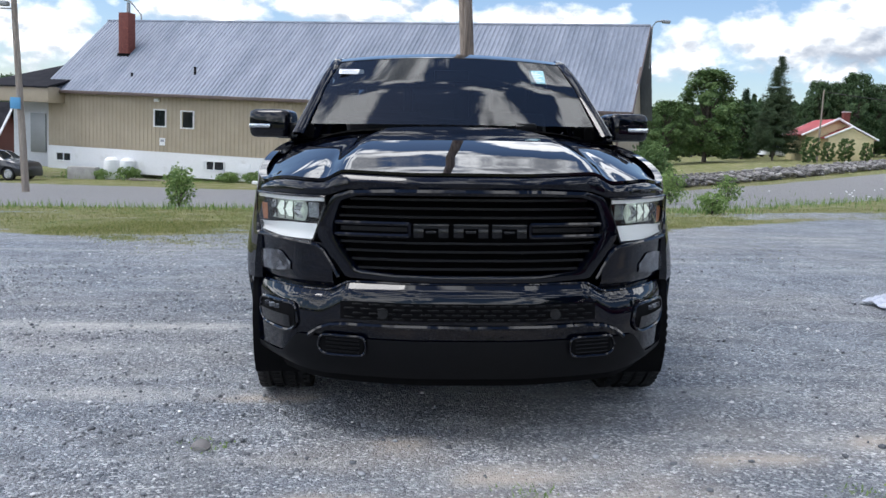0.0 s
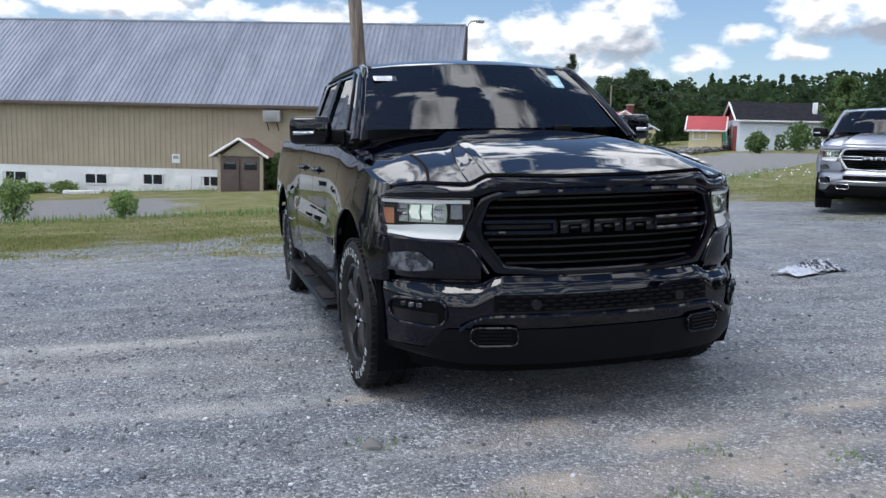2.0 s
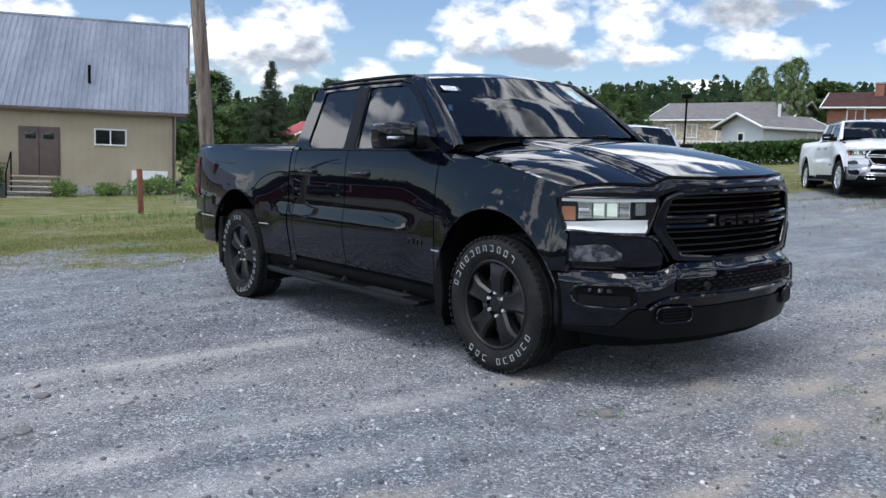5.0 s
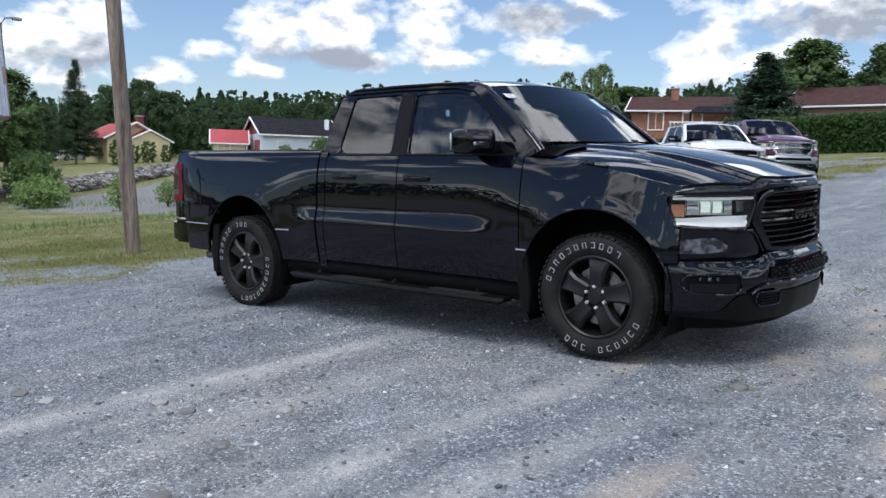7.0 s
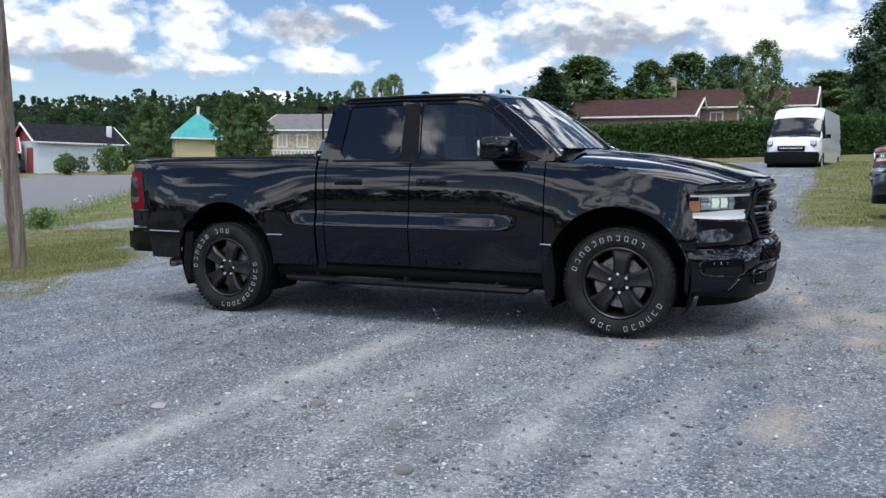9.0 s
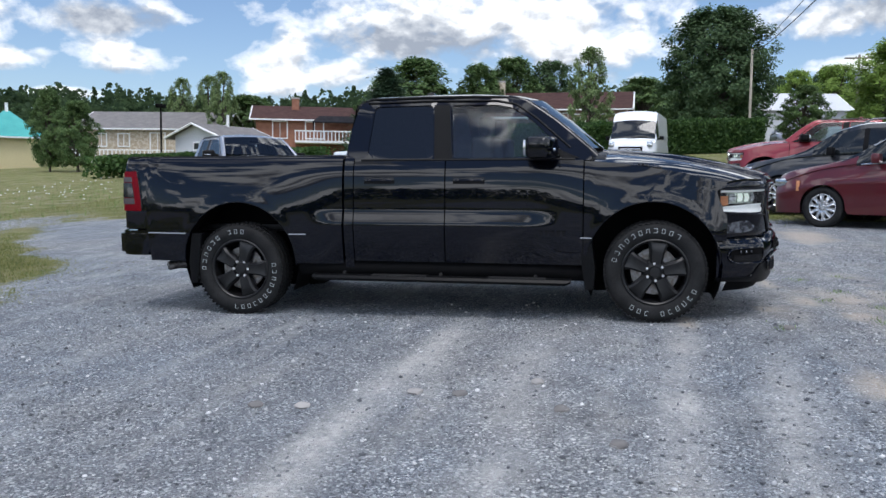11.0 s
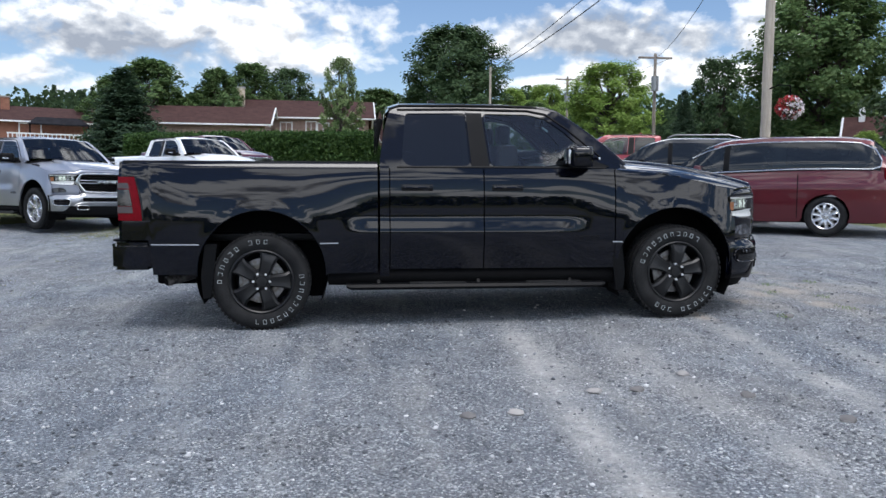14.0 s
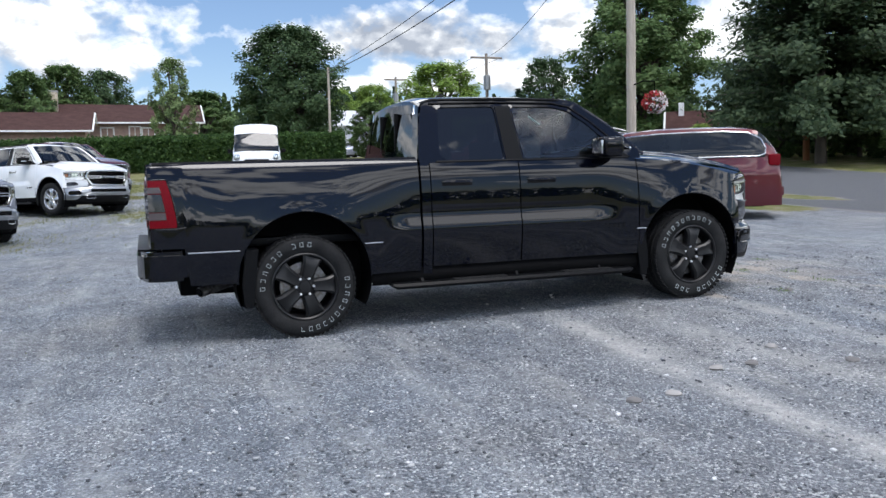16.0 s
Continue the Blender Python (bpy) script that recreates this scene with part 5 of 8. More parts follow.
pillar_line = [(0.46, 1.355, 0.872), (0.535, 1.425, 0.846), (0.66, 1.528, 0.812), (0.80, 1.640, 0.777), (0.93, 1.730, 0.742), (1.055, 1.813, 0.703), (1.14, 1.836, 0.700), (1.22, 1.850, 0.698)]
for s in (-1, 1):
    rows = []
    for y, z, xs_in in pillar_line:
        zo = min(z - 0.004, 1.842)
        outer, inner = Vector((s * (glass_x(zo) + 0.002), y + 0.004, zo)), Vector((s * (xs_in - 0.012), y - 0.004, z + 0.002))
        mid = (outer + inner) / 2 + Vector((s * 0.010, -0.012, 0.012))
        rows.append([outer + Vector((0, 0.02, -0.012)), outer, outer.lerp(mid, 0.6) + Vector((s * 0.003, -0.003, 0.003)), mid, mid.lerp(inner, 0.5) + Vector((0, -0.003, 0.003)), inner])
    part("windscreen_pillar", grid_bm(rows), PB, truck, angle=60)
bm = bmesh.new()
add_prism(bm, rounded([(-0.05, 0), (0.05, 0), (0.04, 0.045), (-0.02, 0.05)], 0.02), 0.05, Matrix.Translation((0.025, 2.05, 1.905)) @ Matrix.Rotation(radians(90), 4, "Z") @ Matrix.Rotation(radians(90), 4, "X"), 0.008)
part("roof_antenna", bm, PB, truck)
# back of the cab with its sliding window
back = [across(2.585, 1.34, 0.90, -0.02, 0), across(2.56, 1.58, 0.84, -0.02, 0), across(2.53, 1.80, 0.765, -0.02, 0.03)]
back_f = []
for a, b in zip(back, back[1:]):
    for t in (0, 0.34, 0.67):
        back_f.append([tuple(Vector(p).lerp(Vector(q), t)) for p, q in zip(a, b)])
back_f.append(back[-1])


def in_pane(c):
    return abs(c.x) < 0.70 and 1.40 < c.z < 1.77


part("cab_back", grid_bm(back_f, lambda c: not in_pane(c)), PB, truck)
ob = part("rear_window", grid_bm([[(p[0], p[1] - 0.004, p[2]) for p in r] for r in back_f], in_pane), M["glass_privacy"], truck)
ob.visible_shadow = False
for x in (-0.24, 0.24):
    part("window_bar", box((x - 0.012, 2.55, 1.41), (x + 0.012, 2.59, 1.76), 0.004), PL, truck)

# seats, dash and wheel, seen through the glass
for sx in (-0.42, 0.42):
    bm = bmesh.new()
    add_box(bm, (sx - 0.26, 1.35, 0.95), (sx + 0.26, 1.55, 1.52), 0.06, 3)
    add_box(bm, (sx - 0.13, 1.40, 1.53), (sx + 0.13, 1.50, 1.70), 0.04, 3)
    add_box(bm, (sx - 0.26, 0.95, 0.85), (sx + 0.26, 1.45, 1.08), 0.06, 3)
    part("front_seat", bm, M["seat"], truck)
bm = bmesh.new()
add_box(bm, (-0.66, 2.25, 0.95), (0.66, 2.42, 1.45), 0.06, 3)
for sx in (-0.42, 0.42):
    add_box(bm, (sx - 0.12, 2.28, 1.46), (sx + 0.12, 2.38, 1.60), 0.04, 3)
part("rear_seat", bm, M["seat"], truck)
bm = bmesh.new()
add_box(bm, (-0.80, 0.60, 1.05), (0.80, 0.98, 1.36), 0.06, 3)
part("dashboard", bm, PL, truck)
bm = bmesh.new()
m = Matrix.Translation((0.40, 1.08, 1.28)) @ Matrix.Rotation(radians(65), 4, "X")
add_lathe(bm, [(0.19 + 0.016 * math.cos(a), 0.016 * math.sin(a)) for a in [2 * math.pi * k / 8 for k in range(9)]], 28, "z")
for a in (0, 120, 240):
    add_tube(bm, [(0, 0, 0), (0.18 * math.cos(radians(a - 90)), 0.18 * math.sin(radians(a - 90)), 0)], 0.018, 6)
bmesh.ops.transform(bm, matrix=m, verts=bm.verts)
part("steering_wheel", bm, PL, truck)
bm = box((-0.10, 0.99, 1.70), (0.12, 1.03, 1.77), 0.015)
part("rear_view_mirror", bm, PL, truck)
# paper stickers on the windscreen
for nm, x0, x1, y, z, h, mat, lab in (("price_sticker", -0.69, -0.54, 0.935, 1.735, 0.055, M["paper"], "white paper sticker with grey print"), ("window_sticker", 0.49, 0.58, 0.93, 1.715, 0.15, M["sticker_teal"], "teal sticker with print rows")):
    tilt = Matrix.Translation(((x0 + x1) / 2, y - (0.060 if x0 > 0 else 0.022), z + 0.009)) @ Matrix.Rotation(radians(35), 4, "X")
    st = part(nm, box((-(x1 - x0) / 2, -h / 2, 0), ((x1 - x0) / 2, h / 2, 0.002), 0, m=tilt), mat, truck, lab)
    bm = bmesh.new()
    for k in range(3 if x0 < 0 else 6):
        yy = h * (0.32 - 0.64 * k / (2 if x0 < 0 else 5))
        add_box(bm, (-(x1 - x0) * 0.4, yy - 0.004, 0.002), ((x1 - x0) * (0.1 + 0.3 * ((k * 7) % 3) / 2), yy + 0.003, 0.003), m=tilt)
    part("print_rows", bm, M["print_glint_grey"] if x0 < 0 else M["paper"], st)

# ---- nose ----
def nose_pt(x, out, z):
    """A point on the rounded nose, pushed out along its normal."""
    ax = abs(x)
    y = nose_y(ax)
    t = Vector((0.02, nose_y(min(1.0, ax + 0.01)) - nose_y(max(0.0, ax - 0.01)), 0)).normalized()
    n = Vector((t.y, -t.x, 0))
    return Vector(((ax + n.x * out) * (1 if x >= 0 else -1), y + n.y * out, z))


def nose_sheet(x0, x1, z_low, z_high, out, nx=30, nz=8):
    rows = []
    for i in range(nx + 1):
        x = x0 + (x1 - x0) * i / nx
        a, b = z_low(x), z_high(x)
        rows.append([nose_pt(x, out(x, a + (b - a) * j / nz, j / nz), a + (b - a) * j / nz) for j in range(nz + 1)])
    return grid_bm(rows)


# bumper: shelf on top, face, lower lip tucked under
def bumper_top(x):
    return 0.722 - 0.044 * smooth(0.49, 0.60, abs(x))


def bumper_out(x, z, f):
    o = 0.032 + 0.016 * math.sin(min(1, f * 1.15) * math.pi) - 0.03 * smooth(0.86, 1.0, f)
    o += 0.012 * smooth(0.62, 0.48, abs(x)) * smooth(0.4, 0.7, f)
    return o * (1 - 0.62 * smooth(0.72, 0.955, abs(x)))


part("front_bumper", nose_sheet(-0.958, 0.958, lambda x: 0.485 - 0.10 * smooth(0.70, 0.80, abs(x)), bumper_top, bumper_out, 90, 14), PB, truck, angle=60)
part("lower_valance", nose_sheet(-0.956, 0.956, lambda x: 0.318 + 0.035 * smooth(0.6, 0.95, abs(x)), lambda x: 0.487 - 0.10 * smooth(0.70, 0.80, abs(x)), lambda x, z, f: (0.040 - 0.035 * (1 - f) ** 2) * (1 - 0.62 * smooth(0.72, 0.955, abs(x))), 90, 8), PL, truck, "satin black lower bumper", angle=60)
rows = []
for i in range(81):
    x = -0.957 + 1.914 * i / 80
    zt, o = bumper_top(x), bumper_out(x, 0, 1.0)
    rows.append([nose_pt(x, o - 0.001, zt - 0.001), nose_pt(x, o - 0.012, zt + 0.010), nose_pt(x, o - 0.03, zt + 0.014), nose_pt(x, -0.10, zt + 0.016)])
part("bumper_shelf", grid_bm(rows), PB, truck, angle=60)
part("bumper_trim", tube([nose_pt(-0.95 + 1.90 * i / 60, bumper_out(-0.95 + 1.90 * i / 60, 0, 1.0) - 0.004, bumper_top(-0.95 + 1.90 * i / 60) + 0.002) for i in range(61)], 0.007, 6), PB, truck)
part("air_dam", nose_sheet(-0.90, 0.90, lambda x: 0.262, lambda x: 0.345, lambda x, z, f: -0.04 - 0.05 * (1 - f), 24, 3), M["under"], truck)
lip = [(0.0, 0.546), (0.30, 0.548), (0.50, 0.548), (0.565, 0.541), (0.615, 0.520), (0.655, 0.487)]
both("lower_lip", tube([nose_pt(-x, bumper_out(x, 0, 0.45) + 0.006, z) for x, z in reversed(lip)], 0.011, 6), PB, truck)

# upper cheeks under the headlamps
both("front_cheek", nose_sheet(-0.925, -0.575, lambda x: 0.680, lambda x: 0.884 + 0.012 * smooth(0.8, 0.92, -x), lambda x, z, f: 0.010 - 0.03 * smooth(0.3, 0.0, f), 24, 8), PB, truck, angle=60)
both("cheek_edge", tube([nose_pt(-x, 0.014, z) for x, z in ((0.92, 0.894), (0.82, 0.888), (0.70, 0.879), (0.640, 0.872), (0.610, 0.850), (0.575, 0.795), (0.545, 0.742))], 0.010, 8), PB, truck)
both("cheek_lens", nose_sheet(-0.935, -0.760, lambda x: 0.738 + 0.012 * smooth(0.86, 0.76, -x), lambda x: 0.818 + 0.014 * smooth(0.93, 0.84, -x) - 0.045 * smooth(0.815, 0.755, -x), lambda x, z, f: 0.016, 12, 4), M["cheek_lens"], truck, "smoky clear fairing lens")
# grille surround and its opening
OUTER = [(0.0, 1.120), (0.30, 1.120), (0.50, 1.112), (0.575, 1.085), (0.635, 0.955), (0.640, 0.915), (0.600, 0.86), (0.515, 0.742), (0.30, 0.732), (0.0, 0.730)]
INNER = [(0.0, 1.092), (0.30, 1.092), (0.47, 1.088), (0.535, 1.065), (0.567, 0.965), (0.565, 0.925), (0.535, 0.87), (0.468, 0.778), (0.30, 0.762), (0.0, 0.760)]


def loop_dense(poly, n=60):
    seg = [0.0]
    for p, q in zip(poly, poly[1:]):
        seg.append(seg[-1] + math.dist(p, q))
    return [tuple(np.interp(seg[-1] * k / n, seg, [p[c] for p in poly]) for c in (0, 1)) for k in range(n + 1)]


bm = bmesh.new()
for s in (-1, 1):
    rings = []
    for f, out in ((0.0, -0.01), (0.06, 0.018), (0.5, 0.022), (0.94, 0.018), (1.0, 0.008), (1.0, -0.075)):
        rings.append([bm.verts.new(nose_pt(s * (po[0] * (1 - f) + pi[0] * f), out, po[1] * (1 - f) + pi[1] * f)) for po, pi in zip(loop_dense(OUTER), loop_dense(INNER))])
    for a, b in zip(rings, rings[1:]):
        for k in range(60):
            bm.faces.new((a[k], a[k + 1], b[k + 1], b[k]))
bmesh.ops.remove_doubles(bm, verts=bm.verts, dist=0.0005)
surround = part("grille_surround", bm, PB, truck)
part("grille_back", nose_sheet(-0.62, 0.62, lambda x: 0.74, lambda x: 1.11, lambda x, z, f: -0.08, 24, 4), M["under"], truck)


def inner_half(z):
    """Half width of the grille opening at a height."""
    zs = [p[1] for p in INNER[1:-1]][::-1]
    return float(np.interp(z, zs, [p[0] for p in INNER[1:-1]][::-1]))


for k in range(9):
    z = 0.785 + 0.0362 * k
    if k in (4, 5):
        continue
    w = inner_half(z) - 0.004
    bm = bmesh.new()
    rows = []
    for i in range(31):
        x = -w + 2 * w * i / 30
        rows.append([nose_pt(x, o, z + dz) for o, dz in ((-0.055, 0.004), (-0.018, 0.010), (-0.006, 0.006), (-0.006, -0.004), (-0.018, -0.010), (-0.055, -0.006))])
    part("grille_bar", grid_bm(rows), GB, truck)
for s in (-1, 1):
    for zz in (0.975, 0.925):
        part("grille_bar", tube([nose_pt(s * x, 0.006, zz) for x in [0.25 + 0.31 * k / 10 for k in range(11)]], 0.009, 6), PB, truck)
    part("grille_bar", tube([nose_pt(s * 0.25, 0.006, z) for z in (0.925, 0.95, 0.975)], 0.010, 6), PB, truck)
    part("grille_bar", nose_sheet(s * 0.26, s * 0.55, lambda x: 0.940, lambda x: 0.958, lambda x, z, f: -0.02, 10, 2), GB, truck)
# three plain raised blocks in place of the maker's mark
for x0, x1 in ((-0.235, -0.090), (-0.070, 0.075), (0.090, 0.235)):
    bm = bmesh.new()
    for a, b, c, d in ((x0, x1, 0.958, 0.978), (x0, x0 + 0.042, 0.920, 0.958), (x1 - 0.042, x1, 0.920, 0.958), (x0 + 0.05, x1 - 0.05, 0.938, 0.950)):
        add_box(bm, (a, -0.992, c), (b, -0.962, d), 0.003)
    part("grille_mark", bm, GB, truck, "raised black block emblem")
# bumper openings
rows = nose_sheet(-0.52, 0.52, lambda x: 0.575, lambda x: 0.650, lambda x, z, f: 0.060, 30, 3)
mesh_panel = part("lower_grille", rows, M["under"], truck)
for r in range(4):
    for k in range(15):
        x = -0.48 + 0.96 * (k + 0.5 * (r % 2)) / 14.5
        p = nose_pt(x, 0.062, 0.583 + 0.019 * r)
        part("grille_slat", box(p - Vector((0.024, 0.004, 0.004)), p + Vector((0.024, 0.006, 0.004)), 0.002, 1), PL, mesh_panel)
for s in (-1, 1):
    bm = bmesh.new()
    p = nose_pt(s * 0.345, 0.066, 0.606)
    add_tube(bm, [p + Vector((0, 0.02, 0)), p - Vector((0, 0.012, 0))], 0.022, 14)
    part("parking_sensor", bm, M["rubber"], truck)
    rows = nose_sheet(s * 0.43, s * 0.60, lambda x: 0.420, lambda x: 0.492, lambda x, z, f: 0.048, 8, 3)
    tow = part("tow_hook_grille", rows, M["under"], truck)
    for k in range(4):
        z = 0.430 + 0.017 * k
        part("grille_slat", tube([nose_pt(s * x, 0.051, z) for x in (0.445, 0.50, 0.55, 0.585)], 0.004, 5), PL, tow)
    rim = [(0.42, 0.415), (0.42, 0.497), (0.61, 0.497), (0.62, 0.44), (0.59, 0.412)]
    part("opening_rim", tube([nose_pt(s * x, 0.050, z) for x, z in dense(rounded(rim, 0.03), 0.03) + [rounded(rim, 0.03)[0]]], 0.006, 6), PB, truck)
    # fog lamp in its pocket
    fog = part("fog_lamp", nose_sheet(s * 0.715, s * 0.905, lambda x: 0.500, lambda x: 0.612, lambda x, z, f: bumper_out(x, 0, 0.5) + 0.003, 14, 4), M["under"], truck)
    rim = [(0.700, 0.535), (0.712, 0.620), (0.905, 0.612), (0.922, 0.545), (0.89, 0.496), (0.73, 0.492)]
    part("fog_rim", tube([nose_pt(s * x, bumper_out(x, 0, 0.5) + 0.004, z) for x, z in dense(rounded(rim, 0.03), 0.03) + [rounded(rim, 0.03)[0]]], 0.008, 6), PB, fog)
    for x in (0.800, 0.830, 0.860):
        p = nose_pt(s * x, bumper_out(x, 0, 0.5) + 0.006, 0.588)
        part("fog_lens", box(p - Vector((0.0145, 0.01, 0.011)), p + Vector((0.0145, 0.004, 0.011)), 0.004), M["cheek_lens"], fog, "small clear lamp lens")
    part("fog_shelf", nose_sheet(s * 0.73, s * 0.895, lambda x: 0.506, lambda x: 0.562, lambda x, z, f: bumper_out(x, 0, 0.5) + 0.006 + 0.010 * f, 8, 3), GB, fog)

# headlamps
for s in (-1, 1):
    xs_ = (s * 0.605, s * 0.952)

    def lo(x):
        return 0.886 + 0.016 * smooth(0.80, 0.95, abs(x)) + 0.165 * max(0.0, min(1.0, (0.660 - abs(x)) / 0.060))

    def hi(x):
        return 1.080

    lamp = part("headlamp", nose_sheet(xs_[0], xs_[1], lo, hi, lambda x, z, f: -0.050, 24, 6), M["under"], truck, "headlamp with white light bar and amber corner")
    part("light_bar", nose_sheet(s * 0.650, s * 0.946, lambda x: lo(x) + 0.008, lambda x: 0.962 - 0.014 * smooth(0.76, 0.95, abs(x)), lambda x, z, f: -0.004 - 0.016 * (1 - abs(2 * f - 1)), 24, 5), M["lamp_white"], lamp)
    part("light_bar", tube([nose_pt(s * x, -0.004, 1.066) for x in [0.618 + 0.328 * k / 12 for k in range(13)]], 0.009, 6), M["lamp_white"], lamp)
    part("reflector", nose_sheet(s * 0.728, s * 0.908, lambda x: 0.966, lambda x: 1.057, lambda x, z, f: -0.034 - 0.016 * math.sin(f * math.pi), 18, 6), M["lamp_bowl"], lamp)
    for x, mt in ((0.752, "reflector"), (0.797, "lamp_glow_facet"), (0.842, "lamp_glow_facet"), (0.886, "reflector")):
        module = part("lamp_module", nose_sheet(s * (x - 0.017), s * (x + 0.017), lambda x: 0.978 + 0.006 * smooth(0.75, 0.9, abs(x)), lambda x: 1.046, lambda x, z, f: -0.014 - 0.018 * abs(2 * f - 1), 6, 6), M[mt], lamp)
        part("divider", tube([nose_pt(s * (x + 0.021), -0.018, z) for z in (0.972, 1.010, 1.052)], 0.003, 6), GB, lamp)
    part("reflector", nose_sheet(s * 0.655, s * 0.705, lambda x: 0.985, lambda x: 1.050, lambda x, z, f: -0.03, 6, 3), M["reflector"], lamp)
    part("amber_marker", nose_sheet(s * 0.912, s * 0.948, lambda x: 0.956, lambda x: 1.030, lambda x, z, f: -0.012, 8, 4), M["amber"], lamp, "amber side marker")
    lens = part("lens", nose_sheet(xs_[0], xs_[1], lo, hi, lambda x, z, f: 0.010, 24, 6), M["lens_clear"], lamp)
    lens.visible_shadow = False
    part("lamp_rim", tube([nose_pt(s * x, 0.008, z) for x, z in [(0.605 + 0.347 * k / 20, lo(0.605 + 0.347 * k / 20)) for k in range(21)] + [(0.952 - 0.347 * k / 20, hi(0.952 - 0.347 * k / 20)) for k in range(21)] + [(0.605, lo(0.605))]], 0.006, 6), GB, lamp)

# ---- bed, tailgate, rear ----
for s in (-1, 1):
    rows = [[(s * (0.895 - 0.10 * j / 3), y, 1.352 + (0.008, 0.018, 0.016, -0.30)[j]) for j in range(4)] for y in (2.606, 3.2, 3.9, 4.5, 4.675)]
    part("bed_rail", grid_bm(rows), PL, truck)
    part("rail_cap", tube([(s * 0.893, y, 1.352) for y in (2.61, 3.3, 4.0, 4.66)], 0.020, 10), PL, truck)
bm = bmesh.new()
add_box(bm, (-0.80, 2.62, 0.70), (0.80, 4.62, 0.76), 0.01)
add_box(bm, (-0.90, 2.60, 0.50), (0.90, 2.64, 1.33), 0.01)
part("bed_floor", bm, PL, truck)
part("tailgate", grid_bm([[(x, 4.690 + 0.02 * (1 - (x / 0.8) ** 2) - (0.03 if z > 1.33 else 0), z) for x in [-0.80 + 1.6 * i / 16 for i in range(17)]] for z in (0.62, 0.80, 0.95, 1.10, 1.25, 1.345, 1.362)]), PB, truck)
for s in (-1, 1):
    # corner skin behind the lamp
    rows = []
    for z in [0.726 + 0.634 * j / 14 for j in range(15)]:
        w = body_side(4.66, z)
        rows.append([(s * (w - 0.002), 4.665, z), (s * (w - 0.02), 4.70, z), (s * (w - 0.08), 4.715, z), (s * 0.79, 4.705, z)])
    part("bed_corner", grid_bm(rows), PB, truck)

    def tail_row(z, y, out):
        return (s * (body_side(y, z) + out), y, z)

    def tail(y_front, y_back, z0, z1, out, nm, mat, parent, label=""):
        rows = []
        for j in range(9):
            z = z0 + (z1 - z0) * j / 8
            f0 = y_front(z)
            row = [(s * (body_side(f0, z) + 0.002), f0, z)]
            for k in range(5):
                y = f0 + 0.006 + (y_back - f0 - 0.006) * k / 4
                row.append((s * (body_side(min(y, 4.66), z) + out - 0.25 * max(0.0, y - 4.66)), y, z))
            row.append((s * (0.815), y_back + 0.022, z))
            rows.append(row)
        return part(nm, grid_bm(rows), mat, parent, label)

    front_line = lambda z: 4.505 + 0.062 * max(0.0, (z - 0.90) / 0.338) ** 1.6
    lamp = tail(front_line, 4.70, 0.885, 1.238, 0.010, "tail_lamp", M["tail_red"], truck, "red tail lamp with smoked and clear windows")
    tail(lambda z: front_line(z) + 0.066, 4.704, 0.945, 0.998, 0.014, "reverse_window", M["tail_clear"], lamp, "clear reverse lens")
    tail(lambda z: front_line(z) + 0.064, 4.704, 1.004, 1.136, 0.015, "smoked_window", M["tail_smoke"], lamp, "smoked lens")
    tail(lambda z: front_line(z) + 0.060, 4.704, 1.144, 1.188, 0.014, "reverse_window", M["tail_clear"], lamp, "clear lens")
    part("lamp_trim", tube([(s * (body_side(front_line(z), z) + 0.004), front_line(z) - 0.003, z) for z in [0.885 + 0.353 * k / 12 for k in range(13)]] + [(s * (body_side(y, 1.243) + 0.004), y, 1.243) for y in (4.585, 4.62, 4.66)], 0.007, 6), M["gloss_black"], lamp)
    part("lamp_trim", tube([(s * (body_side(y, 0.876) + 0.006), y, 0.872 + 0.01 * smooth(4.5, 4.46, y)) for y in (4.44, 4.52, 4.60, 4.66)], 0.008, 6), M["gloss_black"], lamp)
# rear bumper
bm = bmesh.new()
outline = [(-1.004, 4.448), (-1.006, 4.66), (-0.965, 4.755), (-0.80, 4.805), (0.80, 4.805), (0.965, 4.755), (1.006, 4.66), (1.004, 4.448)]
add_prism(bm, outline, 0.225, Matrix.Translation((0, 0, 0.480)), 0.030)
part("rear_bumper", bm, PB, truck)
part("bumper_step", box((-0.78, 4.66, 0.700), (0.78, 4.80, 0.716), 0.006), PL, truck, "black rubber step pad")
part("receiver", box((-0.10, 4.60, 0.40), (0.10, 4.80, 0.50), 0.012), M["under"], truck)


def side_strip(y0, y1, z):
    return tube([(-(body_side(y0 + (y1 - y0) * k / 8, z) + 0.002), y0 + (y1 - y0) * k / 8, z) for k in range(9)], 0.0055, 6)


# pale grey strip stands in for the sky's glint along this edge
both("bumper_end_trim", side_strip(4.06, 4.44, 0.690), M["print_glint_grey"], truck)
pipe = part("exhaust_pipe", tube([(-0.58, 3.90, 0.43), (-0.70, 4.15, 0.41), (-0.84, 4.36, 0.365)], 0.042, 16), M["exhaust"], truck, "dark steel exhaust pipe")
part("pipe_mouth", tube([(-0.842, 4.363, 0.3643), (-0.845, 4.368, 0.3632)], 0.034, 16), M["under"], pipe)
# quarter strips, their pale grey painted in for edges that mirror the sky
both("side_trim", side_strip(2.935, 3.085, 0.694), M["print_glint_grey"], truck)
both("side_trim", side_strip(0.500, 0.585, 0.694), M["print_glint_grey"], truck)

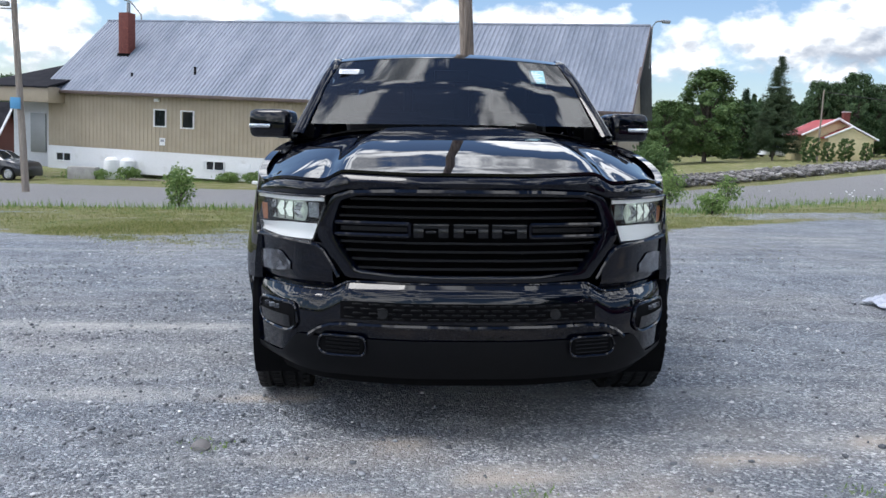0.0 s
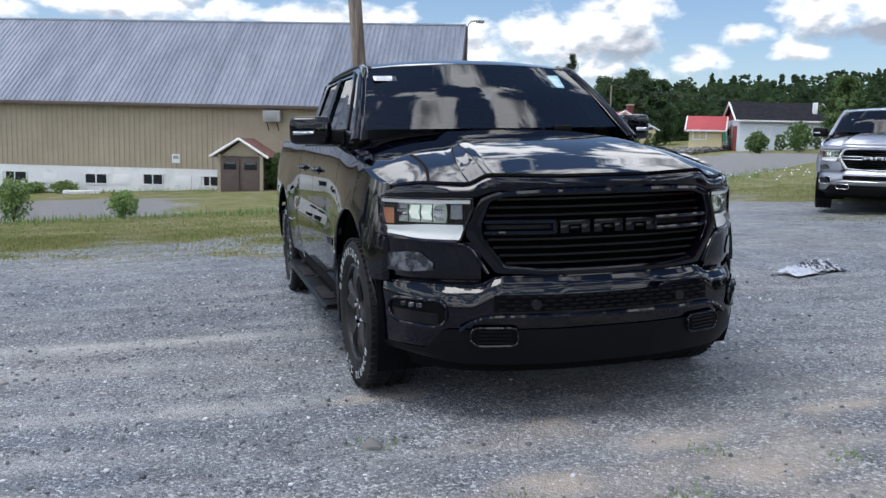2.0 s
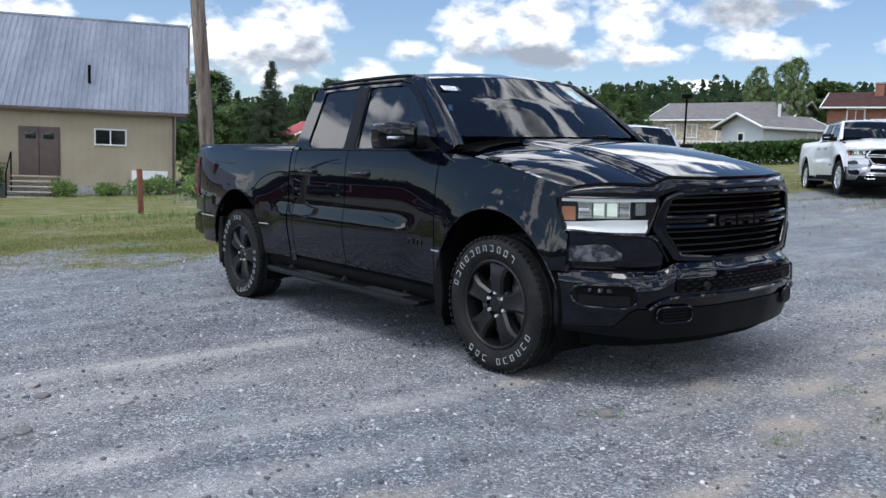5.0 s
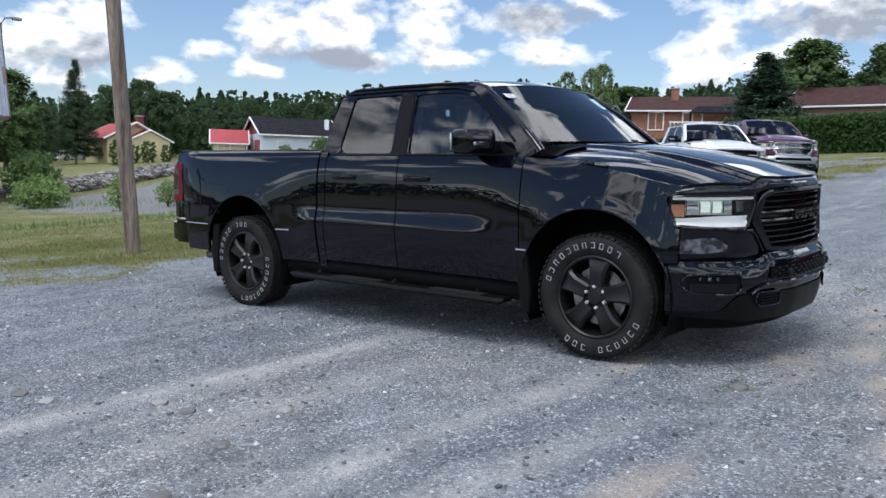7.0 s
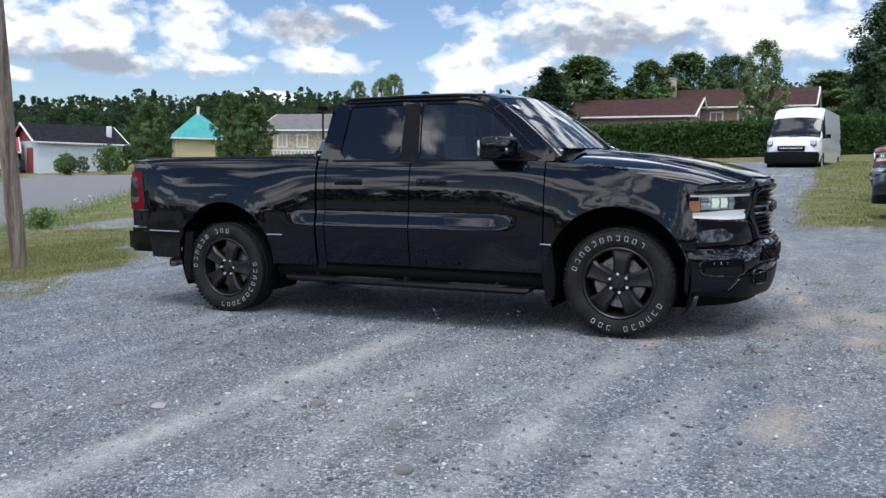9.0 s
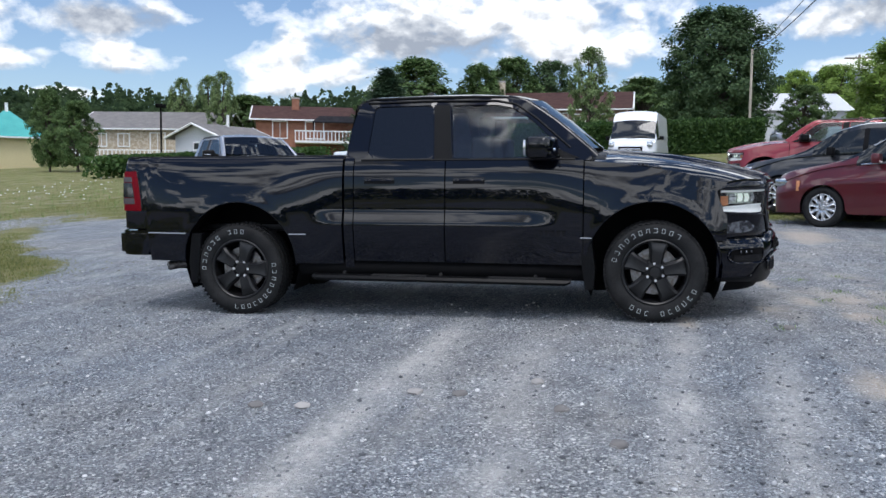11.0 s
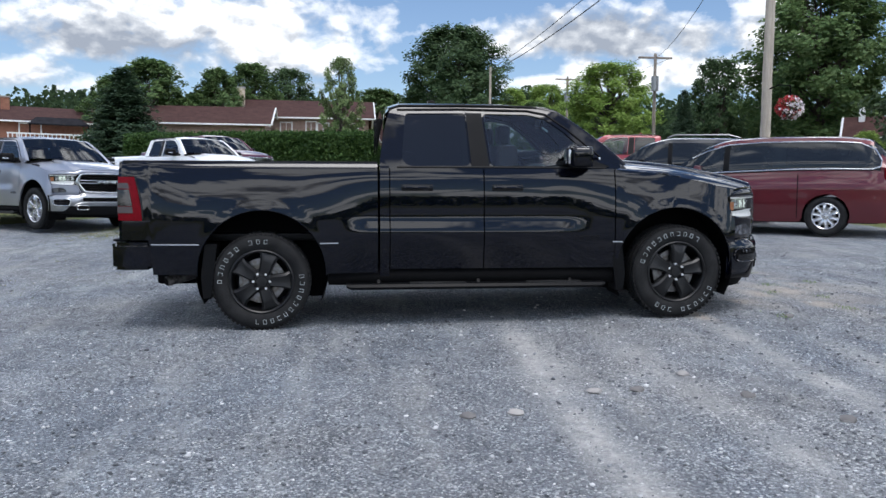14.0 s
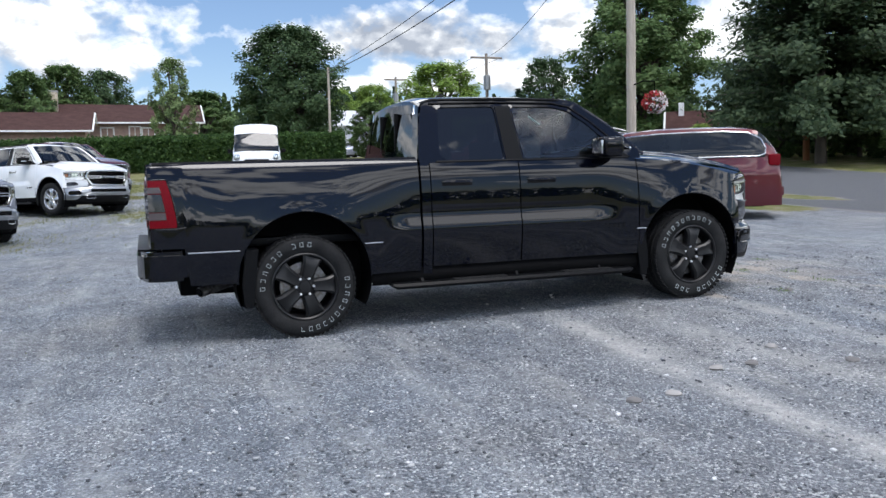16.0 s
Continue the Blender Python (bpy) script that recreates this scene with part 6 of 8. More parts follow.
# door furniture
for yf, door in ((1.505, front_door), (2.275, rear_door)):
    for s in (-1, 1):
        bm = bmesh.new()
        add_box(bm, (s * 0.985 - 0.012, yf - 0.135, 1.125), (s * 0.985 + 0.012, yf + 0.135, 1.182), 0.011, 2)
        h = part("door_handle", bm, GB, door, "black door handle")
        bm = bmesh.new()
        add_tube(bm, [(s * 1.000, yf - 0.115, 1.155), (s * 1.022, yf - 0.08, 1.157), (s * 1.024, yf + 0.08, 1.157), (s * 1.000, yf + 0.115, 1.155)], 0.013, 8)
        part("grip", bm, PB, h)
for s in (-1, 1):
    for k, (a, b) in enumerate(((0.705, 0.775), (0.795, 0.870), (0.890, 0.985))):
        bm = bmesh.new()
        x = s * (body_side(0.85, 0.728) + 0.001)
        add_box(bm, (x - 0.004, a, 0.742), (x + 0.004, b, 0.750), 0.002, 1)
        add_box(bm, (x - 0.004, a, 0.712), (x + 0.004, a + 0.022, 0.750), 0.002, 1)
        add_box(bm, (x - 0.004, b - 0.022, 0.712), (x + 0.004, b, 0.750), 0.002, 1)
        part("door_mark", bm, GB, front_door, "black block emblem")

# door mirrors
for s in (-1, 1):
    bm = bmesh.new()
    add_box(bm, (-0.13, -0.12, -0.085), (0.13, 0.13, 0.085), 0.05, 4)
    for v in bm.verts:
        v.co.y *= 1 - 0.35 * smooth(0.0, 0.13, -v.co.x)
    bmesh.ops.transform(bm, matrix=Matrix.Translation((s * 1.10, 0.90, 1.420)) @ Matrix.Rotation(radians(8 * s), 4, "Z") @ Matrix.Diagonal((-s, 1, 1, 1)), verts=bm.verts)
    mir = part("door_mirror", bm, PB, truck, "black power mirror")
    bm = box((-0.11, -0.07, -0.048), (0.11, 0.07, 0.048), 0.03, 3)
    bmesh.ops.transform(bm, matrix=Matrix.Translation((s * 0.965, 0.88, 1.378)) @ Matrix.Rotation(radians(14 * s), 4, "Z"), verts=bm.verts)
    part("mirror_arm", bm, PL, mir)
    rows = [[(s * (glass_x(z) + 0.006), y, z) for y, z in ((0.60 + 0.02 * k, 1.335), (0.66 + 0.02 * k, 1.36 + 0.004 * k), (0.72 + 0.012 * k, 1.385 + 0.006 * k))] for k in range(8)]
    part("mirror_sail", grid_bm(rows), PL, mir)
    part("mirror_glass", box((s * 1.10 - 0.080, 1.012, 1.362), (s * 1.10 + 0.080, 1.031, 1.478), 0.004), M["chrome"], mir)
    part("turn_lens", box((s * 1.16 - 0.065, 0.772, 1.392), (s * 1.16 + 0.062, 0.790, 1.416), 0.005, m=Matrix.Rotation(0, 4, "Z")), M["reflector"], mir, "clear turn lens")

# step bars
for s in (-1, 1):
    bm = bmesh.new()
    sec = [(0.0, 0.0), (0.12, 0.0), (0.135, -0.022), (0.115, -0.045), (0.02, -0.045), (-0.01, -0.022)]
    ends = []
    for y in (0.66, 0.70, 2.83, 2.87):
        k = 0.6 if y in (0.66, 2.87) else 1.0
        ends.append([bm.verts.new((s * (0.955 + u * (1 if k == 1 else 0.9)), y, 0.352 + w * k)) for u, w in sec])
    for a, b in zip(ends, ends[1:]):
        for k in range(6):
            bm.faces.new((a[k], a[(k + 1) % 6], b[(k + 1) % 6], b[k]))
    bm.faces.new(ends[0][::-1])
    bm.faces.new(ends[-1])
    step = part("step_bar", bm, PL, truck, "black running board", angle=25)
    for y in (0.95, 1.75, 2.6):
        part("step_bracket", tube([(s * 0.88, y, 0.44), (s * 1.0, y, 0.335)], 0.022, 6), PL, step)
    for y in (1.10, 2.10):
        part("step_pad", box((s * 1.02 - 0.045, y - 0.24, 0.350), (s * 1.02 + 0.045, y + 0.24, 0.360), 0.004), M["rubber"], step)
    # mud flaps
    for yy, z0, z1 in ((0.50, 0.27, 0.69), (4.02, 0.24, 0.69)):
        f = 1 if yy < 2 else -1
        bm = bmesh.new()
        pts = [(0.0, z1), (0.10 * f, z1), (0.07 * f, 0.45), (0.045 * f, z0), (-0.02 * f, z0), (-0.035 * f, 0.42)]
        m = Matrix.Translation((s * 0.80 if s > 0 else -1.02, yy, 0)) @ Matrix(((0, 0, 1, 0), (1, 0, 0, 0), (0, 1, 0, 0), (0, 0, 0, 1)))
        add_prism(bm, pts, 0.22, m, 0.008)
        part("mud_flap", bm, PL, truck)


# ---- wheels ----
def wheel_master(name, tyre_r, width, rim_r, spokes, rim_mat, lettered, parent_m, lug_mat, holes=5):
    """Tyre with tread and grooves, rim, spokes, nuts, brake disc; the outer face looks to -x."""
    w = thing(name, parent_m, "", "")
    bm = bmesh.new()
    h = width / 2
    prof = [(rim_r, h * 0.78), (rim_r + 0.012, h * 0.86), (rim_r + 0.05, h * 0.985), (tyre_r - 0.06, h), (tyre_r - 0.03, h * 0.95), (tyre_r - 0.012, h * 0.86), (tyre_r, h * 0.74)]
    grooves = []
    for g in (0.46, 0.0, -0.46):
        grooves += [(tyre_r, h * (g + 0.07)), (tyre_r - 0.010, h * (g + 0.05)), (tyre_r - 0.010, h * (g - 0.05)), (tyre_r, h * (g - 0.07))]
    full = [(r, -u) for r, u in prof] + [(r, -u) for r, u in grooves] + [(r, u) for r, u in prof[::-1]]
    add_lathe(bm, full, 64)
    part("tyre", bm, M["rubber"], w, "", 30)
    bm = bmesh.new()
    n = 60
    for k in range(n):
        a = 2 * math.pi * k / n
        for g in (-0.80, -0.26, 0.26, 0.80):
            m = Matrix.Rotation(a + (0.03 if g > 0 else 0), 4, "X") @ Matrix.Translation((h * g, 0, tyre_r - 0.002))
            add_box(bm, (-h * 0.13, -0.012, -0.006), (h * 0.13, 0.012, 0.006), m=m)
    part("tread", bm, M["rubber"], w, "", 30)["kind"] = "stuff"
    bm = bmesh.new()
    add_lathe(bm, [(rim_r + 0.006, -h * 0.86), (rim_r - 0.004, -h * 0.90), (rim_r - 0.014, -h * 0.84), (rim_r - 0.022, -h * 0.60), (rim_r - 0.035, 0.0), (rim_r - 0.03, h * 0.7)], 56)
    rim = part("rim", bm, rim_mat, w)
    for k in range(spokes):
        a = 2 * math.pi * (k + 0.57) / spokes
        bm = bmesh.new()
        inner, mid, outer = 0.07, rim_r * 0.62, rim_r - 0.012
        wi, wm, wo = 0.046, 0.056 * 5 / spokes, 0.098 * 5 / spokes
        y_ = -h * 0.62
        rows = []
        for r, wd, dep in ((inner, wi, -0.012), (mid, wm, -0.028), (rim_r * 0.80, wm * 1.25, -0.024), (outer, wo, -0.004)):
            rows.append([(y_ + dep + 0.05, -wd - 0.006, r), (y_ + dep + 0.004, -wd, r), (y_ + dep - 0.012, -wd * 0.72, r), (y_ + dep - 0.012 + (0.012 if r > inner else 0), 0, r), (y_ + dep - 0.012, wd * 0.72, r), (y_ + dep + 0.004, wd, r), (y_ + dep + 0.05, wd + 0.006, r)])
        b2 = grid_bm(rows)
        bmesh.ops.transform(b2, matrix=Matrix.Rotation(a, 4, "X"), verts=b2.verts)
        bm.free()
        part("spoke", b2, rim_mat, w, "", 28)
    bm = bmesh.new()
    add_lathe(bm, [(0.0, -h * 0.66 - 0.02), (0.042, -h * 0.66 - 0.018), (0.050, -h * 0.66 - 0.006), (0.095, -h * 0.62), (0.105, -h * 0.5), (0.11, 0)], 32)
    part("hub_cap", bm, rim_mat, w)
    for k in range(holes):
        a = 2 * math.pi * (k + 0.5) / holes
        c = Vector((-h * 0.62 - 0.004, 0.0695 * math.sin(a), 0.0695 * math.cos(a)))
        part("wheel_nut", tube([c, c + Vector((-0.016, 0, 0)), c + Vector((-0.021, 0, 0))], 0.0125, 6, 0.010), lug_mat, w)
    bm = bmesh.new()
    add_lathe(bm, [(0.09, -h * 0.30), (rim_r * 0.72, -h * 0.30), (rim_r * 0.72, -h * 0.12), (0.09, -h * 0.12)], 40)
    part("brake_disc", bm, M["steel"], w)
    # black disc added to stand in for the shade inside the wheel
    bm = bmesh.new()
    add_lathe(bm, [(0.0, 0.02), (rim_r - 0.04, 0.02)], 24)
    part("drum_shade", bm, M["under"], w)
    if lettered:
        for a0, a1, count in ((52, 156, 11), (241, 337, 10)):
            for k in range(count):
                bm = bmesh.new()
                if count == 10 and k == 6:
                    continue
                a = radians(a0 + (a1 - a0) * k / (count - 1))
                mid_r = (rim_r + tyre_r) / 2 + 0.003
                tw = 0.0135
                m = Matrix.Rotation(a - math.pi / 2, 4, "X") @ Matrix.Translation((-h - 0.0005, 0, mid_r))
                hh = 0.0185
                for lo_, hi_ in (((-tw, hh - 0.0034), (tw, hh)), ((-tw, -hh), (tw, -hh + 0.0034)), ((-tw, -hh), (-tw + 0.0034, hh)), ((tw - 0.0034, -hh), (tw, hh))):
                    if (k % 3 == 1 and lo_[0] > 0) or (k % 4 == 2 and lo_[1] < 0 and hi_[1] < 0):
                        continue
                    add_box(bm, (-0.002, lo_[0], lo_[1]), (0.0025, hi_[0], hi_[1]), m=m)
                part("raised_mark", bm, M["letter_white"], w, "outlined white raised block")
    return w


def place_wheel(w, parent, m):
    w.parent = parent
    w.matrix_local = m
    for key in ("label", "category"):
        if key in w:
            del w[key]


wheel = wheel_master("wheel", 0.402, 0.275, 0.262, 5, M["wheel_black"], True, Matrix(), M["nut"], 6)
spots = []
for y, z in ((0.0, 0.425), (WHEELBASE, 0.375)):
    for s in (-1, 1):
        steer = 2.0 if y < 1 else 0.0
        turn = 0 if s < 0 else 180
        spots.append(pose(s * 0.885, y, z, -35 if y < 1 else 120, 0, turn + steer))
for i, m in enumerate(spots):
    w = wheel if i == 0 else copy_thing(wheel, m)
    place_wheel(w, truck, m)


# ---------------- parked vehicles ----------------
def repaint(ob, swaps):
    """Gives a copied vehicle its own paint; swaps: part name -> material."""
    for o in ob.children_recursive:
        if not o.data or not o.material_slots:
            continue
        nm = o.name.split(".")[0]
        mat = swaps.get(nm) or (swaps["paint"] if o.data.materials[0] == M["paint_black"] else None)
        if mat:
            o.material_slots[0].link = "OBJECT"
            o.material_slots[0].material = mat
            if "label" in o and "black" in o["label"]:
                del o["label"]


def sister_truck(x, y, turn, swaps, label, lift=0.0, tilt=0.0):
    ob = copy_thing(truck, on_ground(x, y, turn, lift) @ pose(0, 0, 0, tilt, 0, 0))
    tagged(ob, label, "pickup truck", "parked pickup trucks")
    for o in [o for o in ob.children_recursive if o.name.split(".")[0] in ("raised_mark", "price_sticker", "window_sticker", "print_rows", "front_seat", "rear_seat", "steering_wheel")]:
        bpy.data.objects.remove(o)
    repaint(ob, swaps)
    return ob


CH, AL = M["chrome"], M["alloy"]
SC = material("satin_chrome", (0.40, 0.41, 0.43), 0.30, 1.0, fine=40, fine_amount=0.08)
bright = dict(door_mirror=PL, front_bumper=SC, bumper_shelf=SC, bumper_trim=SC, grille_surround=CH, grille_mark=CH, opening_rim=CH, spoke=AL, rim=AL, hub_cap=AL, rear_bumper=SC, lower_lip=SC, fog_rim=CH, lower_valance=PL)
sister_truck(9.87, 8.20, -44, dict(bright, paint=M["paint_silver"]), "silver pickup truck with chrome grille, parked on the grass edge")
sister_truck(16.60, 6.40, -48, dict(bright, paint=M["paint_white"]), "white pickup truck with chrome grille and bumper, parked on grass")
sister_truck(21.1, 6.45, -47, dict(bright, paint=M["paint_purple"], spoke=M["wheel_black"], grille_bar=CH), "plum pickup truck with chrome grille, parked beside a white pickup")
sister_truck(14.9, -3.0, 166, dict(bright, paint=M["paint_red"]), "dark red pickup truck parked in a row on gravel")


def vehicle(name, m, label, category, paint, length, w, top, belt, sill, axles, wheel_r, glass_y, screen_y, rear_y, pillars, nose, lower=None, wheel_x=0.0, rim=None, roof_in=0.76, roof_rails=False, white_rear=False):
    """A car body lofted along y (nose towards -y) from its profile; glass, lamps and wheels are parts of their own."""
    v = thing(name, m, label, category)
    y0, y1 = nose
    stations = [y0 + (y1 - y0) * (0.5 - 0.5 * math.cos(math.pi * i / 64)) * 0.5 + (y1 - y0) * i / 64 * 0.5 for i in range(65)]
    cols = 26

    def half(y):
        f = min(1.0, (y - y0) / 0.75)
        b = min(1.0, (y1 - y) / 0.55)
        return w * (0.70 + 0.30 * math.sqrt(max(0, 1 - (1 - f) ** 2))) * (0.86 + 0.14 * math.sqrt(max(0, 1 - (1 - b) ** 2)))

    def sect(y, t):
        hw, zt, zb = half(y), top(y), min(belt(y), top(y) - 0.03)
        glass = smooth(0.02, 0.30, zt - zb)
        if t <= 0.5:
            f = t / 0.5
            z = sill + (zb - sill) * f
            x = hw * (0.965 + 0.035 * math.sin(math.pi * min(1, f * 1.05))) - 0.02 * smooth(0.85, 1.0, f) + 0.012 * math.exp(-((f - 0.68) / 0.07) ** 2)
            return x, z
        if t <= 0.78:
            f = (t - 0.5) / 0.28
            xr = hw * (roof_in * glass + 0.90 * (1 - glass))
            return hw * 0.978 + (xr - hw * 0.978) * f ** (1.15), zb + (zt - zb) * (f ** 0.92) * (0.97 if glass > 0.5 else 0.9)
        f = (t - 0.78) / 0.22
        xr = hw * (roof_in * glass + 0.90 * (1 - glass))
        z1 = zb + (zt - zb) * (0.97 if glass > 0.5 else 0.9)
        return xr * (1 - f), z1 + (zt + 0.03 - z1) * math.sin(f * math.pi / 2)

    ts = [i / cols for i in range(cols + 1)]
    bins = {}
    for s in (-1, 1):
        pts = [[Vector((s * sect(y, t)[0], y, sect(y, t)[1])) for t in ts] for y in stations]
        for i in range(64):
            for j in range(cols):
                ym, tm = (stations[i] + stations[i + 1]) / 2, (ts[j] + ts[j + 1]) / 2
                q = [pts[i][j], pts[i][j + 1], pts[i + 1][j + 1], pts[i + 1][j]]
                c = sum(q, Vector()) / 4
                if any(math.hypot(ym - a, c.z - wheel_r) < wheel_r + 0.055 for a in axles) and tm < 0.5:
                    continue
                kind = "body"
                tall = top(ym) - belt(ym) > 0.16
                if 0.5 < tm < 0.73 and tall and glass_y[0] < ym < glass_y[1]:
                    kind = "pillar" if any(abs(ym - p) < 0.045 for p in pillars) else "side_window"
                elif tm > 0.70 and screen_y[0] < ym < screen_y[1]:
                    kind = "windscreen"
                elif tm > 0.70 and rear_y and rear_y[0] < ym < rear_y[1]:
                    kind = "rear_window"
                elif lower and c.z < lower:
                    kind = "cladding"
                bins.setdefault((kind, s if kind == "side_window" else 0), []).append(q)
    # end caps
    for y, k in ((y0, 0), (y1, -1)):
        ring = [Vector((s * sect(stations[k], t)[0], stations[k], sect(stations[k], t)[1])) for s, order in ((-1, ts), (1, ts[::-1])) for t in order]
        bins.setdefault(("body", 0), []).append(ring)
    mats = dict(body=paint, pillar=M["plastic_black"], side_window=M["pane_dark"], windscreen=M["pane_dark"], rear_window=M["pane_dark"], cladding=M["plastic_black"])
    for (kind, s), quads in bins.items():
        bm = bmesh.new()
        for q in quads:
            bm.faces.new([bm.verts.new(p) for p in q])
        bmesh.ops.remove_doubles(bm, verts=bm.verts, dist=0.0008)
        for vert in bm.verts:
            # round the wheel openings
            if vert.is_boundary and kind in ("body", "cladding"):
                for a in axles:
                    d = math.hypot(vert.co.y - a, vert.co.z - wheel_r)
                    if abs(d - wheel_r - 0.04) < 0.13 and vert.co.z > sill + 0.01:
                        k = (wheel_r + 0.04) / d
                        vert.co.y, vert.co.z = a + (vert.co.y - a) * k, wheel_r + (vert.co.z - wheel_r) * k
        part(kind, bm, mats[kind], v)
    bm = bmesh.new()
    add_box(bm, (-w * 0.72, y0 + 0.35, 0.22), (w * 0.72, y1 - 0.3, sill + 0.3), 0.03)
    part("underbody", bm, M["under"], v)
    for a in axles:
        for s in (-1, 1):
            ww = copy_thing(rim, pose(s * (w - 0.13 + wheel_x), a, wheel_r, 0, 0, 0 if s < 0 else 180) @ Matrix.Diagonal((0.82, wheel_r / 0.402, wheel_r / 0.402, 1)))
            place_wheel(ww, v, pose(s * (w - 0.13 + wheel_x), a, wheel_r, 10, 0, 0 if s < 0 else 180) @ Matrix.Diagonal((0.82, wheel_r / 0.402, wheel_r / 0.402, 1)))
    for s in (-1, 1):
        yy = glass_y[0] + 0.35
        zz = belt(yy) + 0.08
        b = box((s * (w + 0.11) - 0.09, yy - 0.06, zz - 0.07), (s * (w + 0.11) + 0.09, yy + 0.07, zz + 0.09), 0.035, 3)
        mm = part("door_mirror", b, paint if not lower else M["plastic_black"], v)
        part("mirror_arm", tube([(s * (w - 0.05), yy, zz - 0.05), (s * (w + 0.06), yy, zz - 0.02)], 0.03, 8), M["plastic_black"], mm)
    return v, half, sect


silver_wheel = wheel_master("wheel", 0.402, 0.275, 0.262, 10, M["alloy"], False, Matrix(), M["alloy"], 5)

# maroon minivan, seen from its left side, nose north
top = table([(-0.95, 0.78), (-0.80, 0.93), (-0.4, 1.03), (0.15, 1.13), (0.35, 1.20), (1.05, 1.62), (1.45, 1.74), (2.2, 1.775), (3.2, 1.76), (3.75, 1.70), (4.02, 1.45), (4.20, 1.05), (4.23, 0.75)])
belt_mv = table([(-0.95, 0.70), (0.2, 1.02), (1.5, 1.10), (3.0, 1.15), (4.2, 1.14)])
ang = math.degrees(math.atan2(7.75 - 6.03, -3.2 + 5.76))
van_m = Matrix.Translation((8.55, -3.45, ground_z(7.5, -4.5) - 0.02)) @ pose(0, 0, 0, 0.0, 0, 180 - ang)
mini, half_mv, sect_mv = vehicle("minivan", van_m, "maroon minivan with chrome window trim and silver wheels, parked on gravel", "minivan", M["paint_maroon"], 5.17, 0.985, top, belt_mv, 0.24, (0.0, 3.09), 0.345, (0.55, 3.92), (0.22, 1.15), (3.80, 4.06), (1.35, 1.42, 2.75), (-0.95, 4.23), rim=silver_wheel)
for s in (-1, 1):
    rim_top = [(y, 0.735) for y in (0.75, 1.0, 1.4, 2.0, 2.6, 3.2, 3.6)]
    rim_end = [(3.84, 0.70), (3.94, 0.62), (3.93, 0.54)]
    rim_low = [(y, 0.508) for y in (3.80, 3.2, 2.6, 2.0, 1.4, 0.9, 0.62)]
    pts = [(s * (sect_mv(y, t)[0] + 0.010), y, sect_mv(y, t)[1] + 0.004) for y, t in rim_top + rim_end + rim_low]
    part("window_trim", tube(pts, 0.014, 6), CH, mini, "bright chrome window trim")
    part("tail_lamp", box((s * 0.90 - 0.07, 3.98, 0.98), (s * 0.90 + 0.05, 4.20, 1.20), 0.04, 3), M["tail_red"], mini)
    part("headlamp", box((s * 0.74 - 0.17, -0.90, 0.70), (s * 0.74 + 0.13, -0.52, 0.84), 0.05, 3), M["reflector"], mini)
    part("side_marker", box((s * 0.955 - 0.02, -0.46, 0.62), (s * 0.955 + 0.02, -0.40, 0.80), 0.01), M["amber"], mini)
    for y in (1.40, 2.62):
        part("door_gap", box((s * 0.985 - 0.006, y - 0.006, 0.32), (s * 0.985 + 0.006, y + 0.006, 1.08)), M["under"], mini)
    for y in (1.28, 1.60):
        part("door_handle", box((s * 0.988 - 0.02, y - 0.1, 0.985), (s * 0.988 + 0.02, y + 0.1, 1.015), 0.01), M["paint_maroon"], mini)
part("bumper_grille", box((-0.55, -0.975, 0.38), (0.55, -0.90, 0.62), 0.03), M["plastic_black"], mini)
part("rear_bumper_trim", box((-0.85, 4.15, 0.42), (0.85, 4.27, 0.60), 0.04), M["paint_maroon"], mini)

# dark crossover between the minivan and the red pickup
top2 = table([(-0.9, 0.80), (-0.75, 0.98), (0.1, 1.14), (0.35, 1.22), (1.1, 1.66), (1.6, 1.76), (2.8, 1.74), (3.3, 1.60), (3.6, 1.2), (3.68, 0.8)])
belt2 = table([(-0.9, 0.74), (0.3, 1.08), (3.6, 1.2)])
suv, _, _ = vehicle("crossover", Matrix.Translation((11.05, -3.0, ground_z(10.6, -4) + 0.0)) @ pose(0, 0, 0, 0, 0, 180 - ang + 8), "dark grey crossover parked between a maroon minivan and a red pickup", "car", M["paint_navy"], 4.6, 0.94, top2, belt2, 0.26, (0.0, 2.75), 0.36, (0.6, 3.3), (0.28, 1.2), (3.3, 3.6), (1.5, 2.5), (-0.9, 3.68), lower=0.42, rim=silver_wheel)
for s in (-1, 1):
    part("roof_rail", tube([(s * 0.66, y, z) for y, z in ((1.45, 1.76), (1.6, 1.82), (2.7, 1.81), (2.95, 1.74))], 0.018, 6), M["metal_grey"], suv)
    part("headlamp", box((s * 0.70 - 0.16, -0.86, 0.80), (s * 0.70 + 0.12, -0.5, 0.92), 0.04, 3), M["reflector"], suv)

# white cargo van with a black bumper
top3 = table([(-0.90, 1.02), (-0.82, 1.18), (-0.45, 1.33), (0.35, 2.32), (0.75, 2.56), (1.3, 2.62), (4.9, 2.60), (5.02, 2.4), (5.06, 1.0)])
belt3 = table([(-0.9, 0.95), (-0.3, 1.26), (0.5, 1.34), (5, 1.4)])
cargo, half_c, sect_c = vehicle("cargo_van", on_ground(29.6, 0.45, -97, -0.22), "white cargo van with black bumper, parked on the grass", "van", M["paint_white"], 5.96, 1.02, top3, belt3, 0.34, (0.0, 4.04), 0.36, (-0.05, 0.62), (-0.42, 0.16), None, (0.95,), (-0.90, 5.06), lower=0.40, rim=silver_wheel, roof_in=0.88)
bm = bmesh.new()
add_box(bm, (-0.98, -1.00, 0.30), (0.98, -0.55, 0.78), 0.10, 3)
bump = part("front_bumper", bm, M["plastic_black"], cargo, "black plastic bumper")
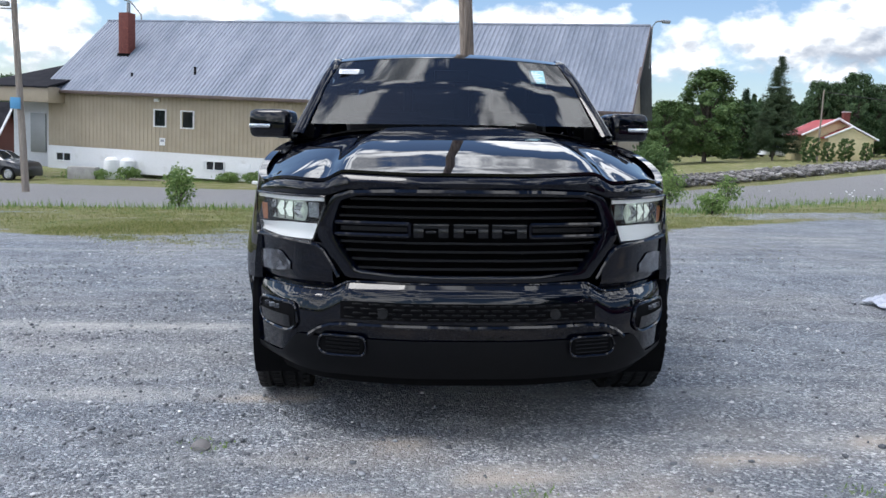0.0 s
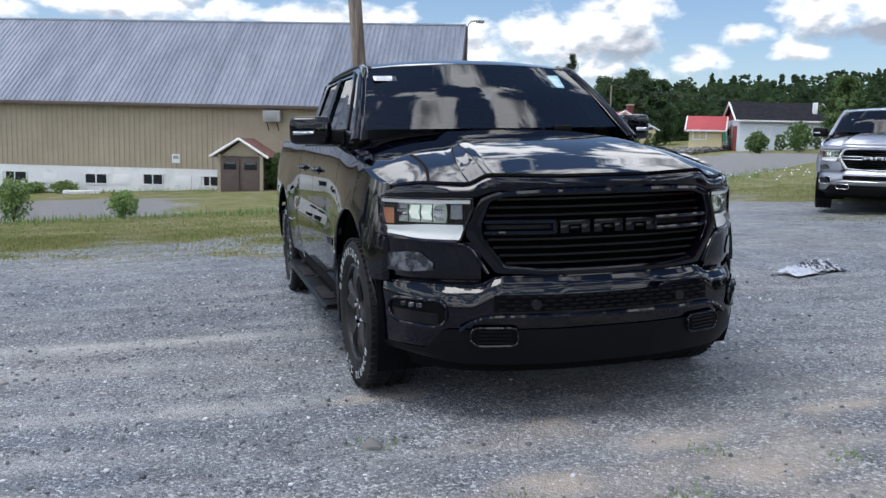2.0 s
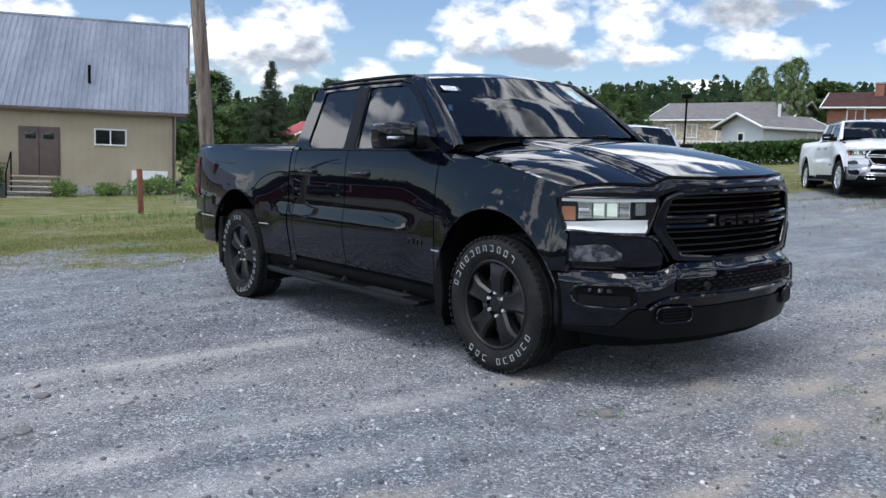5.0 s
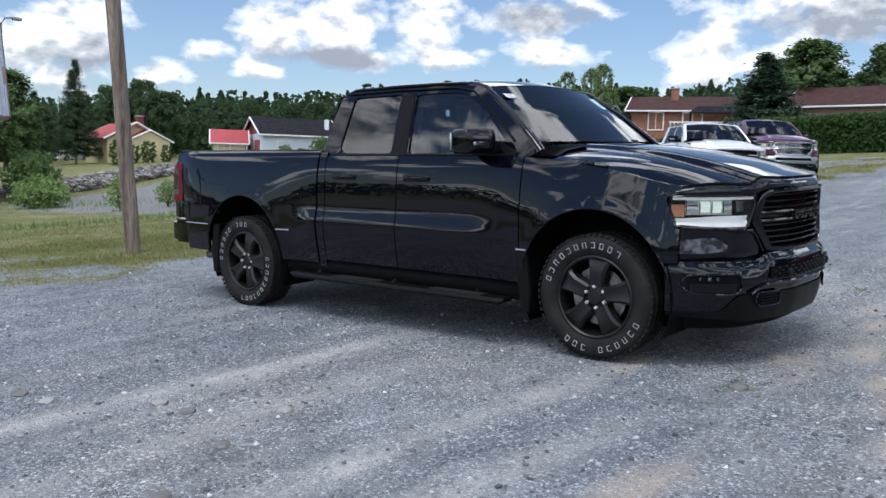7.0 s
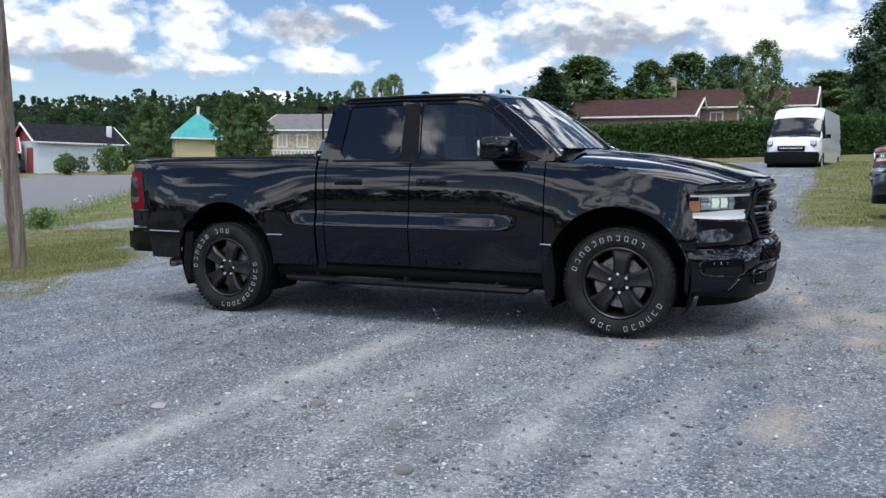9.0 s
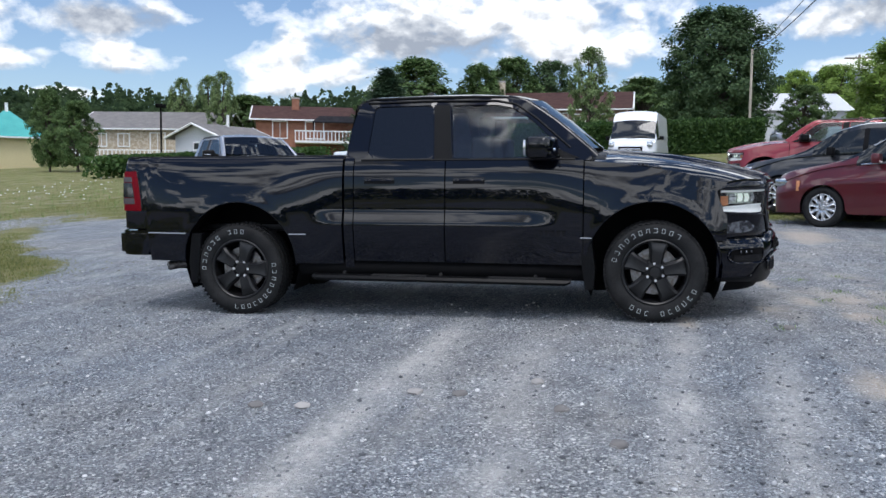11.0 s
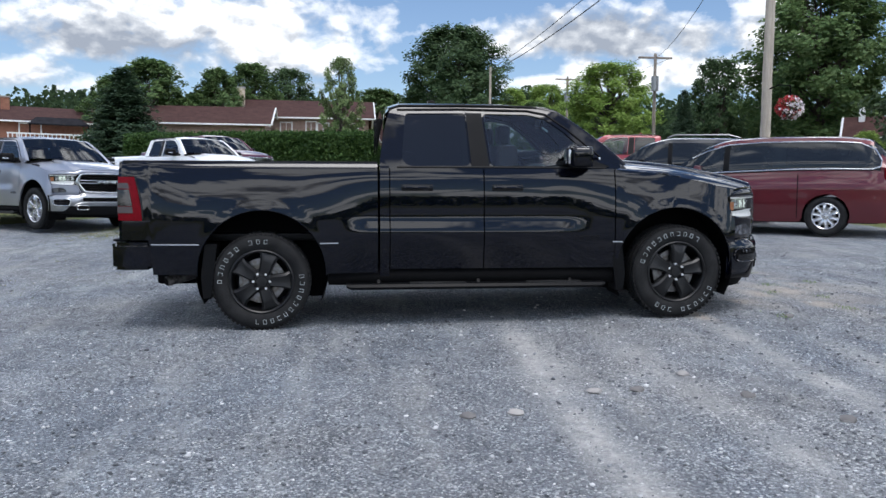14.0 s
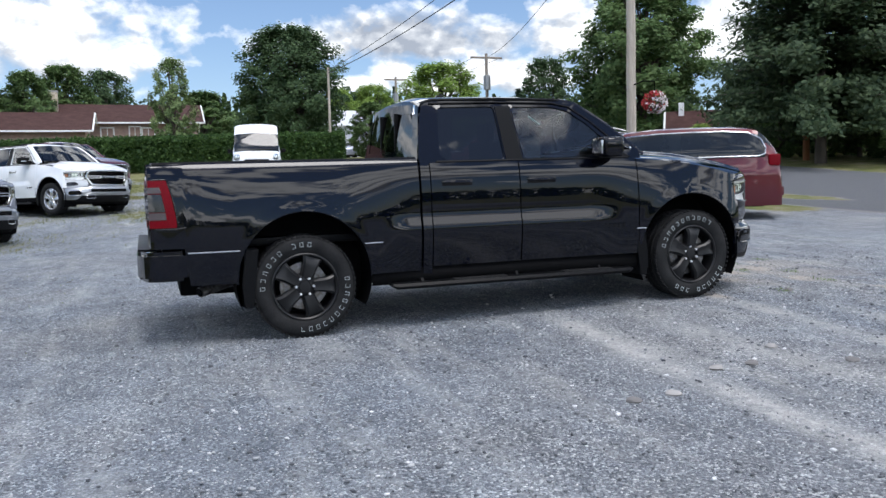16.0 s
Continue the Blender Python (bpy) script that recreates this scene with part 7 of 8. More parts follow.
part("grille", box((-0.50, -1.015, 0.80), (0.50, -0.93, 1.00), 0.03), M["plastic_black"], cargo)
part("grille_bar", box((-0.42, -1.03, 0.875), (0.42, -1.0, 0.925), 0.01), CH, cargo)
for s in (-1, 1):
    part("headlamp", box((s * 0.78 - 0.13, -0.90, 0.98), (s * 0.78 + 0.10, -0.66, 1.22), 0.05, 3), M["reflector"], cargo)
    part("wiper", tube([(s * 0.1 - 0.1, -0.45, 1.36), (s * 0.1 + 0.5, -0.36, 1.47)], 0.014, 6), M["plastic_black"], cargo)

# small far cars along the street and by the northern houses
top4 = table([(-0.85, 0.70), (-0.7, 0.88), (0.2, 1.0), (0.95, 1.38), (1.8, 1.42), (2.6, 1.30), (3.2, 1.02), (3.4, 0.7)])
belt4 = table([(-0.85, 0.62), (0.2, 0.94), (3.4, 0.96)])
car, _, _ = vehicle("car", on_ground(38.0, 88.0, -70), "white saloon car parked by the far houses", "car", M["paint_white"], 4.3, 0.88, top4, belt4, 0.24, (0.0, 2.6), 0.32, (0.5, 2.9), (0.25, 0.95), (2.5, 3.0), (1.4,), (-0.85, 3.4), rim=silver_wheel)
tagged(car, group="far parked cars")
for x, y, turn, mat, lab in ((30.5, 92.0, -80, M["paint_navy"], "dark saloon car parked by the far houses"), (34.0, 92.0, -100, M["paint_navy"], "dark saloon car parked under trees"), (41.5, 86.5, -75, M["paint_silver"], "silver saloon car parked by the far houses"), (66.0, -11.4, -88, M["paint_silver"], "silver saloon car parked along the street"), (70.0, -13.6, -88, M["paint_white"], "white saloon car parked along the street"), (-19.5, 38.0, 80, M["paint_navy"], "dark saloon car parked beside the long building")):
    c = copy_thing(car, on_ground(x, y, turn))
    tagged(c, lab)
    for o in c.children_recursive:
        if o.data and o.material_slots and o.data.materials[0] == M["paint_white"]:
            o.material_slots[0].link = "OBJECT"
            o.material_slots[0].material = mat
for o in (silver_wheel, *silver_wheel.children_recursive):
    bpy.data.objects.remove(o)


# ---------------- trees ----------------
LEAF = dict(
    maple=leaf_material("maple_leaves", (0.075, 0.140, 0.050), (0.165, 0.240, 0.090)),
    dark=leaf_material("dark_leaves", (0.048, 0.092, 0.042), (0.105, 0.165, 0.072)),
    spruce=leaf_material("spruce_needles", (0.036, 0.072, 0.044), (0.078, 0.128, 0.072)),
    pine=leaf_material("pine_needles", (0.036, 0.066, 0.034), (0.088, 0.128, 0.060)),
    woods=leaf_material("far_wood_leaves", (0.040, 0.072, 0.038), (0.095, 0.145, 0.066)),
    light=leaf_material("light_leaves", (0.12, 0.18, 0.07), (0.26, 0.34, 0.15)),
    yellow=leaf_material("sunlit_leaves", (0.15, 0.24, 0.05), (0.32, 0.44, 0.11)),
    hedge=leaf_material("hedge_leaves", (0.026, 0.064, 0.020), (0.085, 0.155, 0.042)),
    weed=leaf_material("weed_leaves", (0.10, 0.17, 0.05), (0.26, 0.36, 0.13)))
M["bark"] = material("grey_bark", (0.075, 0.062, 0.05), 0.9, second=(0.12, 0.10, 0.085), scale=5, fine=40, fine_amount=0.3, bump=0.5, bump_scale=25, stretch=(1, 1, 0.2))
rng = np.random.default_rng(7)


def leaf_mesh(name, centres, size, mat, droop=0.3, long=1.5, heart=None):
    """Many small pointed leaves or sprays, one diamond each, at the given centres."""
    n = len(centres)
    c = np.asarray(centres)
    a = rng.normal(size=(n, 3))
    a[:, 2] -= droop
    a /= np.linalg.norm(a, axis=1)[:, None]
    face = rng.normal(size=(n, 3))
    if heart is not None:
        # leaves turn their faces outwards and to the sky
        away_ = c - np.asarray(heart)
        away_ /= np.linalg.norm(away_, axis=1)[:, None] + 1e-6
        face = away_ + np.array([0, 0, 0.55]) + 0.55 * face
    b = np.cross(a, face)
    b /= np.linalg.norm(b, axis=1)[:, None] + 1e-9
    if heart is not None:
        a = np.cross(face, b)
        a /= np.linalg.norm(a, axis=1)[:, None] + 1e-9
    s = size * rng.uniform(0.6, 1.35, size=(n, 1))
    v = np.empty((n * 4, 3))
    v[0::4], v[1::4], v[2::4], v[3::4] = c - a * s * long / 2, c + b * s / 2, c + a * s * long / 2, c - b * s / 2
    me = bpy.data.meshes.new(name)
    me.vertices.add(n * 4)
    me.vertices.foreach_set("co", v.ravel())
    me.loops.add(n * 4)
    me.loops.foreach_set("vertex_index", np.arange(n * 4, dtype=np.int32))
    me.polygons.add(n)
    me.polygons.foreach_set("loop_start", np.arange(0, n * 4, 4, dtype=np.int32))
    me.polygons.foreach_set("loop_total", np.full(n, 4, dtype=np.int32))
    me.materials.append(mat)
    me.update(calc_edges=True)
    return me


def crown_points(n, blobs, shell=0.55):
    """Points in a crown of overlapping clumps, denser towards their skins."""
    out = []
    w = np.array([b[3] ** 2 for b in blobs])
    pick = rng.choice(len(blobs), size=n, p=w / w.sum())
    d = rng.normal(size=(n, 3))
    d /= np.linalg.norm(d, axis=1)[:, None]
    r = (shell + (1 - shell) * rng.random(n)) * (0.85 + 0.3 * rng.random(n))
    bl = np.array(blobs)
    return bl[pick, :3] + d * (r * bl[pick, 3])[:, None] * np.array([1, 1, 0.85])


def broadleaf(name, mat, n=9000, clumps=60, wide=0.34, low=0.16, leaf=0.020, round_top=1.0, label="", seed=1):
    """A unit-high broadleaf tree: tapered trunk, forked limbs, crown of clumps with gaps."""
    r = np.random.default_rng(seed)
    t = thing(name, Matrix(), label, "tree")
    blobs = []
    for k in range(clumps):
        f = (k + 0.5) / clumps
        z = low + (1 - low) * f
        env = wide * math.sin(math.pi * min(1, (f * 0.86 + 0.12))) ** (0.62 * round_top)
        a = 2.399 * k + r.uniform(-0.5, 0.5)
        rad = env * math.sqrt(r.uniform(0.25, 1.0)) * r.uniform(0.75, 1.08)
        size = wide * r.uniform(0.13, 0.26)
        blobs.append((rad * math.cos(a), rad * math.sin(a), min(z, 0.99 - size * 0.5), size))
    bm = bmesh.new()
    add_tube(bm, [(0, 0, -0.06), (0.004, 0.002, 0.12), (-0.006, 0.004, 0.34), (0.004, 0, 0.72)], 0.022, 9, 0.006)
    for k in range(0, clumps, 3):
        b = blobs[k]
        z0 = max(0.10, b[2] * 0.55)
        add_tube(bm, [(0, 0, z0), (b[0] * 0.5, b[1] * 0.5, (z0 + b[2]) / 2 + 0.01), b[:3]], 0.008, 5, 0.002, caps=False)
    part("trunk", bm, M["bark"], t)
    ob = new("crown", leaf_mesh("crown", crown_points(n, blobs, 0.30), leaf, mat, heart=(0, 0, 0.5)))
    ob.parent = t
    return t


def conifer(name, mat, n=9000, wide=0.20, label="", seed=3, gap=0.0, droop=0.9, leaf=0.020, low=0.05):
    """A unit-high conifer: whorls of drooping branches set with needle sprays."""
    r = np.random.default_rng(seed)
    t = thing(name, Matrix(), label, "tree")
    pts = []
    bm = bmesh.new()
    add_tube(bm, [(0, 0, -0.05), (0, 0, 0.5), (0, 0, 0.99)], 0.016, 8, 0.002)
    whorls = 26
    for k in range(whorls):
        f = k / (whorls - 1)
        z = low + (0.99 - low) * f ** 0.9
        reach = wide * (1 - f) ** 0.8 + 0.012
        for j in range(9 if k < 18 else 6):
            if r.random() < gap:
                continue
            a = 2 * math.pi * j / 9 + k * 0.7 + r.uniform(-0.2, 0.2)
            ln = reach * r.uniform(0.7, 1.12)
            tip = Vector((ln * math.cos(a), ln * math.sin(a), z - droop * ln * 0.25 + 0.01))
            add_tube(bm, [(0, 0, z), tip * 0.55 + Vector((0, 0, z * 0.45 + 0.004)), tip], 0.003, 3, 0.001, caps=False)
            m = max(8, int(n / (whorls * 8) * (0.4 + 1.6 * ln / wide)))
            u = r.random(m) ** 0.7
            p = np.array([0, 0, z])[None] * (1 - u)[:, None] + np.array(tip)[None] * u[:, None]
            p += r.normal(size=(m, 3)) * np.array([0.016, 0.016, 0.009]) * (0.6 + u)[:, None]
            pts.append(p)
    part("trunk", bm, M["bark"], t)
    ob = new("crown", leaf_mesh("crown", np.concatenate(pts), leaf, mat, 0.6, 2.0, heart=(0, 0, 0.3)))
    ob.parent = t
    return t


def plant(master, x, y, h, wide=1.0, turn=0.0, label="", sink=0.0, base=None):
    z = (ground_z(x, y) if base is None else base) - sink
    ob = copy_thing(master, Matrix.Translation((x, y, z)) @ Matrix.Rotation(radians(turn), 4, "Z") @ Matrix.Diagonal((h * wide, h * wide, h, 1)))
    if label:
        tagged(ob, label)
    return ob


big_maple = broadleaf("maple_tree", LEAF["dark"], 52000, 260, 0.36, 0.06, 0.0135, 0.75, "large round dark green maple tree", 2)
shrub_master = broadleaf("shrub", LEAF["maple"], 7000, 60, 0.36, 0.02, 0.030, 0.7, "rounded green shrub", 21)
oak = broadleaf("maple_tree", LEAF["dark"], 15000, 170, 0.36, 0.06, 0.0210, 0.75, "large round dark green maple tree", 2)
tall_ash = broadleaf("broadleaf_tree", LEAF["maple"], 46000, 240, 0.30, 0.06, 0.0125, 0.9, "tall green broadleaf tree", 6)
ash = broadleaf("broadleaf_tree", LEAF["maple"], 18000, 170, 0.30, 0.08, 0.0180, 1.0, "full green broadleaf tree among houses", 5)
birch = broadleaf("slender_tree", LEAF["light"], 9500, 110, 0.26, 0.16, 0.0165, 1.1, "slender pale green tree among houses", 8)
gold = broadleaf("broadleaf_tree", LEAF["yellow"], 22000, 190, 0.34, 0.03, 0.0165, 0.8, "sunlit light green broadleaf tree", 11)
spruce = conifer("spruce_tree", LEAF["spruce"], 26000, 0.25, "dark green spruce tree among houses", 3, leaf=0.012)
pine = conifer("pine_tree", LEAF["pine"], 60000, 0.34, "tall shaggy green pine tree", 4, gap=0.22, droop=0.35, leaf=0.0085, low=0.12)
masters = [big_maple, shrub_master, tall_ash, oak, ash, birch, gold, spruce, pine]

plant(big_maple, 54.5, -4.8, 9.6, 1.16, 0, "large round dark green maple tree behind the hedge")
plant(birch, 47.8, 3.4, 6.8, 0.86, 37, "slender pale green tree before the bungalow")
plant(spruce, 49.9, 17.5, 6.2, 2.0, 74, "broad dark green spruce tree beside the hedge")
plant(ash, 62.0, 18.4, 8.0, 1.5, 111)
plant(ash, 64.0, 21.5, 7.0, 1.4, 20)
plant(ash, 62.8, 13.4, 7.3, 1.13, 148)
plant(ash, 67.2, 11.2, 8.1, 1.23, 185)
plant(oak, 71.5, 8.3, 8.1, 0.89, 222, "green broadleaf tree behind the bungalow")
plant(ash, 73.8, 0.1, 6.4, 1.78, 259)
plant(gold, 61.0, -18.5, 7.6, 1.54, 296)
plant(ash, 52.7, -10.3, 4.1, 1.39, 333)
plant(spruce, 43.3, -17.8, 4.4, 0.97, 10)
plant(birch, 66.2, 42.7, 7.7, 0.76, 47, "tall sparse tree behind the stone house")
plant(birch, 64.7, 39.0, 7.7, 0.81, 84, "tall sparse tree behind the stone house")
plant(ash, 68.1, 36.8, 6.0, 1.88, 121)
plant(ash, 38.7, 43.1, 4.9, 1.05, 158, "dense dark green tree beside the teal-roofed house")
plant(ash, 40.9, 37.7, 5.4, 0.76, 195)
plant(ash, 40.3, 35.2, 4.5, 1.08, 232, "dense dark green tree between houses")
plant(birch, 61.3, 35.9, 7.7, 0.71, 269, "tall sparse tree behind the stone house")
plant(tall_ash, 39.6, -24.6, 11.0, 1.40, 306, "tall green tree across the street")
plant(oak, 48.2, -22.1, 6.8, 0.87, 343, "dark green tree across the street")
plant(ash, 44.6, -24.8, 5.1, 1.65, 20, "dark green tree across the street")
plant(ash, 31.0, -28.0, 7.5, 1.4, 57, "dark green tree across the street")
for x, y, h in ((27.0, -24.5, 3.6), (25.0, -27.5, 4.2), (28.5, -29.0, 4.6), (22.5, -27.0, 3.4), (19.6, -25.4, 3.0), (21.0, -31.0, 4.4), (31.0, -24.8, 2.6), (37.5, -22.6, 2.2)):
    plant(shrub_master, x, y, h, 1.5, h * 60, "dense green undergrowth across the street")
plant(pine, 22.6, -23.0, 12.5, 1.32, 94, "large shaggy pine tree across the street")
plant(pine, 21.4, -27.0, 13.2, 0.97, 131, "large shaggy pine tree across the street")
plant(oak, 32.3, -28.6, 5.1, 1.71, 168, "dark green tree across the street")
plant(oak, 29.2, -32.0, 5.1, 1.77, 205, "dark green tree across the street")
plant(gold, 88.3, -15.6, 7.7, 0.91, 242, "far sunlit light green tree")
plant(gold, 89.6, -19.7, 8.2, 1.19, 279, "far sunlit light green tree")
plant(ash, 26.1, 73.2, 8.4, 1.33, 316, "full green broadleaf tree by the far houses")
plant(pine, 33.1, 74.8, 9.4, 0.69, 353, "sparse green pine tree by the far houses")
plant(oak, 40.6, 82.8, 7.8, 0.65, 30, "dark green tree by the far houses")
plant(oak, 43.6, 81.0, 8.4, 0.72, 67, "dark green tree by the far houses")
plant(ash, 21.6, 70.4, 5.6, 1.32, 104)
plant(oak, 32.7, 81.4, 5.5, 1.09, 141, "dark green tree by the far houses")
plant(spruce, 34.1, 85.2, 7.1, 0.89, 178)
plant(oak, 39.3, 81.9, 5.7, 0.77, 215, "dark green tree by the far houses")
plant(oak, -33.7, 68.2, 7.3, 0.66, 252, "dark green tree behind the long building")
plant(oak, 43.4, 84.2, 7.7, 0.83, 289, "dark green tree behind the cream house")
plant(spruce, 45.2, 85.5, 8.6, 0.65, 326)
plant(oak, 46.7, 82.3, 7.3, 1.04, 3, "dark green tree behind the cream house")
for x, y, h in ((35.4, 68.8, 1.7), (37.1, 69.1, 2.0), (38.9, 69.0, 1.6), (33.0, 67.0, 2.2), (46.0, 62.0, 2.6), (38.4, 49.2, 1.2), (40.6, 47.6, 1.5)):
    plant(shrub_master, x, y, h, 1.1, h * 70, "rounded green shrub beside the far houses")
# shrub by the street
plant(gold, 11.6 + 9.5, -13.6 - 2.2, 1.9, 1.0, 0, "small light green shrub by the street")
for t in masters:
    for o in (*t.children_recursive, t):
        bpy.data.objects.remove(o)


# far woods on the hills all round, one sheet of small crowns
tree_line = table([(-180, 2.0), (-30, 2.0), (0, 2.4), (16, 2.8), (30, 4.3), (40, 5.0), (50, 5.7), (58, 5.7), (66, 6.0), (73, 6.7), (95, 6.9), (101, 7.2), (112, 6.6), (125, 5.0), (180, 3.0)])


def woods():
    """Crowns rising up the hills: each reaches from the ground to the skyline of its row."""
    r = np.random.default_rng(12)
    out = []
    for k in range(5100):
        # the rest are unseen crowns, added for the truck's paint to mirror
        seen = k < 3700
        bearing_ = r.uniform(-32, 135) if seen else r.uniform(135, 328)
        u = r.random()
        d = 104 + 70 * u
        x, y = d * math.sin(radians(bearing_)), d * math.cos(radians(bearing_))
        b = (bearing_ + 180) % 360 - 180
        top = 1.2 + d * math.tan(radians(tree_line(b) * (0.50 + 0.50 * u) + 0.22 * r.normal()))
        z = ground_z(x, y)
        h = max(4.0, top - z)
        kind = r.random()
        m = 130 if seen else 40
        v = r.random(m) ** 0.8
        a = r.uniform(0, 2 * math.pi, m)
        if kind < 0.55:
            rad = (0.20 * min(h, 10.0)) * (1 - v) + 0.15
        else:
            rad = 0.30 * min(h, 10.0) * np.sqrt(np.sin(np.pi * np.clip(v * 0.9 + 0.08, 0, 1)))
        rr = rad * (0.5 + 0.5 * r.random(m))
        out.append(np.stack([x + rr * np.cos(a), y + rr * np.sin(a), top - min(h, 10.0) * (1 - v)], 1))
    return np.concatenate(out)


far = new("far_woods", leaf_mesh("far_woods", woods(), 0.62, LEAF["woods"], 0.4, 1.4, heart=(0, 0, -60)))
tagged(far, "dark green wooded hills beyond the houses", "forest", kind="stuff")

# ---------------- hedge ----------------
hp = []
for k in range(60000):
    u = rng.random()
    x, y = 43.0 + 4.0 * u ** 2, 15.5 - 22.5 * u
    face = rng.random()
    z0 = ground_z(x, y)
    dx = rng.uniform(-0.8, 0.8) if face < 0.3 else -0.75 + 0.18 * rng.normal()
    z = z0 + (1.86 + 0.08 * rng.normal() if face < 0.3 else rng.uniform(0, 1.86))
    hp.append((x + dx, y + 0.05 * rng.normal(), z))
hedge = thing("hedge", Matrix(), "tall clipped dark green hedge", "hedge")
ob = new("leaves", leaf_mesh("leaves", np.array(hp), 0.11, LEAF["hedge"], 0.2, 1.5))
ob.parent = hedge
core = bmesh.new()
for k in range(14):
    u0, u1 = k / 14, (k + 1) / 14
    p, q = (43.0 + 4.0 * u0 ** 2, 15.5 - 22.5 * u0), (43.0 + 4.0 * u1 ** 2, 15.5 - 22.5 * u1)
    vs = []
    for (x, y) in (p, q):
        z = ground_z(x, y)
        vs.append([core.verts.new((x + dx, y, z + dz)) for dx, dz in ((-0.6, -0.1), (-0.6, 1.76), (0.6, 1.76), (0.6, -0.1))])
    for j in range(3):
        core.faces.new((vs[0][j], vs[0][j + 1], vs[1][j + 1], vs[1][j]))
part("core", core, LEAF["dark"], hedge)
# low hedge before the stone house
hp = [(30.6 + 6.5 * u + 0.4 * rng.normal(), 27.0 - 9.5 * u + 0.4 * rng.normal(), 0) for u in rng.random(9000)]
hp = [(x, y, ground_z(x, y) + 1.15 * rng.random() ** 0.6) for x, y, _ in hp]
tagged(new("low_hedge", leaf_mesh("low_hedge", np.array(hp), 0.16, LEAF["hedge"], 0.2, 1.5)), "low rounded green hedge before the stone house", "hedge")


# ---------------- grass, weeds, stones ----------------
def blades(name, places, height, mat, width=0.010, label="", lean=0.45):
    n = len(places)
    c = np.array(places)
    a = rng.uniform(0, 2 * math.pi, n)
    h = height * rng.uniform(0.45, 1.25, n) * (c[:, 3] if c.shape[1] > 3 else 1)
    side = np.stack([np.cos(a), np.sin(a), np.zeros(n)], 1) * width * rng.uniform(0.7, 1.4, (n, 1))
    tip = np.stack([np.cos(a + 1.3) * lean, np.sin(a + 1.3) * lean, np.ones(n)], 1) * h[:, None] * rng.uniform(0.7, 1.0, (n, 1))
    v = np.empty((n * 3, 3))
    v[0::3], v[1::3], v[2::3] = c[:, :3] - side, c[:, :3] + side, c[:, :3] + tip
    me = bpy.data.meshes.new(name)
    me.vertices.add(n * 3)
    me.vertices.foreach_set("co", v.ravel())
    me.loops.add(n * 3)
    me.loops.foreach_set("vertex_index", np.arange(n * 3, dtype=np.int32))
    me.polygons.add(n)
    me.polygons.foreach_set("loop_start", np.arange(0, n * 3, 3, dtype=np.int32))
    me.polygons.foreach_set("loop_total", np.full(n, 3, dtype=np.int32))
    me.materials.append(mat)
    me.update(calc_edges=True)
    return tagged(new(name, me), label, "grass", kind="stuff")


grass_mat = leaf_material("grass_blades", (0.10, 0.14, 0.036), (0.30, 0.285, 0.115))
spots = []
while len(spots) < 95000:
    x, y = rng.uniform(-14, 24), rng.uniform(5.2, 17.5)
    if rng.random() < 0.35:
        x, y = rng.uniform(-6, 5), rng.uniform(5.5, 11)
    g = cover(x, y)[0]
    if rng.random() < g ** 1.5:
        spots.append((x, y, ground_z(x, y), 0.6 + 0.7 * g))
blades("grass", spots, 0.036, grass_mat, 0.006, "short mown green and yellow grass")
spots = []
while len(spots) < 26000:
    x, y = rng.uniform(8.0, 34), rng.uniform(-5.5, 7.5)
    g = cover(x, y)[0]
    if rng.random() < g:
        spots.append((x, y, ground_z(x, y), 1.0))
blades("grass", spots, 0.05, grass_mat, 0.010, "short grass among the parked vehicles")
spots = []
while len(spots) < 7000:
    u = rng.random()
    if u < 0.30:
        x, y = rng.uniform(-14, 8), 16.0 + 0.5 * rng.normal()
    elif u < 0.55:
        s = rng.uniform(-17, 12)
        n_ = abs(rng.normal()) * 0.8 + 0.2
        p = BARN @ Vector((s, -n_, 0))
        x, y = p.x, p.y
    elif u < 0.72:
        x = rng.uniform(6, 22)
        y = road_near(x) - 0.5 + 0.7 * rng.normal()
    elif u < 0.88:
        x, y = rng.uniform(11, 34), rng.uniform(12, 24)
        if y < 10 + 0.25 * x:
            continue
    else:
        x, y = 8.5 + 1.6 * rng.normal(), 27.0 + 2.2 * rng.normal()
    spots.append((x, y, ground_z(x, y), rng.uniform(0.5, 1.6)))
blades("tall_grass", spots, 0.17, LEAF["weed"], 0.012, "tall rough grass and weeds along the verge", 0.3)


tufts = []
for cx, cy in ((-1.05, -0.98), (0.25, -1.52), (0.75, -1.75), (1.5, -1.5), (1.75, -1.95), (-0.1, -1.9), (2.3, -1.3), (0.9, -2.3), (2.9, -0.6), (-0.75, -1.75)):
    for k in range(46):
        x, y = cx + 0.06 * rng.normal(), cy + 0.045 * rng.normal()
        tufts.append((x, y, ground_z(x, y), rng.uniform(0.5, 1.1)))
blades("weed_tufts", tufts, 0.030, LEAF["weed"], 0.004, "small green weed tufts in the gravel", 0.9)


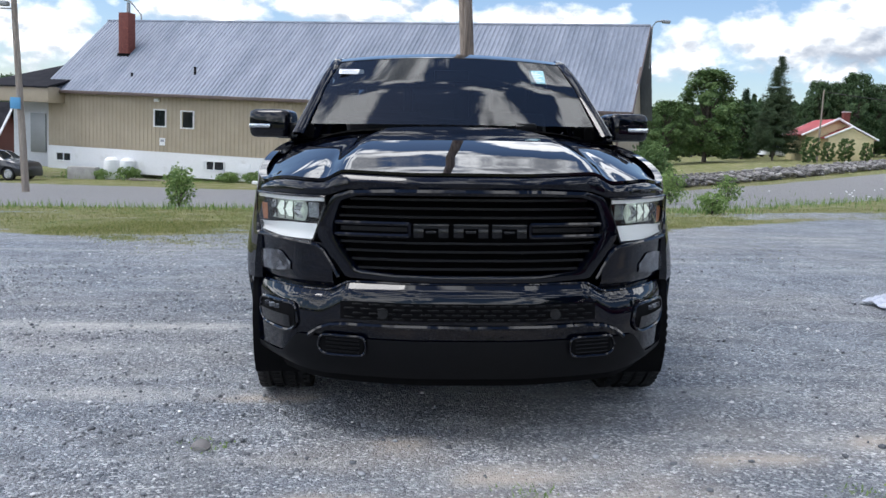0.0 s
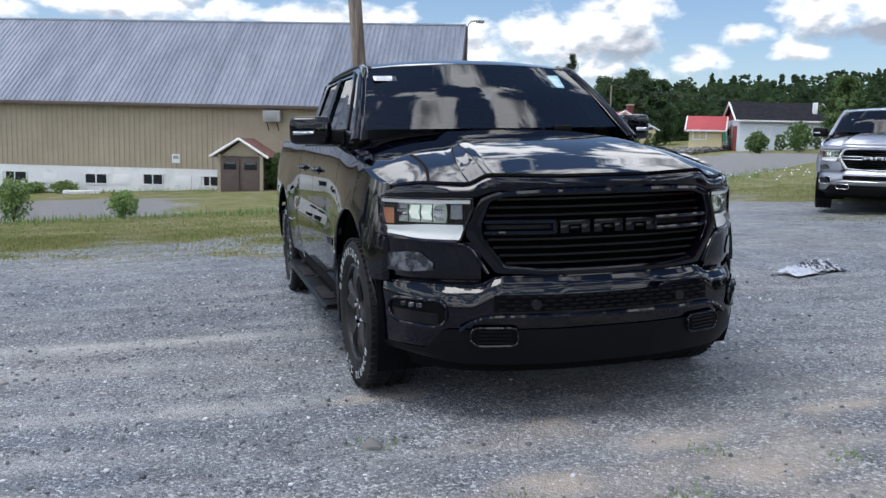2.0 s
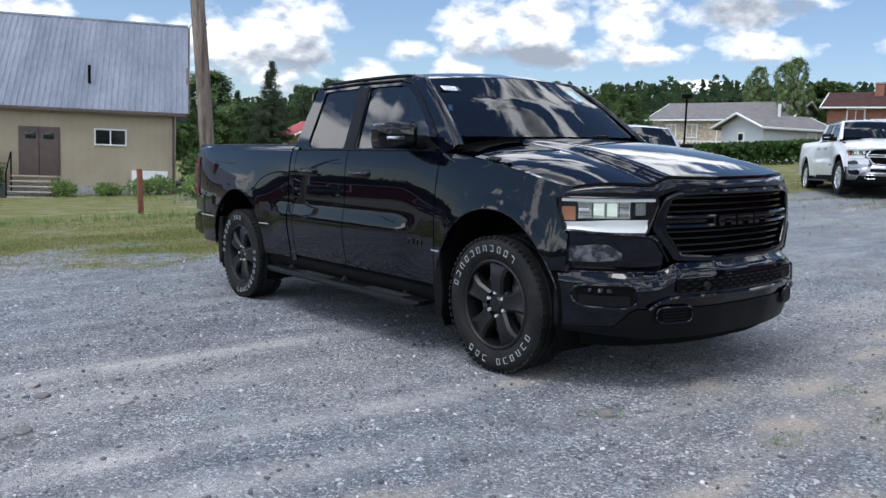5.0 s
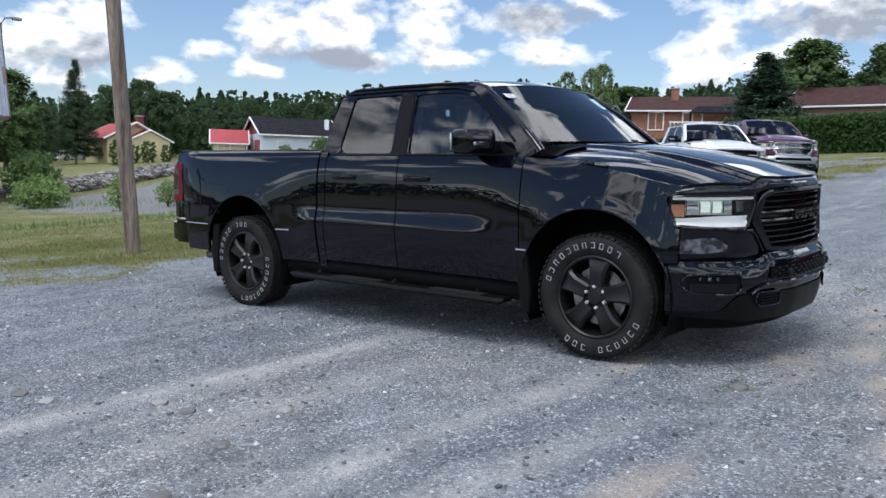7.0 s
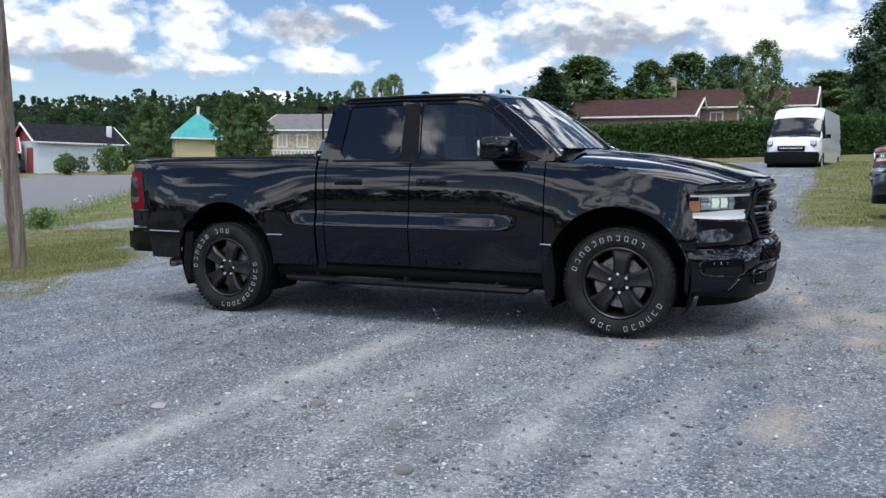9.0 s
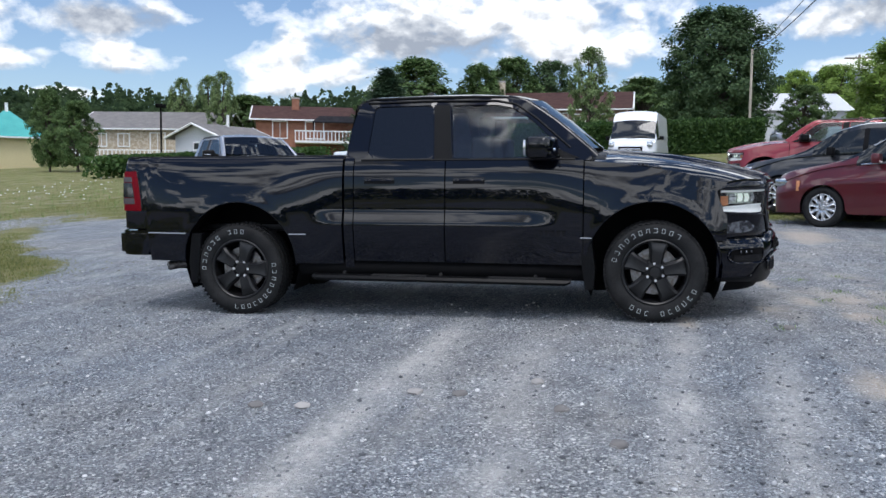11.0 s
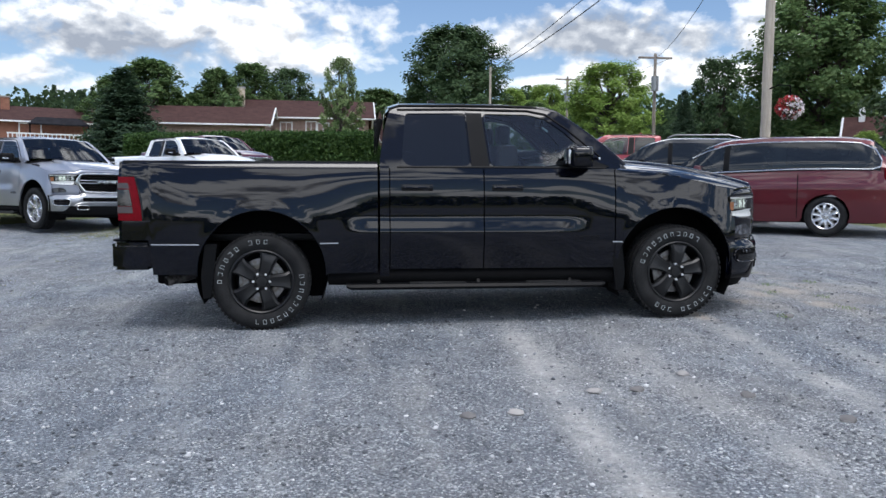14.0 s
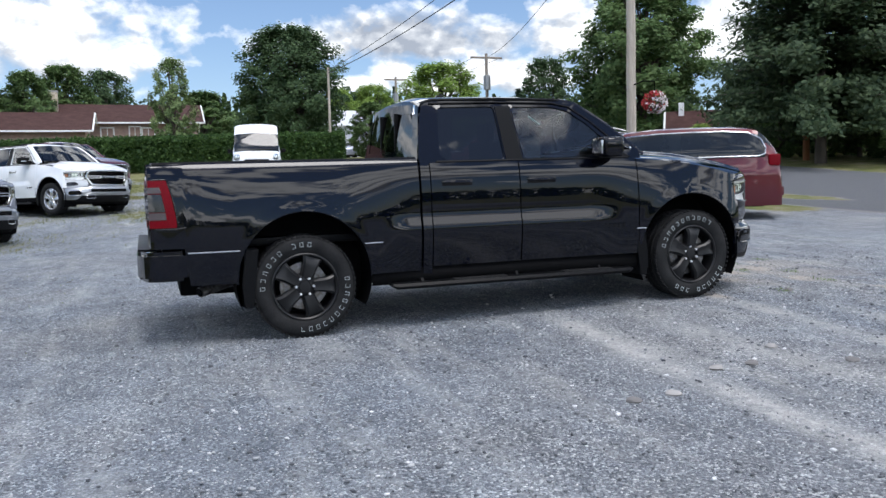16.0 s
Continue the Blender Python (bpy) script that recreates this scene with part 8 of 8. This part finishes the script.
def bush(name, x, y, h, wide, n, mat, label, leaf=0.07):
    p = rng.normal(size=(n, 3))
    p /= np.linalg.norm(p, axis=1)[:, None]
    p *= rng.random((n, 1)) ** 0.4
    z0 = ground_z(x, y)
    lump = np.array([noise.noise((a * 2.2, b * 2.2, c * 2.2 + x)) for a, b, c in p])
    q = np.stack([x + wide * p[:, 0] * (1 + 0.5 * lump), y + wide * p[:, 1] * (1 + 0.5 * lump), z0 + h * (0.5 + 0.5 * p[:, 2] * (1 + 0.35 * lump))], 1)
    t = thing(name, Matrix(), label, "bush")
    ob = new("leaves", leaf_mesh("leaves", q, leaf, mat, 0.0, 1.9))
    ob.parent = t
    bm = bmesh.new()
    for k in range(7):
        a = 2 * math.pi * k / 7
        add_tube(bm, [(x, y, z0 - 0.05), (x + wide * 0.3 * math.cos(a), y + wide * 0.3 * math.sin(a), z0 + h * 0.5), (x + wide * 0.5 * math.cos(a), y + wide * 0.5 * math.sin(a), z0 + h * 0.85)], 0.012, 4, 0.004)
    part("stems", bm, M["bark"], t)["kind"] = "stuff"
    return t


bush("weed_clump", -5.95, 16.6, 1.05, 0.36, 1100, LEAF["weed"], "tall feathery green weed clump on the verge", 0.05)
bush("weed_clump", -3.6, 16.4, 0.65, 0.35, 700, LEAF["weed"], "small green weed clump on the verge", 0.05)
bush("weed_clump", 7.5, 21.0, 1.1, 0.45, 900, LEAF["weed"], "light green weed clump at the edge of the lot", 0.05)
bush("weed_clump", 9.4, 21.5, 0.9, 0.4, 700, LEAF["weed"], "light green weed clump at the edge of the lot", 0.05)
bush("weed_clump", 6.8, 15.4, 0.5, 0.35, 600, LEAF["weed"], "light green weed clump at the edge of the lot", 0.05)
bush("shrub", 9.0, 29.4, 1.05, 0.85, 3500, LEAF["weed"], "bushy green shrub beside the long building", 0.09)
bush("shrub", 9.6, 31.5, 2.0, 1.0, 3500, LEAF["maple"], "bushy green shrub beside the long building", 0.09)
bush("shrub", 7.6, 26.4, 0.8, 0.9, 2400, LEAF["weed"], "rough green weeds beside the long building", 0.08)
p = BARN @ Vector((5.0, -0.7, 0))
bush("climbing_shrub", p.x, p.y, 1.65, 0.8, 3000, LEAF["maple"], "green shrub climbing beside the cellar entry", 0.09)
for s_, h_ in ((-13.5, 0.5), (-12.0, 0.7), (-6.3, 0.5), (-4.8, 0.55), (-15.3, 0.6), (7.9, 0.7), (9.6, 0.55), (10.9, 0.7), (11.6, 0.8)):
    p = BARN @ Vector((s_, -0.8, 0))
    bush("weed_clump", p.x, p.y, h_, 0.6, 800, LEAF["weed"], "low green weeds against the foundation", 0.07)
for x, y, h, wd in ((34.5, 46.4, 1.5, 0.7), (36.3, 44.4, 2.0, 0.9)):
    bush("shrub", x, y, h, wd, 1500, LEAF["maple"], "young green shrub on the stony bank", 0.11)

# stones: a shared rough lump, joined as stuff
ico = bmesh.new()
bmesh.ops.create_icosphere(ico, subdivisions=1, radius=1.0)
ico_v = np.array([v.co[:] for v in ico.verts])
ico_f = np.array([[v.index for v in f.verts] for f in ico.faces])
ico.free()


def stones(name, places, mat, label, flat=0.6):
    """Rough lumps at (x, y, z, size)."""
    n, nv = len(places), len(ico_v)
    c = np.array(places)
    v = ico_v[None] * (1 + 0.45 * rng.uniform(-1, 1, (n, nv, 1))) * c[:, 3][:, None, None] * rng.uniform(0.7, 1.3, (n, 1, 3)) * np.array([1, 1, flat])
    v += c[:, None, :3]
    f = (ico_f[None] + (np.arange(n) * nv)[:, None, None]).reshape(-1)
    k = n * len(ico_f)
    me = bpy.data.meshes.new(name)
    me.vertices.add(n * nv)
    me.vertices.foreach_set("co", v.ravel())
    me.loops.add(k * 3)
    me.loops.foreach_set("vertex_index", f.astype(np.int32))
    me.polygons.add(k)
    me.polygons.foreach_set("loop_start", np.arange(0, k * 3, 3, dtype=np.int32))
    me.polygons.foreach_set("loop_total", np.full(k, 3, dtype=np.int32))
    me.materials.append(mat)
    me.update(calc_edges=True)
    return tagged(new(name, me), label, "stones", kind="stuff")


def stone_material(name, stops):
    m = bpy.data.materials.new(name)
    m.use_nodes = True
    nodes, links = m.node_tree.nodes, m.node_tree.links
    r = nodes.new("ShaderNodeValToRGB")
    while len(r.color_ramp.elements) < len(stops):
        r.color_ramp.elements.new(0.5)
    for e, (p, c) in zip(r.color_ramp.elements, stops):
        e.position, e.color = p, (*c, 1)
    links.new(nodes.new("ShaderNodeNewGeometry").outputs["Random Per Island"], r.inputs[0])
    links.new(r.outputs[0], nodes["Principled BSDF"].inputs["Base Color"])
    nodes["Principled BSDF"].inputs["Roughness"].default_value = 0.85
    return m


M["pebble"] = stone_material("crushed_stone", [(0.0, (0.075, 0.08, 0.092)), (0.5, (0.19, 0.20, 0.215)), (0.8, (0.33, 0.34, 0.355)), (1.0, (0.75, 0.75, 0.76))])
M["boulder"] = stone_material("bank_stone", [(0.0, (0.09, 0.085, 0.085)), (0.6, (0.20, 0.19, 0.185)), (1.0, (0.36, 0.345, 0.33))])
peb = []
while len(peb) < 26000:
    x, y = rng.uniform(-8.5, 5.0), rng.uniform(-4.4, 7.0)
    if rng.random() < 0.45:
        x, y = rng.uniform(-7.5, -0.8), rng.uniform(-3.8, 5.0)
    g, d, *_ = cover(x, y)
    if rng.random() > 1 - 0.7 * g - 0.5 * d:
        continue
    s = 0.004 + 0.011 * rng.random() ** 4
    peb.append((x, y, ground_z(x, y) + s * 0.2 + 0.002, s))
stones("gravel", peb, M["pebble"], "loose grey crushed stone on the lot")
big = [(-1.083, -1.008), (-3.226, 1.108), (-2.908, 0.697), (-3.944, 0.190), (-3.612, 2.191), (-3.225, 1.371), (-3.438, 0.506), (-3.589, 1.921)]
for x, y in big:
    q = SLOPE @ Vector((x, y, 0))
    st = bmesh.new()
    bmesh.ops.create_icosphere(st, subdivisions=2, radius=0.045)
    for v in st.verts:
        v.co *= 1 + 0.35 * noise.noise(v.co * 22 + Vector((x, y, 0)))
        v.co.z *= 0.45
    bmesh.ops.translate(st, verts=st.verts, vec=(q.x, q.y, ground_z(q.x, q.y) + 0.008))
    tagged(part("stone", st, M["boulder"], None), "pale flat stone lying on the gravel", "stone", "larger stones on the lot")
bank = []
for k in range(14000):
    x = rng.uniform(10, 62)
    y = road_far(x) + 1.9 + 6.0 * rng.random() ** 1.4 + 0.06 * (x - 10)
    bank.append((x, y, ground_z(x, y) + 0.30 * rng.random() + 0.06, 0.04 + 0.15 * rng.random() ** 3))
stones("stone_bank", bank, M["boulder"], "grey broken-stone bank along the far road", 0.5)
# white wildflowers on the bank
fl = []
for k in range(160):
    x, y = rng.uniform(11, 30), rng.uniform(15, 23)
    fl.append((x, y, ground_z(x, y) + 0.35, 0.03))
stones("wildflowers", fl, M["paper"], "small white wildflowers in the rough grass", 0.5)

# ---------------- poles, wires and small things ----------------
def wobble_pole(name, foot, head, r0, r1, mat, label, sides=14):
    p = thing(name, Matrix(), label, "utility pole")
    foot, head = Vector(foot), Vector(head)
    pts = [foot.lerp(head, k / 10) + Vector((0.012 * noise.noise((k * 0.9, foot.x, 0)), 0.012 * noise.noise((k * 0.9, foot.y, 4)), 0)) for k in range(11)]
    part("shaft", tube(pts, r0, sides, r1), mat, p)
    return p


q0 = SLOPE @ Vector((0.685, 8.42, 0))
foot = Vector((q0.x, q0.y, ground_z(q0.x, q0.y) - 0.05))
lean = (Vector((0.407, 8.40, 3.37)) - Vector((q0.x, q0.y, 0.0))) / 3.37
wobble_pole("utility_pole", foot, foot + lean * 8.5, 0.108, 0.088, M["pole_weathered"], "weathered grey wooden utility pole on the grass verge", 20)
p = wobble_pole("utility_pole", (13.25, -7.95, ground_z(13, -8) - 0.1), (13.15, -7.95, 9.5), 0.14, 0.11, M["wood_pale"], "pale wooden utility pole beside the street")
p = wobble_pole("utility_pole", (24.6, -24.0, ground_z(24, -24) - 0.1), (24.6, -24.0, 9.5), 0.15, 0.12, M["wood_orange"], "orange-brown wooden pole before the pines")
wobble_pole("slim_pole", (47.2, -6.25, ground_z(47, -6)), (47.2, -6.25, 9.35), 0.09, 0.07, M["wood_pale"], "slim pale pole at the end of the hedge")
for x, y, h in ((50.0, -18.3, 11.0), (74.2, -18.3, 12.7)):
    p = wobble_pole("utility_pole", (x, y, ground_z(x, y)), (x, y, h), 0.14, 0.10, M["wood_grey"], "grey utility pole with crossarm and transformer")
    part("crossarm", box((x - 0.08, y - 1.2, h - 0.35), (x + 0.08, y + 1.2, h - 0.22), 0.01), M["wood_grey"], p)
    part("transformer", tube([(x - 0.3, y + 0.1, h - 2.6), (x - 0.3, y + 0.1, h - 1.6)], 0.25, 10), M["metal_grey"], p)
# lamp poles by the long building
p = wobble_pole("lamp_pole", (-14.1, 26.6, ground_z(-14, 26.6)), (-14.45, 26.5, 6.6), 0.13, 0.09, M["wood_grey"], "leaning wooden lamp pole beside the drive")
part("lamp_head", box((-15.0, 26.2, 5.05), (-14.5, 26.5, 5.22), 0.05), M["metal_grey"], p)
part("sign_plate", box((-14.5, 26.35, 1.55), (-14.15, 26.4, 1.95), 0.01), material("blue_plate", (0.10, 0.32, 0.55), 0.6, fine=20, fine_amount=0.1), p)
e = BARN @ Vector((12.75, 5.0, 0))
p = thing("yard_light", Matrix(), "grey yard light on a bracket over the roof", "lamp")
part("arm", tube([(e.x, e.y, 5.0), (e.x, e.y, 6.95), (e.x + 0.15, e.y - 0.05, 7.18), (e.x + 0.5, e.y - 0.1, 7.24)], 0.04, 8), M["metal_grey"], p)
part("lamp_head", box((e.x + 0.42, e.y - 0.25, 7.12), (e.x + 0.80, e.y - 0.0, 7.26), 0.05), M["metal_grey"], p)
e = BARN @ Vector((-17.6, 6.5, 0))
p = thing("yard_light", Matrix(), "grey yard light on a long bracket", "lamp")
part("arm", tube([(e.x + 0.9, e.y, 5.2), (e.x + 0.6, e.y, 7.6), (e.x, e.y, 8.3), (e.x - 1.0, e.y - 0.1, 8.55)], 0.045, 8), M["metal_grey"], p)
part("lamp_head", box((e.x - 1.6, e.y - 0.3, 8.45), (e.x - 1.0, e.y, 8.62), 0.05), M["metal_grey"], p)
p = thing("street_lamp", Matrix(), "slim dark lamp post before the garage", "lamp")
part("post", tube([(32.6, 24.6, ground_z(32, 24)), (32.6, 24.6, 4.9)], 0.05, 8), M["under"], p)
part("lamp_head", box((32.4, 24.4, 4.85), (32.8, 24.8, 5.05), 0.04), M["under"], p)


def cable(a, b, sag, r=0.014, name="overhead_cable"):
    a, b = Vector(a), Vector(b)
    pts = [a.lerp(b, k / 20) - Vector((0, 0, sag * 4 * (k / 20) * (1 - k / 20))) for k in range(21)]
    ob = part(name, tube(pts, r, 5), M["wire"], None)
    return tagged(ob, "black overhead cable between wooden poles", "cable")


cable((47.2, -6.25, 9.2), (4.0, -6.0, 9.2), 0.55, 0.016)
cable((47.2, -6.25, 9.0), (4.0, -6.3, 8.6), 0.55, 0.022)
cable((50.0, -18.3, 10.7), (13.2, -7.95, 9.3), 0.7)
cable((50.0, -17.3, 10.7), (74.2, -17.3, 12.4), 0.5)
cable((50.0, -19.3, 10.7), (74.2, -19.3, 12.4), 0.5)
cable((13.2, -7.95, 9.2), (24.6, -24.0, 8.4), 0.4)
cable((34.3, 68.4, 6.75), (66.0, 50.0, 5.6), 1.0, 0.03)
p = wobble_pole("utility_pole", (34.3, 68.4, ground_z(34.3, 68.4)), (34.3, 68.4, 6.9), 0.08, 0.06, M["wood_grey"], "grey utility pole by the cream house")
for z in (6.5, 5.9):
    cable((-14.4, 26.5, z - 0.9), (-60, 44, z + 2), 0.6, 0.02)

# hanging flower basket on its own stand beside the pole
bk = thing("flower_basket", Matrix.Translation((12.2, -8.05, 3.30)), "hanging basket of red and white flowers", "flower basket")
pts = rng.normal(size=(900, 3))
pts /= np.linalg.norm(pts, axis=1)[:, None]
pts = pts * (0.24 + 0.10 * rng.random((900, 1))) * np.array([1, 1, 0.9])
side = (pts @ np.array([0.35, 0.75, 0.5])) + 0.17 * rng.normal(size=900)
for nm, sel, mt in (("red_bloom", side > 0.03, material("red_petals", (0.42, 0.035, 0.04), 0.6)), ("white_bloom", side <= 0.0, material("white_petals", (0.72, 0.66, 0.68), 0.6)), ("leaves", rng.random(900) < 0.5, LEAF["maple"])):
    ob = new(nm, leaf_mesh(nm, pts[sel] * (0.92 if nm == "leaves" else 1.0), 0.07, mt, 0.0, 1.0))
    ob.parent = bk
    ob["kind"] = "stuff"
part("bowl", bmesh.ops and add_lathe(bmesh.new(), [(0.02, -0.28), (0.16, -0.24), (0.24, -0.12), (0.25, 0.0)], 16, "z"), M["brown_door"], bk)
part("hanger", tube([(1.05, 0.1, 0.55), (0.5, 0.05, 0.62), (0.0, 0.0, 0.55), (0, 0, 0.1)], 0.018, 6), M["under"], bk)

# plastic sheet and striped cloth lying on the gravel
q = SLOPE @ Vector((4.05, 2.62, 0))
zc = ground_z(q.x, q.y)


def crumple(w, d, h, seed, n=30):
    rows = []
    for i in range(n + 1):
        row = []
        for j in range(n + 1):
            u, v = 2 * i / n - 1, 2 * j / n - 1
            edge = max(0.0, 1 - (u * u + v * v) ** 1.5 * 0.6)
            k = noise.noise((u * 2.6 + seed, v * 2.6, seed)) + 0.6 * noise.noise((u * 6 + seed, v * 6, 1.0))
            wob = 1 + 0.25 * noise.noise((u * 1.7, v * 1.7, seed + 3))
            row.append((u * w * wob, v * d * wob, max(0.004, h * edge * (0.45 + 0.75 * k) + 0.012)))
        rows.append(row)
    return grid_bm(rows)


M["film"] = material("clear_plastic_film", (0.40, 0.43, 0.50), 0.18, fine=30, fine_amount=0.15, spec=0.8)
M["stripe"] = material("dark_striped_cloth", (0.03, 0.035, 0.055), 0.7, second=(0.42, 0.45, 0.50), scale=26, mix=(0.47, 0.53), stretch=(1.0, 0.15, 1.0))
sheet = crumple(0.22, 0.15, 0.06, 2.3)
bmesh.ops.transform(sheet, matrix=pose(q.x - 0.18, q.y - 0.05, zc + 0.004, 0, 0, 15), verts=sheet.verts)
tagged(part("plastic_sheet", sheet, M["film"], None, angle=180), "crumpled clear plastic sheet lying on gravel", "plastic sheet")
cl = crumple(0.26, 0.14, 0.12, 7.1)
bmesh.ops.transform(cl, matrix=pose(q.x + 0.14, q.y + 0.06, zc + 0.012, 0, 0, 8), verts=cl.verts)
tagged(part("bundled_cloth", cl, M["stripe"], None, angle=180), "bundled dark and white striped cloth on gravel", "cloth")

# rusty post, concrete block, scrap by the wall
pst = thing("steel_post", Matrix.Translation((2.70, 18.3, ground_z(2.70, 18.3))) @ pose(0, 0, 0, 0, -2, 0), "short rusty red steel post beside the road", "post")
part("post", box((-0.06, -0.06, -0.1), (0.06, 0.06, 1.15), 0.012), M["rust"], pst)
p = BARN @ Vector((-14.6, -1.0, 0))
tagged(part("concrete_block", box((p.x - 0.7, p.y - 0.35, ground_z(p.x, p.y) - 0.05), (p.x + 0.7, p.y + 0.35, ground_z(p.x, p.y) + 0.62), 0.04), M["concrete"], None), "grey concrete block beside the foundation", "concrete block")
p = BARN @ Vector((-13.2, -0.6, 0))
tank = thing("propane_tank", Matrix.Translation((p.x, p.y, ground_z(p.x, p.y))), "white upright gas tank against the foundation", "gas tank")
part("shell", add_lathe(bmesh.new(), [(0.02, 1.15), (0.2, 1.12), (0.36, 0.98), (0.38, 0.8), (0.38, 0.15), (0.3, 0.0)], 20, "z"), M["trim_white"], tank)
copy_thing(tank, Matrix.Translation((p.x + 0.85, p.y - 0.1, ground_z(p.x, p.y))))
p = BARN @ Vector((-10.6, -1.1, 0))
bm = bmesh.new()
for k in range(9):
    add_box(bm, (p.x - 0.9 + 0.22 * k, p.y - 0.5, ground_z(p.x, p.y) + 0.03), (p.x - 0.78 + 0.22 * k, p.y + 0.6, ground_z(p.x, p.y) + 0.07), m=Matrix.Rotation(0, 4, "Z"))
add_box(bm, (p.x - 0.9, p.y - 0.4, ground_z(p.x, p.y)), (p.x + 1.1, p.y - 0.3, ground_z(p.x, p.y) + 0.04))
tagged(part("wooden_pallet", bm, M["wood_grey"], None), "weathered wooden pallet lying by the wall", "pallet")
p = BARN @ Vector((-3.6, -1.6, 0))
tagged(part("white_board", box((p.x - 0.75, p.y - 0.2, ground_z(p.x, p.y)), (p.x + 0.75, p.y + 0.2, ground_z(p.x, p.y) + 0.14), 0.02), M["trim_white"], None), "white board lying on the verge", "board")
